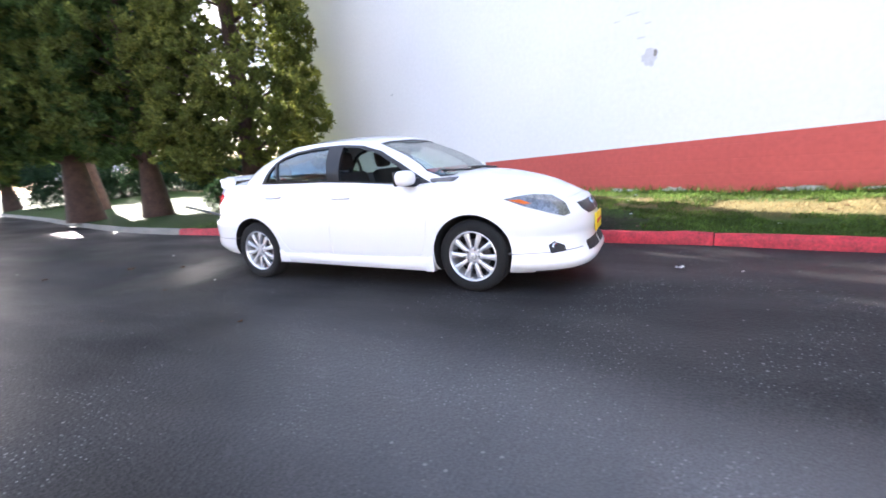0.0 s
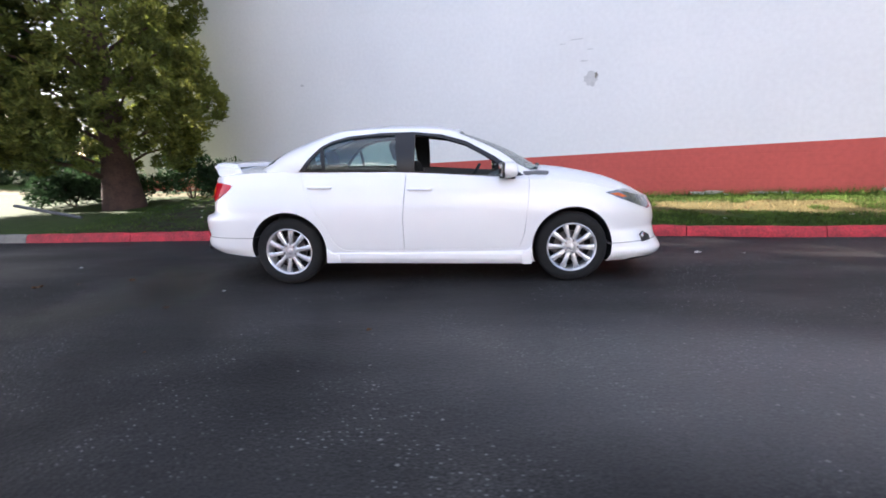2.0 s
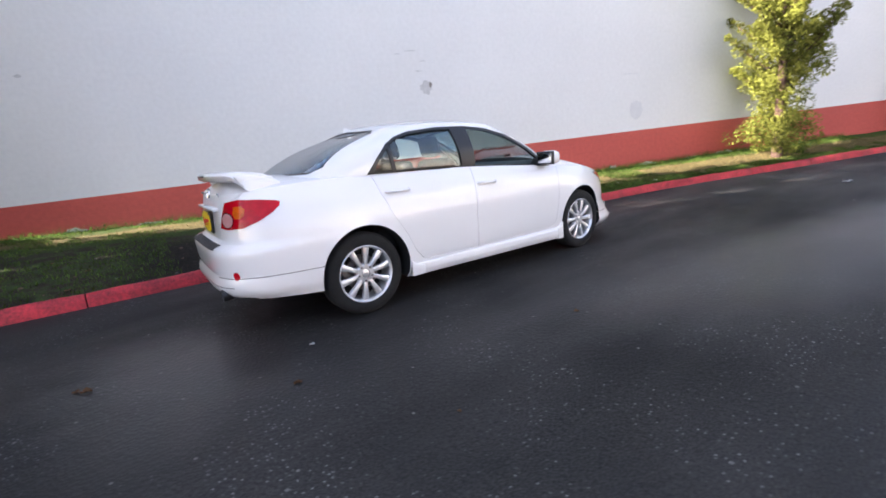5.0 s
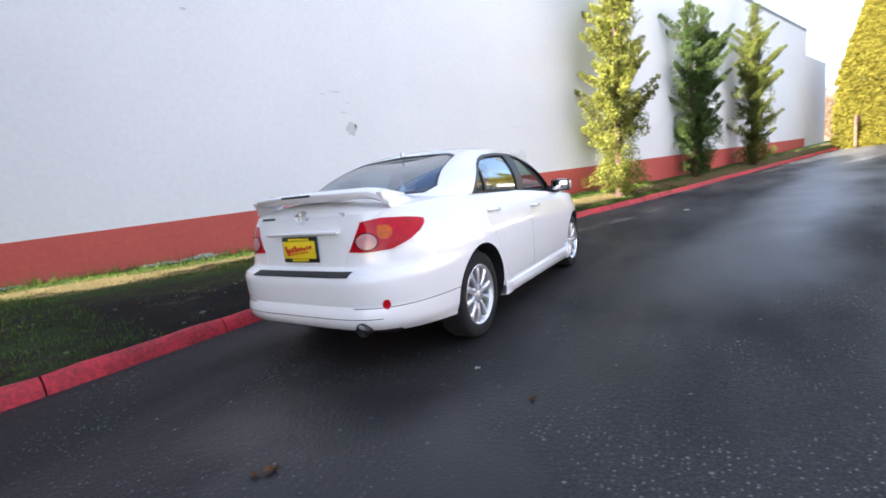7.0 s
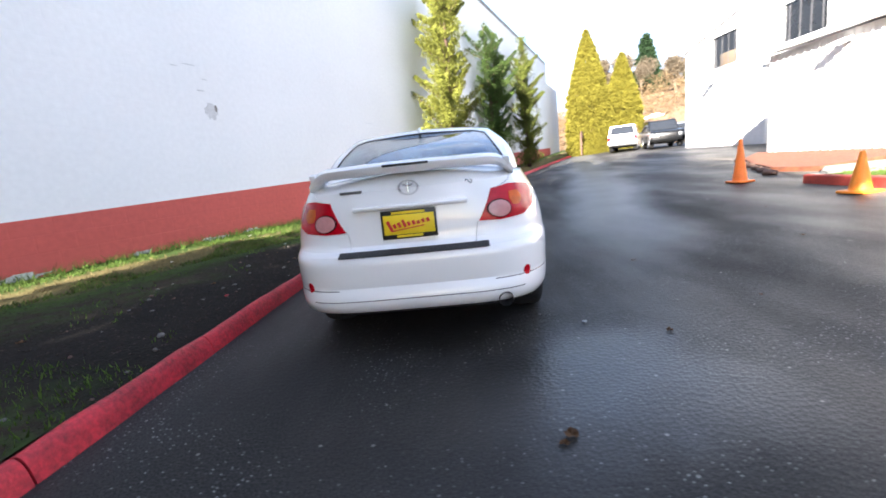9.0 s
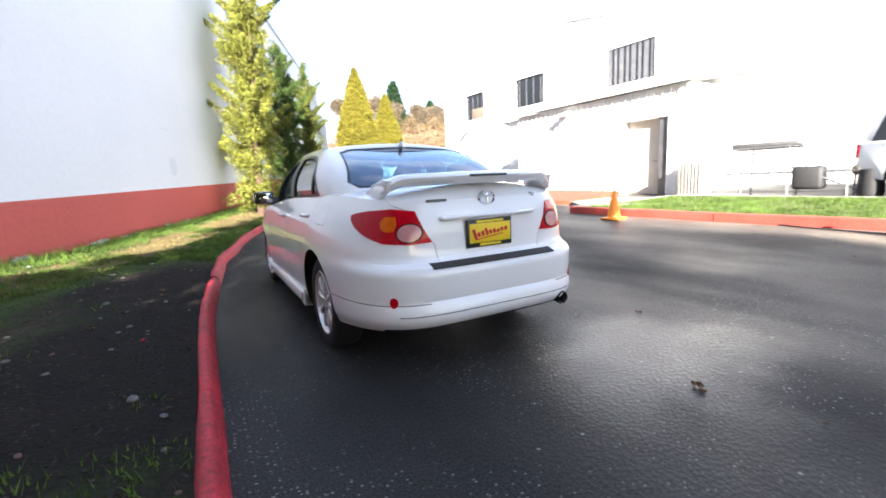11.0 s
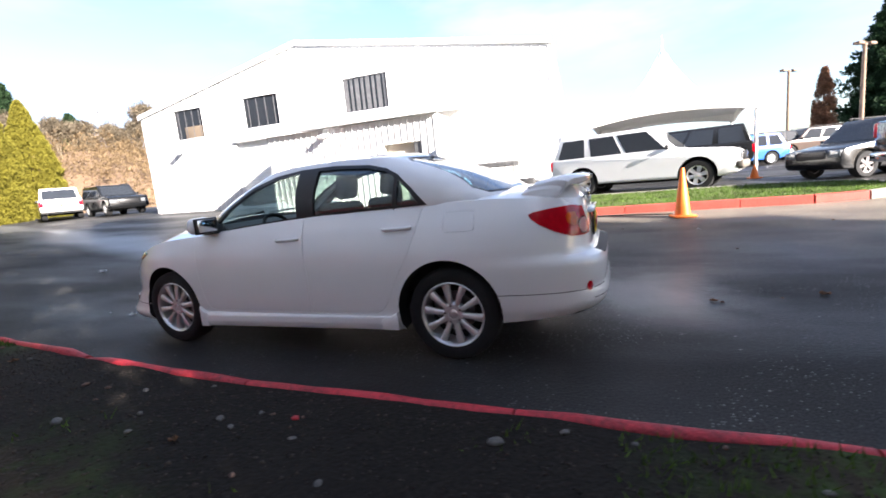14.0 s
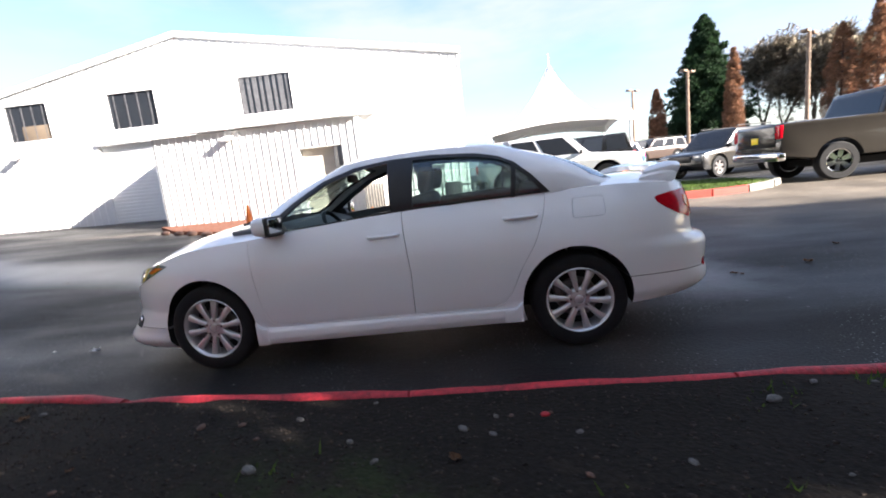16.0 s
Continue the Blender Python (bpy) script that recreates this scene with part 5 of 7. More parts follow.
for cx in (-1.3, 1.3):
    part("axle", tube([(cx, -0.70, WHEEL_R), (cx, 0.70, WHEEL_R)], 0.05, 10), LINER, sedan)

# ---- trees ----


def sprays(rng, centres, radii, per, size, flat=0.6, squash=1.0):
    """Small leaf sprays scattered in clumps: arrays of vertices and triangles."""
    n = len(centres) * per
    c = np.repeat(centres, per, axis=0)
    r = np.repeat(radii, per)[:, None]
    d = rng.normal(size=(n, 3))
    d /= np.linalg.norm(d, axis=1, keepdims=True) + 1e-9
    d[:, 2] *= squash
    p = c + d * r * rng.uniform(0.45, 1.0, (n, 1)) ** 0.6
    a = d + rng.normal(size=(n, 3)) * flat + np.array([0, 0, 0.35])
    a /= np.linalg.norm(a, axis=1, keepdims=True)
    b = np.cross(a, rng.normal(size=(n, 3)))
    b /= np.linalg.norm(b, axis=1, keepdims=True) + 1e-9
    ln = size * rng.uniform(0.6, 1.4, (n, 1))
    w = ln * rng.uniform(0.20, 0.40, (n, 1))
    k = np.cross(a, b) * ln * 0.18
    v = np.stack([p - a * ln * 0.5, p + b * w * 0.6 + k, p + a * ln * 0.6, p - b * w * 0.6 + k], 1).reshape(-1, 3)
    i = np.arange(n)[:, None] * 4
    t = np.concatenate([i + [0, 1, 2], i + [0, 2, 3]], 1).reshape(-1, 3)
    return v, t


def trunk_mesh(rng, height, r0, r1, lean=(0, 0), forks=1, limb=()):
    bm = None
    for k in range(forks):
        dx, dy = (lean[0] + rng.uniform(-0.06, 0.06), lean[1] + rng.uniform(-0.06, 0.06)) if forks > 1 else lean
        pts = [(dx * h * height + 0.04 * math.sin(5 * h + k), dy * h * height + 0.04 * math.cos(4 * h + k), h * height - 0.15) for h in np.linspace(0, 1, 9)]
        bm = tube(pts, r0 * (1 if k == 0 else 0.7), 12, bm, r1)
    for base, tip, r in limb:
        mid = [(base[i] + tip[i]) / 2 + (0.1 if i == 2 else 0) for i in range(3)]
        bm = tube([base, mid, tip], r, 6, bm, r * 0.3)
    return bm


def cedar(at, height, low, radius, mats, seed, boughs, per, size, trunk_r, bough_r=0.50, apart=0.62, fill=0.0):
    """A cedar with a fluted trunk and separate billowing boughs round it, each a cluster of tufts whose outer tips are
    painted paler for the light on them, with gaps between them.
    """
    rng = np.random.default_rng(seed)
    ob = thing("cedar_tree", "large dark green cedar with reddish trunk on the lawn", "tree", at)
    kept, radii, limbs = np.zeros((0, 3)), [], []
    tufts, sizes, tips = [], [], []
    tries = 0
    while len(radii) < boughs and tries < boughs * 14:
        tries += 1
        z = low + (height - low) * rng.uniform(0, 1) ** 1.2
        h = (z - low) / (height - low)
        ang = rng.uniform(0, 2 * math.pi)
        prof = min(1.0, 0.70 + 3.2 * h) * (1 - h) ** 0.42
        lobe = 1 + 0.09 * math.sin(3 * ang + seed) + 0.09 * math.sin(2.3 * z + 2 * ang + seed)
        r = bough_r * rng.uniform(0.6, 1.3) * (1 - 0.35 * h)
        rad = max(0.15, radius * prof * lobe * rng.uniform(0.80, 1.0) - 0.6 * r)
        if rng.uniform() < fill:
            rad *= rng.uniform(0.2, 0.8)
        c = np.array((rad * math.cos(ang), rad * math.sin(ang), z))
        if len(kept) and (np.linalg.norm((kept - c) * [1, 1, 0.8], axis=1) < apart * (np.array(radii) + r)).any():
            continue
        kept = np.vstack([kept, c])
        radii.append(r)
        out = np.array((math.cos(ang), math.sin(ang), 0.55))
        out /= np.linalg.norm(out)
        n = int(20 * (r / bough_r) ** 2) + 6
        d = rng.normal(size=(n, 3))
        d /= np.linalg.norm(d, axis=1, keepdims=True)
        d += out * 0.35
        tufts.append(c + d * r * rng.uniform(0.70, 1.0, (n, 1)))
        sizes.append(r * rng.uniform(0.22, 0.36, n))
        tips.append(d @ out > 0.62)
        if len(radii) % max(1, boughs // 70) == 0:
            limbs.append(((0, 0, max(0.5, z - 0.45 * rad)), tuple(c), 0.04 + 0.02 * rng.uniform()))
    bm = trunk_mesh(rng, height * 0.93, trunk_r, 0.04, limb=limbs)
    for v in bm.verts:
        if v.co.z < 1.3 and math.hypot(v.co.x, v.co.y) < trunk_r * 1.5:
            k = 1 + 0.45 * max(0.0, 1 - v.co.z / 0.8) ** 2 + 0.10 * math.sin(5 * math.atan2(v.co.y, v.co.x))
            v.co.x, v.co.y = v.co.x * k, v.co.y * k
    part("trunk", bm, BARK, ob, "reddish brown bark")
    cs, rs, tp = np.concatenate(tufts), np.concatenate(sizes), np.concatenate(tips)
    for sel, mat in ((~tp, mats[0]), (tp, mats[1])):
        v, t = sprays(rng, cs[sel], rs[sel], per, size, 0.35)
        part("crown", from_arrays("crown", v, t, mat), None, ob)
    return ob


cedar((-7.2, 4.25, 0.25), 13.5, 1.05, 2.3, (CEDAR, CEDAR_LIT), 3, 390, 36, 0.105, 0.27)
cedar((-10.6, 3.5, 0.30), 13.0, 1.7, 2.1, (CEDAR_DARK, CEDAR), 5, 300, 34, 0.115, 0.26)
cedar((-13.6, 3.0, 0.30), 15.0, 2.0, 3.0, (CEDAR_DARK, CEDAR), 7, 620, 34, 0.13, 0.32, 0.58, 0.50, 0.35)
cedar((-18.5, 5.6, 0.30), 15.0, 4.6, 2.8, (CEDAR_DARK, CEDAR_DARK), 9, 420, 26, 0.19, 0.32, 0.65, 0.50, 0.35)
# added cedar, placed up-sun to throw shade over the far road
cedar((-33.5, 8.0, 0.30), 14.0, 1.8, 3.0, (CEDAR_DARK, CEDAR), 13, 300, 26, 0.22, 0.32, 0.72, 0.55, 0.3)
for i, (x, y, r, h) in enumerate([(-6.6, 5.75, 0.75, 1.25), (-8.2, 5.2, 0.8, 1.1), (-9.0, 4.9, 0.7, 0.9), (-5.7, 6.0, 0.6, 0.9)]):
    rng = np.random.default_rng(40 + i)
    shrub = thing("shrub", "low dark evergreen shrub beneath the cedar", "shrub", (x, y, verge_z(x, y) - 0.05), group="shrubs under the cedars")
    ang, rr = rng.uniform(0, 6.28, 70), np.sqrt(rng.uniform(0, 1, 70)) * r
    cs = np.stack([rr * np.cos(ang), rr * np.sin(ang), 0.12 + h * (1 - (rr / r) ** 2 * 0.6) * rng.uniform(0.2, 0.9, 70)], 1)
    v, t = sprays(rng, cs, np.full(70, 0.2), 60, 0.09)
    part("leaves", from_arrays("leaves", v, t, FIR), None, shrub)
    bm = None
    for k in range(5):
        bm = tube([(0, 0, -0.1), (r * 0.4 * math.cos(k * 1.3), r * 0.4 * math.sin(k * 1.3), h * 0.6)], 0.02, 5, bm, 0.008)
    part("stem", bm, BARK, shrub)

for i in range(8):
    q = i / 7
    x, y = -27.0 + 14.5 * q, 8.5 + 12.0 * q
    rng = np.random.default_rng(140 + i)
    h, r = 2.6 + 0.7 * rng.uniform(), 1.9
    shrub = thing("shrub", "tall dark evergreen bush behind the cedars", "shrub", (x, y, 0.2), group="bushes behind the cedars")
    ang, rr = rng.uniform(0, 6.28, 150), np.sqrt(rng.uniform(0, 1, 150)) * r
    cs = np.stack([rr * np.cos(ang), rr * np.sin(ang), 0.2 + h * (1 - (rr / r) ** 2 * 0.5) * rng.uniform(0.05, 0.95, 150)], 1)
    v, t = sprays(rng, cs, np.full(150, 0.42), 60, 0.17)
    part("leaves", from_arrays("leaves", v, t, FIR), None, shrub)
    bm = None
    for k in range(5):
        bm = tube([(0, 0, -0.2), (r * 0.4 * math.cos(k * 1.3), r * 0.4 * math.sin(k * 1.3), h * 0.6)], 0.04, 5, bm, 0.012)
    part("stem", bm, BARK, shrub)


def juniper(at, height, leaders, seed, mat, label, spread=0.85):
    """An upswept juniper against the wall: several leaders and long ragged arms."""
    rng = np.random.default_rng(seed)
    ob = thing("juniper_tree", label, "tree", at, group="junipers along the wall")
    cs, rs, bm = [], [], None
    for dx, dy, hh in leaders:
        pts = [(dx * q ** 1.3, dy * q ** 1.3, height * hh * q) for q in np.linspace(0, 1, 7)]
        bm = tube([(p[0], p[1], p[2] - 0.1 * (i == 0)) for i, p in enumerate(pts)], 0.11, 10, bm, 0.02)
        for i in range(int(190 * hh)):
            q = rng.uniform(0.03, 1.0) ** 1.15
            ax, ay, az = dx * q ** 1.3, dy * q ** 1.3, height * hh * q
            ang = rng.uniform(0, 6.28)
            wide = spread * (1 - q) ** 0.5 * (0.7 + 0.3 * math.sin(q * 17 + seed)) + 0.10
            rad = wide * rng.uniform(0.08, 1.05)
            cs.append((ax + rad * math.cos(ang), ay + rad * math.sin(ang), az + rad * 0.35))
            rs.append(rng.uniform(0.13, 0.26) * (1 - 0.35 * q))
        for i in range(17):
            q = rng.uniform(0.18, 0.93)
            ang = rng.uniform(0, 6.28)
            a = Vector((dx * q ** 1.3, dy * q ** 1.3, height * hh * q))
            b = a + Vector((math.cos(ang) * 0.8, math.sin(ang) * 0.8, 0.62)) * rng.uniform(0.7, 1.45) * (1.15 - 0.35 * q)
            bm = tube([a, a.lerp(b, 0.5) - Vector((0, 0, 0.06)), b], 0.025, 6, bm, 0.008)
            for f in np.linspace(0.3, 1.06, 8):
                cs.append(tuple(a.lerp(b, f)))
                rs.append(0.14 * (1.3 - 0.75 * f))
    part("trunk", bm, BARK, ob)
    v, t = sprays(rng, np.array(cs), np.array(rs), 70, 0.064, 0.5)
    part("crown", from_arrays("crown", v, t, mat), None, ob)
    return ob


juniper((9.55, -0.10, 0.33), 6.6, [(0.0, 0.0, 1.0), (0.75, 0.0, 0.92), (-0.75, -0.15, 0.88)], 21, JUNIPER, "sunlit yellow-green juniper growing against the white wall", 1.02)
# the farther junipers take darker foliage: their shade is put into the leaf colour
juniper((15.4, -1.95, 0.60), 6.2, [(0.5, -0.3, 1.0), (-0.9, 0.25, 0.98), (1.1, -0.6, 0.85)], 23, CEDAR_DARK, "juniper with several leaders by the wall, leaves darkened for its shade")
juniper((20.4, -4.15, 0.72), 6.9, [(0.0, 0.0, 1.0), (0.7, -0.2, 0.8), (-0.9, 0.2, 0.75)], 27, CEDAR, "tall ragged green juniper by the wall")


def cone_tree(name, label, at, height, radius, mat, seed, clumps, per, size, low=0.0, tuck=0.35, category="tree", clump_r=0.45, tiers=0, taper=0.72):
    """A dense clipped evergreen: clumps over the skin of a rounded cone with a waist."""
    rng = np.random.default_rng(seed)
    ob = thing(name, label, category, at)
    h = rng.uniform(0, 1, clumps) ** 1.25
    ang = rng.uniform(0, 6.28, clumps)
    prof = np.where(h < tuck, 0.92 + 0.08 * np.sin(h / tuck * 3.14), (1 - (h - tuck) / (1 - tuck)) ** taper * 1.02)
    if tiers:
        prof = prof * (0.55 + 0.55 * (1 - (h * tiers + 0.25 * np.sin(3 * ang)) % 1.0)) * (1 + 0.18 * np.sin(5 * ang + 9 * h))
    rad = radius * prof * rng.uniform(0.55 if tiers else 0.80, 1.0, clumps)
    cs = np.stack([rad * np.cos(ang), rad * np.sin(ang), low + (height - low) * h], 1)
    v, t = sprays(rng, cs, clump_r * (1.05 - 0.6 * h), per, size, 0.4)
    part("trunk", tube([(0, 0, -0.2), (0, 0, height * 0.5), (0, 0, height * 0.92)], 0.16, 8, None, 0.03), BARK, ob)
    part("crown", from_arrays("crown", v, t, mat), None, ob)
    return ob


cone_tree("arborvitae", "tall dense golden-green arborvitae beside the road", (32.0, -10.9, 0.85), 9.7, 1.72, ARBOR, 31, 1900, 85, 0.14, clump_r=0.30, tuck=0.42, taper=0.80)
cone_tree("arborvitae", "shorter golden-green arborvitae beside the road", (33.5, -14.1, 0.90), 8.0, 1.5, ARBOR, 33, 1500, 85, 0.14, clump_r=0.30, tuck=0.42, taper=0.80)
cone_tree("fir_tree", "tall dark green fir behind the lot", (-27.0, -51.0, 0.3), 15.5, 5.2, FIR, 35, 1300, 60, 0.32, 0.8, 0.05, clump_r=0.6, tiers=13)
cone_tree("fir_tree", "distant dark green fir on the hillside", (84, -37, 11.0), 11.0, 3.2, FIR, 36, 400, 40, 0.6, 0.8, 0.05, clump_r=0.8, tiers=10)
cone_tree("fir_tree", "distant dark green fir on the hillside", (92, -50, 11.0), 9.0, 3.4, FIR, 37, 400, 40, 0.6, 0.8, 0.05, clump_r=0.8, tiers=10)
for i, (x, y, h, r) in enumerate([(-24.5, -40.5, 9.6, 0.62), (-18.7, -43.2, 7.1, 0.6), (-30.2, -35.8, 9.4, 1.1), (-32.2, -35.0, 10.8, 1.0)]):
    cone_tree("columnar_tree", "narrow columnar tree with rusty brown leaves", (x, y, 0.4), h, r, RUST, 50 + i, 260, 80, 0.16, 1.2, 0.55, clump_r=0.42)


def bare_tree(at, height, seed, spread_=0.33, label="leafless grey-brown tree behind the parking lot", group="bare trees behind the lot"):
    """A leafless tree: forking limbs and a haze of fine twigs."""
    rng = random.Random(seed)
    ob = thing("bare_tree", label, "tree", at, group=group)
    bm, tips = None, []

    def grow(p, d, ln, r, depth):
        nonlocal bm
        q = p + d * ln
        bm = tube([p, p.lerp(q, 0.5) + Vector((rng.uniform(-1, 1), rng.uniform(-1, 1), 0)) * ln * 0.06, q], r, 5, bm, r * 0.6, cap=False)
        tips.append(q)
        if depth:
            for _ in range(3):
                nd = (d + Vector((rng.uniform(-1, 1), rng.uniform(-1, 1), rng.uniform(-0.15, 0.6))) * spread_).normalized()
                grow(p.lerp(q, rng.uniform(0.75, 1.0)), nd, ln * rng.uniform(0.66, 0.90), r * 0.6, depth - 1)

    grow(Vector((0, 0, -0.2)), Vector((0, 0, 1)), height * 0.24, height * 0.016, 4)
    part("trunk", bm, TWIGS, ob)
    nrng = np.random.default_rng(seed)
    v, t = sprays(nrng, np.array([tuple(p) for p in tips[4:]]), np.full(len(tips) - 4, height * 0.085), 40, height * 0.045, 0.8)
    v4 = v.reshape(-1, 4, 3)
    mid = (v4[:, 1] + v4[:, 3]) / 2
    v4[:, 1] = mid + (v4[:, 1] - mid) * 0.06
    v4[:, 3] = mid + (v4[:, 3] - mid) * 0.06
    part("twig_haze", from_arrays("twigs", v4.reshape(-1, 3), t, TWIGS), None, ob)
    return ob


for i, (x, y, h) in enumerate([(-34, -52, 15), (-40, -50, 16), (-46, -46, 17), (-38, -44, 14), (-50, -40, 16), (-31, -58, 14), (-56, -44, 17), (-44, -38, 13), (-36, -47, 13), (-42, -46, 12), (-48, -50, 15), (-33, -47, 11)]):
    bare_tree((x, y, 0.4), h, 60 + i)

# brown hillside far down the road
hv, hf, hn = [], [], 26
for i in range(hn + 1):
    for j in range(13):
        a = radians(-44 + 34 * i / hn)
        d = 58 + 70 * j / 12
        rise = 14.5 * (1 - math.exp(-j / 4)) * (0.55 + 0.45 * math.sin(math.pi * min(1, i / hn * 1.15)))
        hv.append((d * math.cos(a), d * math.sin(a), 1.0 + rise + 0.8 * noise.noise((d * 0.05, a * 6, 0))))
for i in range(hn):
    for j in range(12):
        a = i * 13 + j
        hf.append((a, a + 1, a + 14, a + 13))
wood = bare_tree((80, -45, 10.0), 9.5, 81, 0.30, "leafless pale tree on the brown hillside", "bare trees on the hillside")
for i in range(17):
    rnd = random.Random(1300 + i)
    a, d = radians(-38 + 22 * i / 16 + rnd.uniform(-0.6, 0.6)), rnd.uniform(76, 100)
    copy_thing(wood, pose(d * math.cos(a), d * math.sin(a), 8.5 + rnd.uniform(-1.0, 2.5), 0, 0, rnd.uniform(0, 360)) @ Matrix.Scale(rnd.uniform(0.75, 1.25), 4))
HILL = material("hillside_earth", (0.17, 0.11, 0.065), 0.95, var=0.4, scale=0.15, fine=1.2)
tagged(new("hillside", mesh_of("hillside", hv, hf, HILL, True)), "brown brush-covered hillside in the distance", "hillside", kind="structure")
rng = np.random.default_rng(77)
pick = rng.integers(0, len(hv), 1500)
hc = np.array(hv)[pick] + rng.normal(size=(1500, 3)) * [2.2, 2.2, 1.2] + [0, 0, 0.9]
v, t = sprays(rng, hc, rng.uniform(0.6, 2.4, 1500), 60, 0.32, 0.8)
tagged(new("hillside_brush", from_arrays("brush", v, t, HILL_LEAF)), "bare brown brush covering the distant hillside", "brush", kind="stuff")

# ---- the white metal building ----
B_H = radians(4.0)
BU = Vector((math.cos(B_H), math.sin(B_H), 0))
B_M = Matrix.Translation((-0.27, -13.97, 0)) @ Matrix.Rotation(B_H, 4, "Z")

hall = thing("metal_building", "large white corrugated metal building with a low gable", "building")
hall.matrix_world = B_M
S1, APEX = 20.4, 10.78
shape = [(0, -0.2), (0, 5.98), (APEX, 7.74), (S1, 5.86), (S1, -0.2)]
wall_me = as_mesh(prism(shape, (0, 0, 0), AX, AZ, AY, -0.25, 0.0))
wins = [(6.62, 8.67, 4.53, 5.93), (12.06, 13.97, 4.54, 5.88), (16.47, 18.2, 4.48, 5.86)]
rollers = [(11.5, 14.75, -0.3, 3.95)]
for a, b, z0, z1 in wins + rollers:
    wall_me = solve(wall_me, as_mesh(box(((a + b) / 2, -0.1, (z0 + z1) / 2), (b - a, 1.0, z1 - z0))), "DIFFERENCE")
part("front_wall", wall_me, METAL_WHITE, hall)
part("side_wall", box((0.12, -12.25, 3.0), (0.25, 24.0, 6.4)), METAL_WHITE, hall)
part("far_side_wall", box((S1 - 0.12, -12.25, 2.7), (0.25, 24.0, 6.0)), METAL_WHITE, hall)
roof = prism([(-0.06, 5.86), (APEX, 7.66), (S1 + 0.1, 5.74), (S1 + 0.1, 5.96), (APEX, 7.87), (-0.06, 6.08)], (0, 0, 0), AX, AZ, AY, -24.5, 0.10)
part("roof", roof, METAL_WHITE, hall)
ribs = None
rv, rf = [], []


def add_box(v, f, x0, x1, y0, y1, z0, z1):
    o = len(v)
    v += [(x, y, z) for x in (x0, x1) for y in (y0, y1) for z in (z0, z1)]
    f += [tuple(o + i for i in q) for q in ((0, 1, 3, 2), (4, 6, 7, 5), (0, 4, 5, 1), (2, 3, 7, 6), (0, 2, 6, 4), (1, 5, 7, 3))]


s = 0.06
while s < S1:
    top = 5.88 + (7.68 - 5.88) * s / APEX if s < APEX else 7.68 + (5.78 - 7.68) * (s - APEX) / (S1 - APEX)
    spans = [(-0.2, top - 0.02)]
    for a, b, z0, z1 in wins + rollers:
        if a - 0.06 < s < b + 0.06:
            spans = [q for lo, hi in spans for q in ((lo, min(hi, z0 - 0.05)), (max(lo, z1 + 0.05), hi)) if q[1] > q[0] + 0.05]
    for lo, hi in spans:
        add_box(rv, rf, s - 0.022, s + 0.022, 0.001, 0.026, lo, hi)
    s += 0.305
part("siding_ribs", mesh_of("ribs", rv, rf, METAL_WHITE), None, hall)["kind"] = "stuff"
for a, b, z0, z1 in wins:
    win = part("window", box(((a + b) / 2, -0.075, (z0 + z1) / 2), (b - a, 0.04, z1 - z0)), DARK_GLASS, hall, "dark window with hanging plastic strips")
    n = 8 if b < 10 else 4
    for k in range(n):
        x = a + (b - a) * (k + 0.5) / n
        part("strip", box((x, -0.040, (z0 + z1) / 2), ((b - a) / n * (0.45 + 0.25 * (k % 2) if b < 10 else 0.10), 0.012, z1 - z0)), SLAT_GREY, win)
    bm = box(((a + b) / 2, 0.018, z0 - 0.04), (b - a + 0.12, 0.035, 0.06), 0.008)
    bm = box(((a + b) / 2, 0.018, z1 + 0.03), (b - a + 0.12, 0.035, 0.06), 0.008, None, bm)
    for x in (a - 0.03, b + 0.03):
        bm = box((x, 0.018, (z0 + z1) / 2), (0.055, 0.035, z1 - z0), 0.008, None, bm)
    part("window_frame", bm, TRIM_WHITE, win)
    if a > 15:
        part("stored_box", box((a + 0.62, -0.045, z0 + 0.30), (1.15, 0.02, 0.55), 0.004), CARDBOARD, win, "tan cardboard behind the glass")
a, b, z0, z1 = rollers[0]
rd = part("roller_door", box(((a + b) / 2, -0.20, z1 / 2), (b - a, 0.03, z1)), TRIM_WHITE, hall, "white roller door")
for k in range(26):
    part("slat", box(((a + b) / 2, -0.178, 0.35 + k * 0.14), (b - a - 0.02, 0.018, 0.115), 0.006), TRIM_WHITE, rd)
part("door_hood", box(((a + b) / 2, 0.05, z1 + 0.06), (b - a + 0.1, 0.14, 0.12), 0.02), TRIM_WHITE, hall)
for x, y, z in ((7.76, 3.32, 3.2), (18.0, 0.05, 3.85)):
    lamp = part("wall_lamp", box((x, y + 0.22, z), (0.30, 0.42, 0.10), 0.03, Matrix.Rotation(radians(-18), 3, "X")), TRIM_WHITE, hall, "white wall lamp on a bracket")
    part("bracket", box((x, y - 0.02, z + 0.02), (0.1, 0.30, 0.06), 0.01), GREY_METAL, lamp)

# lean-to in front of the building
AXI0, AXI1 = 3.57, 10.35
A_D = 3.30                                      # how far it stands out of the main front
annex = thing("lean_to", "white ribbed metal lean-to with a recessed tan door", "building")
annex.matrix_world = B_M
aw = as_mesh(box(((AXI0 + AXI1) / 2, A_D / 2, 1.62), (AXI1 - AXI0, A_D - 0.01, 3.7)))
d0, d1 = 4.20, 5.59
aw = solve(aw, as_mesh(box(((d0 + d1) / 2, A_D, 1.0), (d1 - d0, 0.70, 3.30))), "DIFFERENCE")
part("wall", aw, METAL_WHITE, annex)
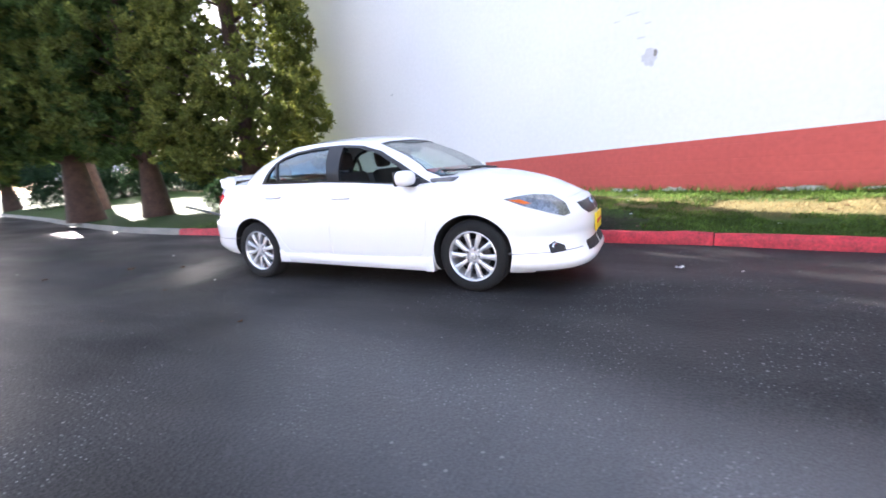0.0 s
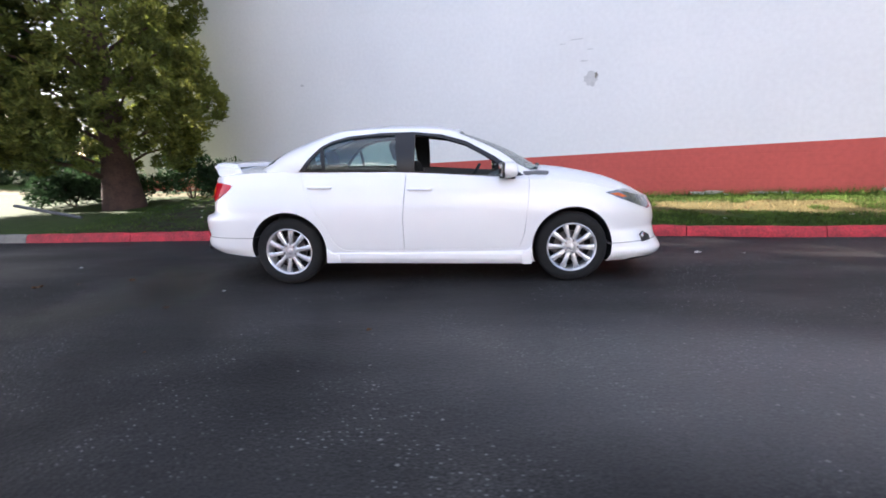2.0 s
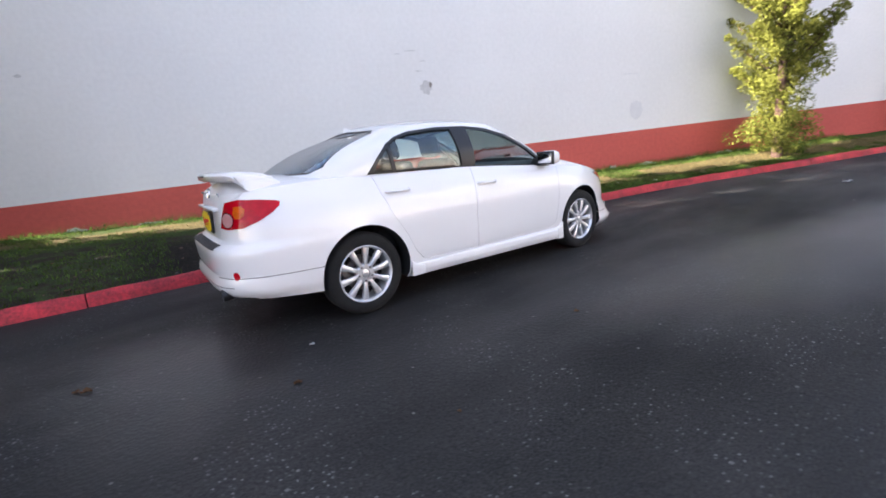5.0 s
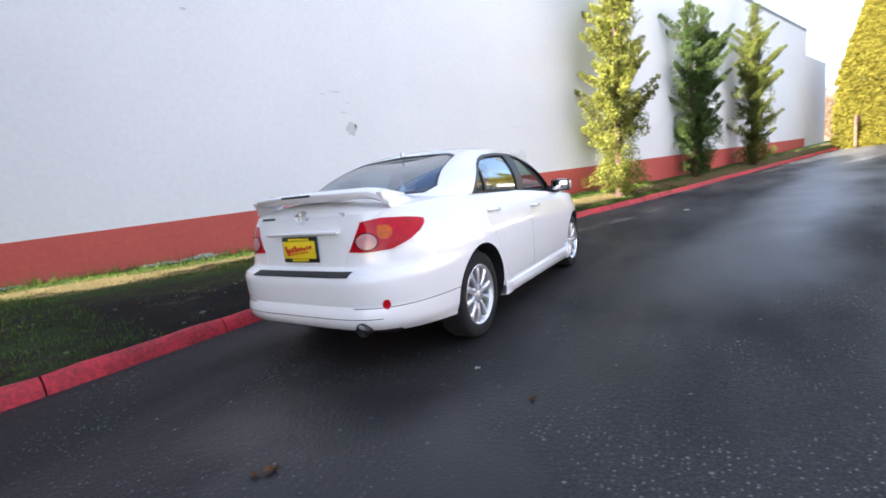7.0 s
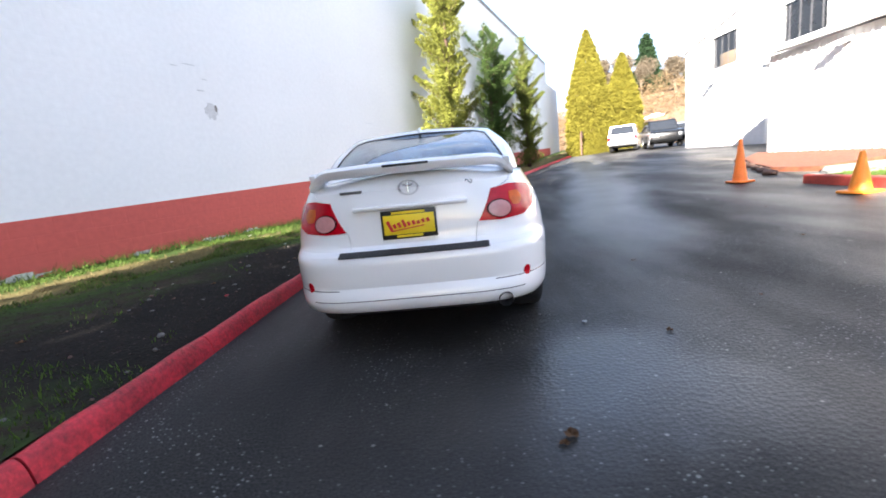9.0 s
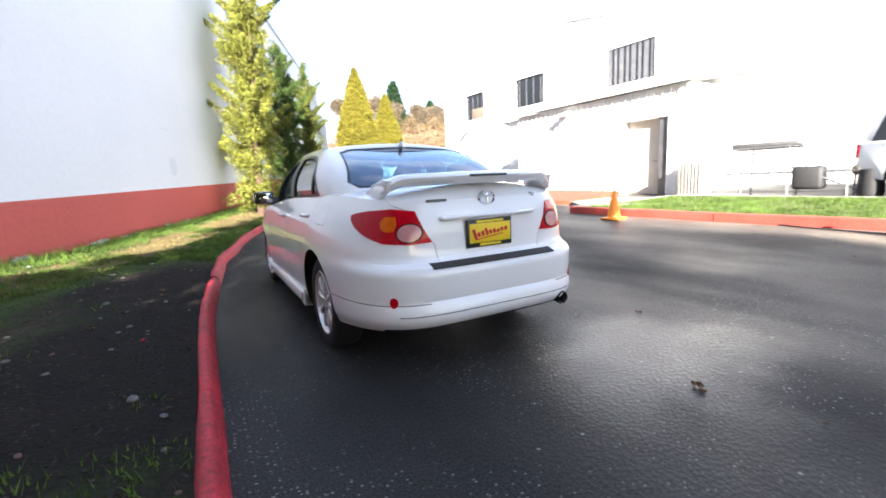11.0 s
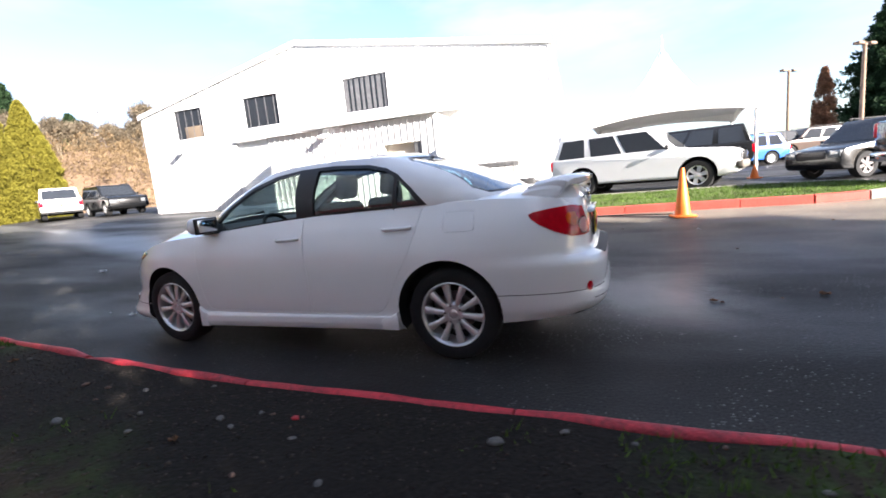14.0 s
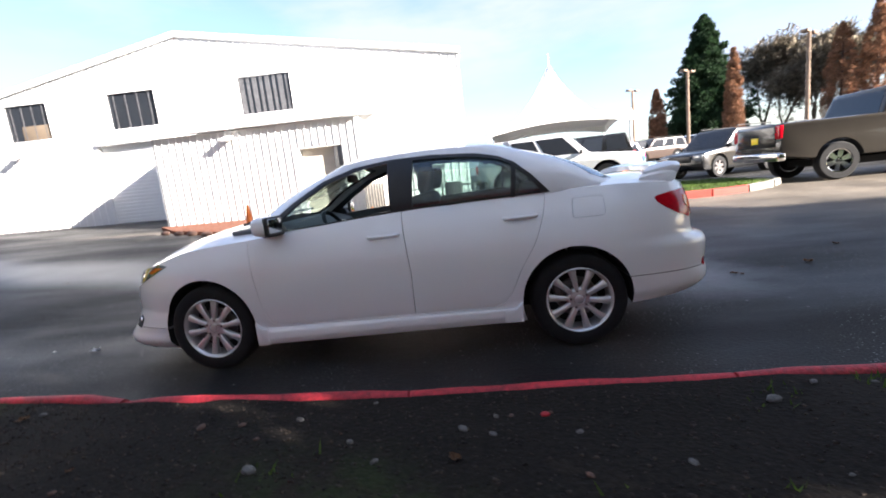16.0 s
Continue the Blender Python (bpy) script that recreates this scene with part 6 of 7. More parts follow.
part("roof", prism([(-0.02, 4.02), (A_D + 0.16, 3.50), (A_D + 0.16, 3.60), (-0.02, 4.14)], (0, 0, 0), AY, AZ, AX, AXI0 - 0.12, AXI1 + 0.1), TRIM_WHITE, annex)
part("gutter", box(((AXI0 + AXI1) / 2, A_D + 0.21, 3.54), (AXI1 - AXI0 + 0.22, 0.10, 0.12), 0.02), TRIM_WHITE, annex)
rib_me = as_mesh(box((0, 0, 0), (0.05, 0.034, 1.0), 0.010))
rib_me.materials.append(METAL_WHITE)
x = AXI0 + 0.10
while x < AXI1:
    hi = 3.44
    lo = 2.70 if d0 - 0.05 < x < d1 + 0.05 else 0.2
    r = part("siding_rib", rib_me, None, annex)
    r.matrix_basis = Matrix.Translation((x, A_D + 0.012, (lo + hi) / 2)) @ Matrix.Diagonal((1, 1, hi - lo, 1))
    x += 0.235
door = part("door", box(((d0 + d1) / 2 + 0.14, A_D - 0.30, 1.3), (d1 - d0 - 0.28, 0.05, 2.7), 0.01), DOOR_TAN, annex, "tan metal door")
part("handle", tube([(d0 + 0.42, A_D - 0.25, 1.42), (d0 + 0.42, A_D - 0.22, 1.42), (d0 + 0.53, A_D - 0.22, 1.42)], 0.012, 8), GREY_METAL, door)
part("reveal", box((d0 + 0.14, A_D - 0.18, 1.35), (0.26, 0.24, 2.6)), GREY_METAL, annex)

# things by the lean-to
ac = thing("condenser_unit", "tan slatted air conditioner box by the wall", "air conditioner")
ac.matrix_world = Matrix.Translation((2.62, -10.0, ground_z(2.6, -10))) @ Matrix.Rotation(B_H, 4, "Z")
part("body", box((0, 0, 0.48), (0.62, 0.55, 0.92), 0.02), DOOR_TAN, ac)
for k in range(7):
    part("slat", box((-0.26 + k * 0.087, 0.285, 0.50), (0.035, 0.02, 0.80), 0.004), GREY_METAL, ac)
rack = thing("metal_rack", "rusty grey welded metal frames stacked by the wall", "rack", (0.55, -10.3, ground_z(0.5, -10.3)), 8)
bm = None
for x in (-1.0, 0.0, 0.9):
    for y in (-0.35, 0.35):
        bm = tube([(x, y, 0), (x, y, 1.15 if x > -0.5 else 0.6)], 0.025, 6, bm)
for z in (0.55, 1.12):
    for y in (-0.35, 0.35):
        bm = tube([(-1.1 if z < 1 else -0.1, y, z), (1.25, y, z)], 0.028, 6, bm)
bm = tube([(-1.2, 0.35, 0.15), (0.9, 0.35, 1.1)], 0.022, 6, bm)
bm = box((0.5, 0, 1.2), (1.3, 0.6, 0.10), 0.02, None, bm)
part("frame", bm, GREY_METAL, rack)
part("motor", box((-0.35, 0.2, 0.42), (0.55, 0.45, 0.50), 0.08), BLACK_PLASTIC, rack, "black motor block")
part("tank", turned((-1.35, 0.3, 0.0), (0, 0, 1), [(0, 0.02), (0.20, 0.02), (0.22, 0.12), (0.20, 0.55), (0.05, 0.62), (0, 0.62)], 16), BLACK_PLASTIC, rack)

mulch = [(9.9, -9.72), (8.6, -8.5), (7.4, -7.9), (5.7, -7.3), (4.7, -7.6), (4.9, -9.0), (5.2, -10.35)]
bm = bmesh.new()
vs_ = [bm.verts.new((x, y, ground_z(x, y) + 0.10)) for x, y in mulch]
lo_ = [bm.verts.new((x, y, ground_z(x, y) - 0.05)) for x, y in mulch]
bm.faces.new(vs_)
for k in range(len(mulch)):
    k2 = (k + 1) % len(mulch)
    bm.faces.new((lo_[k], lo_[k2], vs_[k2], vs_[k]))
bmesh.ops.recalc_face_normals(bm, faces=bm.faces)
tagged(part("mulch_bed", bm, MULCH, None), "bed of reddish bark mulch before the lean-to", "planting bed", kind="structure")
for i in range(7):
    q = i / 6
    x, y = 8.8 + (5.2 - 8.8) * q, -8.45 + (-6.95 + 8.45) * q
    bm = bmesh.new()
    bmesh.ops.create_icosphere(bm, subdivisions=2, radius=1.0)
    for v in bm.verts:
        v.co *= 1 + 0.18 * noise.noise(v.co * 1.7 + Vector((i * 5, 0, 0)))
        v.co = Vector((v.co.x * 0.20, v.co.y * 0.09, v.co.z * 0.075))
    ob = tagged(part("edging_stone", soften(bm, 40), STONE_BROWN, None), "brown rounded edging stone at the mulch bed", "stone", "edging stones")
    ob.matrix_world = pose(x, y, ground_z(x, y) + 0.045, 0, 0, 155 + i * 6)
slab = [(4.6, -7.6), (3.55, -6.72), (2.2, -7.2), (2.6, -10.6), (5.1, -10.3), (4.85, -9.0)]
bm = prism(slab, (0, 0, 0), AX, AY, AZ, 0.1, ground_z(3.5, -8.5) + 0.07)
tagged(part("door_pad", bm, CONCRETE, None), "pale concrete pad before the door", "pavement", kind="structure")

# ---- grass island with kerb ----
ISL = [(3.45, -6.47), (2.0, -6.42), (0, -6.36), (-2.5, -6.40), (-4.5, -6.36), (-5.6, -6.33), (-6.4, -6.48), (-7.1, -6.82), (-7.5, -7.25), (-7.45, -7.8), (-6.9, -8.35), (-5.5, -8.75), (-2.0, -8.95), (1.5, -9.1), (2.6, -9.0), (2.75, -7.8), (3.2, -6.9)]
bm = bmesh.new()
ring = [bm.verts.new((x, y, ground_z(x, y) + 0.125)) for x, y in ISL]
bm.faces.new(ring)
bmesh.ops.triangulate(bm, faces=bm.faces)
bmesh.ops.subdivide_edges(bm, edges=bm.edges, cuts=5, use_grid_fill=True)
for v in bm.verts:
    v.co.z = ground_z(v.co.x, v.co.y) + 0.125 + 0.02 * noise.noise((v.co.x * 1.5, v.co.y * 1.5, 0))
ISLE = material("island_grass", (0.085, 0.125, 0.022), 0.95, var=0.4, scale=1.5, fine=25, bump=0.8, bump_scale=40, dark=(0.065, 0.06, 0.02))
tagged(part("island_lawn", soften(bm), ISLE, None), "bright sunlit grass island between the lots", "lawn", kind="structure")
irng = np.random.default_rng(15)
bx, by = irng.uniform(-7.2, 3.2, 26000), irng.uniform(-9.0, -6.5, 26000)
inside = np.zeros(len(bx), bool)
for (xa, ya), (xb, yb) in zip(ISL, ISL[1:] + ISL[:1]):
    inside ^= ((ya > by) != (yb > by)) & (bx < (xb - xa) * (by - ya) / ((yb - ya) or 1e-9) + xa)
bx, by = bx[inside], by[inside]
root = np.array([(x, y, ground_z(x, y) + 0.12) for x, y in zip(bx, by)])
ba, bh = irng.uniform(0, 6.28, len(bx)), irng.uniform(0.025, 0.07, len(bx))
bw = np.stack([np.cos(ba), np.sin(ba), ba * 0], 1) * 0.007
tip = root + np.stack([irng.normal(size=len(bx)) * bh * 0.5, irng.normal(size=len(bx)) * bh * 0.5, bh], 1)
tagged(new("island_grass", from_arrays("island_grass", np.stack([root - bw, root + bw, tip], 1).reshape(-1, 3), np.arange(len(bx) * 3).reshape(-1, 3), GRASS)), "short bright grass blades on the island", "grass", kind="stuff")
isle_kerb = tagged(thing("kerb_island", "red painted kerb of the grass island, toned for the sun", "kerb"), kind="structure")


def ring_kerb(a, b, mat, seed):
    """One kerb stone of the island between two plan points."""
    rnd = random.Random(seed)
    a, b = Vector((*a, 0)), Vector((*b, 0))
    d = (b - a).normalized()
    nn = Vector((-d.y, d.x, 0))
    prof = [(-0.01, -0.06), (0.0, 0.10), (0.012, 0.135), (0.04, 0.15), (0.12, 0.15), (0.145, 0.135), (0.15, -0.04)]
    verts = []
    for i in range(5):
        p = a.lerp(b, 0.004 + 0.992 * i / 4)
        verts += [(p.x - nn.x * (0.02 - u) * -1, p.y - nn.y * (0.02 - u) * -1, ground_z(p.x, p.y) + h + rnd.uniform(-0.004, 0.004)) for u, h in prof]
    m = len(prof)
    faces = [(i * m + k, i * m + k + 1, (i + 1) * m + k + 1, (i + 1) * m + k) for i in range(4) for k in range(m - 1)]
    faces += [tuple(range(m)), tuple(range(4 * m, 5 * m))]
    bm = bmesh.new()
    bm.from_mesh(mesh_of("k", verts, faces))
    bmesh.ops.recalc_face_normals(bm, faces=bm.faces)
    part("kerb_stone", soften(bm, 50), mat, isle_kerb)


for i in range(len(ISL)):
    a, b = ISL[i], ISL[(i + 1) % len(ISL)]
    ring_kerb(a, b, KERB_RED_SUN if i < 6 else CONCRETE, i)

# ---- traffic cones ----


def traffic_cone(x, y, mat, label, h=0.88):
    ob = thing("traffic_cone", label, "traffic cone", (x, y, ground_z(x, y)), 12, "traffic cones")
    part("base", box((0, 0, 0.022), (0.37, 0.37, 0.044), 0.015), mat, ob)
    part("body", turned((0, 0, 0), (0, 0, 1), [(0.14, 0.03), (0.132, 0.06), (0.032, h - 0.02), (0.026, h), (0.018, h), (0.018, h - 0.05), (0, h - 0.05)], 28), mat, ob)
    return ob


traffic_cone(-3.45, -5.50, CONE_ORANGE, "bright orange traffic cone beside the grass island")
traffic_cone(4.75, -6.05, CONE_ORANGE, "bright orange traffic cone on the asphalt")
traffic_cone(1.75, -5.85, CONE_YELLOW, "short yellowish-orange traffic cone on the asphalt", 0.58)
hose = thing("cable", "thin black cable lying on the asphalt", "cable")
part("cord", tube([(x, -6.27 + 0.04 * math.sin(x * 3) + (-(x) - 0.9) * 0.27, ground_z(x, -6.0) + 0.025) for x in np.linspace(-0.9, -3.3, 14)], 0.013, 6), BLACK_PLASTIC, hose)

# ---- parked vehicles ----
SUV_WHITE = material("white_suv_paint", (0.78, 0.78, 0.77), 0.3, coat=0.8, var=0.02, scale=3, fine=100)
TRUCK_GREY = material("bronze_grey_paint", (0.042, 0.037, 0.031), 0.15, 0.0, coat=0.5, var=0.05, scale=4, fine=200)
DARK_PAINT = material("black_paint", (0.008, 0.0085, 0.0095), 0.22, coat=0.25, var=0.1, scale=4, fine=100)
BROWN_PAINT = material("brown_paint", (0.055, 0.032, 0.022), 0.3, 0.1, coat=1.0, var=0.1, scale=4, fine=100)
BLUE_PAINT = material("blue_paint", (0.02, 0.12, 0.42), 0.3, coat=1.0, var=0.1, scale=4, fine=100)
SILVER_PAINT = material("silver_paint", (0.42, 0.43, 0.44), 0.3, 0.6, coat=1.0, var=0.05, scale=4, fine=100)
TWO_TONE = material("tan_lower_trim", (0.13, 0.115, 0.095), 0.6, var=0.15, scale=6, fine=60)


def simple_wheel(r, wide, mat_rim):
    w = new("wheel")
    part("tyre", turned((0, 0, 0), (0, 1, 0), [(r * 0.62, -wide / 2), (r * 0.93, -wide / 2), (r, -wide * 0.35), (r, wide * 0.35), (r * 0.93, wide / 2), (r * 0.64, wide / 2), (r * 0.60, wide * 0.4), (r * 0.60, -wide * 0.4)], 36, close=True, smooth=50), RUBBER, w)
    rim = turned((0, 0, 0), (0, 1, 0), [(r * 0.63, wide * 0.46), (r * 0.58, wide * 0.44), (r * 0.55, wide * 0.1), (r * 0.55, -wide * 0.4), (r * 0.62, -wide * 0.4)], 32, close=True)
    for k in range(6):
        a = 2 * math.pi * k / 6
        u, v = Vector((math.cos(a), 0, math.sin(a))), Vector((-math.sin(a), 0, math.cos(a)))
        bm2 = bmesh.new()
        pts = [(0.10, -0.10), (0.57, -0.14), (0.57, 0.14), (0.10, 0.10)]
        lo = [bm2.verts.new((u * a_ + v * b_) * r + AY * wide * 0.22) for a_, b_ in pts]
        hi = [bm2.verts.new((u * a_ + v * b_) * r + AY * wide * 0.42) for a_, b_ in pts]
        bm2.faces.new(lo[::-1])
        bm2.faces.new(hi)
        for j in range(4):
            bm2.faces.new((lo[j], lo[(j + 1) % 4], hi[(j + 1) % 4], hi[j]))
        bmesh.ops.recalc_face_normals(bm2, faces=bm2.faces)
        rim = merge(rim, bm2)
    rim = turned((0, 0, 0), (0, 1, 0), [(0, wide * 0.48), (r * 0.15, wide * 0.46), (r * 0.17, wide * 0.2), (0, wide * 0.2)], 20, rim)
    part("rim", rim, mat_rim, w, "silver rim")
    part("hub_back", turned((0, 0, 0), (0, 1, 0), [(0, 0.0), (r * 0.55, 0.0), (r * 0.55, -0.05), (0, -0.05)], 20), LINER, w)
    return w


def vehicle(name, label, at, rz, paint, width, body, cabin, wheels, r, lower=None, bed=None, category="car", tail=None, head=None, wheel_mat=ALLOY, rack=False, group=""):
    """A parked vehicle, nose towards +x. body: side outline; cabin: (rear_low, front_low, z_low, rear_top, front_top, z_top) with window posts."""
    ob = thing(name, label, category, at, rz, group)
    hw = width / 2
    bm = prism(body, (0, 0, 0), AX, AZ, AY, -hw, hw, bevel=0.05)
    me = as_mesh(bm)
    for x in wheels:
        for s in (1, -1):
            me = solve(me, as_mesh(turned((x, s * (hw - 0.30), r + 0.02), (0, s, 0), [(0, 0), (r * 1.16, 0), (r * 1.16, 0.6), (0, 0.6)], 32)), "DIFFERENCE")
    if bed:
        x0, x1, zf, zt = bed
        me = solve(me, as_mesh(box(((x0 + x1) / 2, 0, (zf + zt) / 2 + 0.3), (x1 - x0, width - 0.16, zt - zf + 0.6))), "DIFFERENCE")

    def arch(c, n):
        for x in wheels:
            if abs(math.hypot(c.x - x, c.z - r - 0.02) - r * 1.16) < 0.012 and abs(n.y) < 0.4 or (math.hypot(c.x - x, c.z - r) < r * 1.1 and abs(c.y) < hw - 0.2):
                return 1
        return 0

    part("body", finish(me, [paint, LINER], 30, arch), None, ob)
    xr, xf, z0, xrt, xft, z1, posts = cabin
    inn = 0.14
    bm = bmesh.new()
    lowv = [bm.verts.new(p) for p in ((xr, -hw + 0.04, z0), (xf, -hw + 0.04, z0), (xf, hw - 0.04, z0), (xr, hw - 0.04, z0))]
    topv = [bm.verts.new(p) for p in ((xrt, -hw + inn, z1), (xft, -hw + inn, z1), (xft, hw - inn, z1), (xrt, hw - inn, z1))]
    bm.faces.new(lowv[::-1])
    bm.faces.new(topv)
    for k in range(4):
        bm.faces.new((lowv[k], lowv[(k + 1) % 4], topv[(k + 1) % 4], topv[k]))
    bmesh.ops.recalc_face_normals(bm, faces=bm.faces)
    bmesh.ops.bevel(bm, geom=bm.edges[:], offset=0.045, segments=3, affect="EDGES", profile=0.5)
    part("cabin", soften(bm, 40), paint, ob)

    def on_side(x_low, x_top, f, s):
        """A place on the cabin's side at the fraction f of its height."""
        y = hw - 0.04 + (inn - 0.04) * -f
        return Vector((x_low + (x_top - x_low) * f, s * (y + 0.006), z0 + (z1 - z0) * f))

    for s in (1, -1):
        for a, b in posts:
            la, lb = xr + (xf - xr) * a, xr + (xf - xr) * b
            ta, tb = xrt + (xft - xrt) * a, xrt + (xft - xrt) * b
            q = [on_side(la, ta, 0.06, s), on_side(lb, tb, 0.06, s), on_side(lb, tb, 0.86, s), on_side(la, ta, 0.86, s)]
            bm = bmesh.new()
            o = [bm.verts.new(p) for p in q]
            i_ = [bm.verts.new(p - AY * s * 0.02) for p in q]
            bm.faces.new(o)
            bm.faces.new(i_[::-1])
            for k in range(4):
                bm.faces.new((o[k], o[(k + 1) % 4], i_[(k + 1) % 4], i_[k]))
            bmesh.ops.recalc_face_normals(bm, faces=bm.faces)
            part("side_window", bm, DARK_GLASS, ob, "dark tinted side window")
        mx = xr + (xf - xr) * 0.93
        part("wing_mirror", box((mx, s * (hw + 0.02), z0 + 0.07), (0.07, 0.12, 0.11), 0.02), BLACK_PLASTIC, ob, "black wing mirror")
    for nm, xl, xt, d in (("windscreen", xf, xft, 1), ("rear_window", xr, xrt, -1)):
        q = []
        for f, side in ((0.08, -1), (0.08, 1), (0.86, 1), (0.86, -1)):
            y = (hw - 0.15 - (inn - 0.04) * f)
            q.append(Vector((xl + (xt - xl) * f + d * 0.006, side * y, z0 + (z1 - z0) * f)))
        bm = bmesh.new()
        o = [bm.verts.new(p) for p in q]
        i_ = [bm.verts.new(p - AX * d * 0.02) for p in q]
        bm.faces.new(o)
        bm.faces.new(i_[::-1])
        for k in range(4):
            bm.faces.new((o[k], o[(k + 1) % 4], i_[(k + 1) % 4], i_[k]))
        bmesh.ops.recalc_face_normals(bm, faces=bm.faces)
        part(nm, bm, DARK_GLASS, ob, "dark tinted glass")
    w0 = simple_wheel(r, 0.24, wheel_mat)
    k = 0
    for x in wheels:
        for s in (1, -1):
            w = w0 if k == 0 else copy_thing(w0, Matrix())
            w.parent = ob
            w.matrix_basis = pose(x, s * (hw - 0.13), r, 0, 0, 0 if s > 0 else 180) @ Matrix.Rotation(0.4 + k, 4, "Y")
            k += 1
    xs_ = [p[0] for p in body]
    zmid = min(z0, max(p[1] for p in body))
    x_nose, x_tail = max(xs_), min(xs_)
    for s in (1, -1):
        th = tail or (zmid - 0.35, zmid - 0.08)
        part("tail_lamp", box((x_tail + 0.035, s * (hw - 0.09), sum(th) / 2), (0.10, 0.17, th[1] - th[0]), 0.02), LENS_RED, ob, "red tail lamp")
        hh = head or (0.62, 0.82)
        part("headlamp", box((x_nose - 0.06, s * (hw - 0.20), sum(hh) / 2), (0.14, 0.36, hh[1] - hh[0]), 0.03), LENS_HEAD, ob, "clear headlamp")
    if lower:
        for xx in (x_nose - 0.04, x_tail + 0.04):
            part("bumper", box((xx, 0, lower[0]), (0.20, width + 0.02, 0.20), 0.05), lower[1], ob)
    part("plate", box((x_tail - 0.012, 0, zmid - 0.28), (0.02, 0.30, 0.15), 0.004), SIGN_YELLOW if not rack else BLACK_TRIM, ob)
    part("grille", box((x_nose + 0.004, 0, (head[0] + head[1]) / 2 if head else 0.70), (0.03, width * 0.5, 0.22), 0.01), BLACK_TRIM, ob, "black grille")
    if rack:
        bm = None
        for y in (-hw + 0.2, hw - 0.2):
            bm = tube([(xrt + 0.1, y, z1 + 0.07), (xft - 0.1, y, z1 + 0.07)], 0.02, 6, bm)
            for x in (xrt + 0.15, xft - 0.15):
                bm = tube([(x, y, z1 - 0.02), (x, y, z1 + 0.07)], 0.018, 6, bm)
        part("roof_rack", bm, BLACK_PLASTIC, ob)
    bm = box(((wheels[0] + wheels[1]) / 2, 0, r * 0.9), (abs(wheels[1] - wheels[0]) + 0.2, width - 0.6, 0.15))
    part("underbody", bm, LINER, ob)
    return ob


SUV_BODY = [(-2.30, 0.45), (-2.36, 0.62), (-2.33, 1.02), (-2.30, 1.10), (1.05, 1.08), (1.25, 1.06), (2.20, 0.97), (2.33, 0.85), (2.36, 0.52), (2.28, 0.38), (1.9, 0.32), (-1.9, 0.34)]
SUV_CABIN = (-2.32, 1.02, 1.06, -2.08, 0.36, 1.69, [(0.05, 0.29), (0.345, 0.60), (0.635, 0.93)])
LOW_BODY = [(-2.15, 0.40), (-2.22, 0.60), (-2.20, 0.98), (-2.14, 1.02), (0.95, 1.00), (1.15, 0.98), (2.02, 0.86), (2.14, 0.72), (2.15, 0.42), (2.05, 0.30), (1.7, 0.26), (-1.7, 0.28)]
LOW_CABIN = (-2.1, 1.05, 0.98, -1.75, 0.30, 1.62, [(0.07, 0.28), (0.33, 0.60), (0.64, 0.92)])


def g(x, y):
    return (x, y, ground_z(x, y))


vehicle("suv", "white older sport utility vehicle parked beyond the grass", g(-3.09, -10.27), 163, SUV_WHITE, 1.78, SUV_BODY, SUV_CABIN, (-1.42, 1.45), 0.375, lower=(0.56, TWO_TONE), head=(0.68, 0.86), tail=(0.78, 1.06))
T_BODY = [(-2.92, 0.62), (-2.95, 0.80), (-2.92, 1.32), (-2.88, 1.36), (1.35, 1.34), (1.55, 1.32), (2.72, 1.22), (2.85, 1.10), (2.88, 0.62), (2.78, 0.48), (2.3, 0.45), (-2.3, 0.52)]
T_CABIN = (-0.95, 1.60, 1.30, -0.72, 0.75, 1.92, [(0.10, 0.46), (0.52, 0.92)])
vehicle("pickup_truck", "bronze-grey crew cab pickup truck with chrome wheels", g(-10.40, -7.75), 177, TRUCK_GREY, 1.98, T_BODY, T_CABIN, (-1.75, 1.80), 0.415, lower=(0.62, CHROME), bed=(-2.82, -1.02, 0.85, 1.36), category="truck", tail=(1.02, 1.32), head=(0.9, 1.15), wheel_mat=CHROME)
truck = [o for o in scene.collection.all_objects if o.name == "pickup_truck"][0]
part("tailgate", box((-2.945, 0, 1.08), (0.05, 1.62, 0.46), 0.02), DARK_PAINT, truck, "glossy black tailgate")
vehicle("jeep", "black compact off-road vehicle with a roof rack", g(-9.56, -13.5), 27, DARK_PAINT, 1.75, LOW_BODY, LOW_CABIN, (-1.3, 1.32), 0.36, rack=True, wheel_mat=ALLOY_DARK)
vehicle("jeep", "dark compact off-road vehicle parked in the lot", g(-13.6, -14.6), 27, DARK_PAINT, 1.75, LOW_BODY, LOW_CABIN, (-1.3, 1.32), 0.36, rack=True)
vehicle("suv", "dark grey sport utility vehicle parked behind the white one", g(-4.4, -15.1), 352, DARK_PAINT, 1.8, SUV_BODY, SUV_CABIN, (-1.42, 1.45), 0.37)
vehicle("suv", "brown sport utility vehicle parked far across the lot", g(-13.0, -29.5), 20, BROWN_PAINT, 1.8, SUV_BODY, SUV_CABIN, (-1.42, 1.45), 0.38, rack=True)
vehicle("suv", "black sport utility vehicle parked far across the lot", g(-10.2, -28.4), 30, DARK_PAINT, 1.8, SUV_BODY, SUV_CABIN, (-1.42, 1.45), 0.38)
vehicle("hatchback", "bright blue car parked far across the lot", g(-8.7, -25.5), 15, BLUE_PAINT, 1.7, LOW_BODY, LOW_CABIN, (-1.3, 1.32), 0.33)
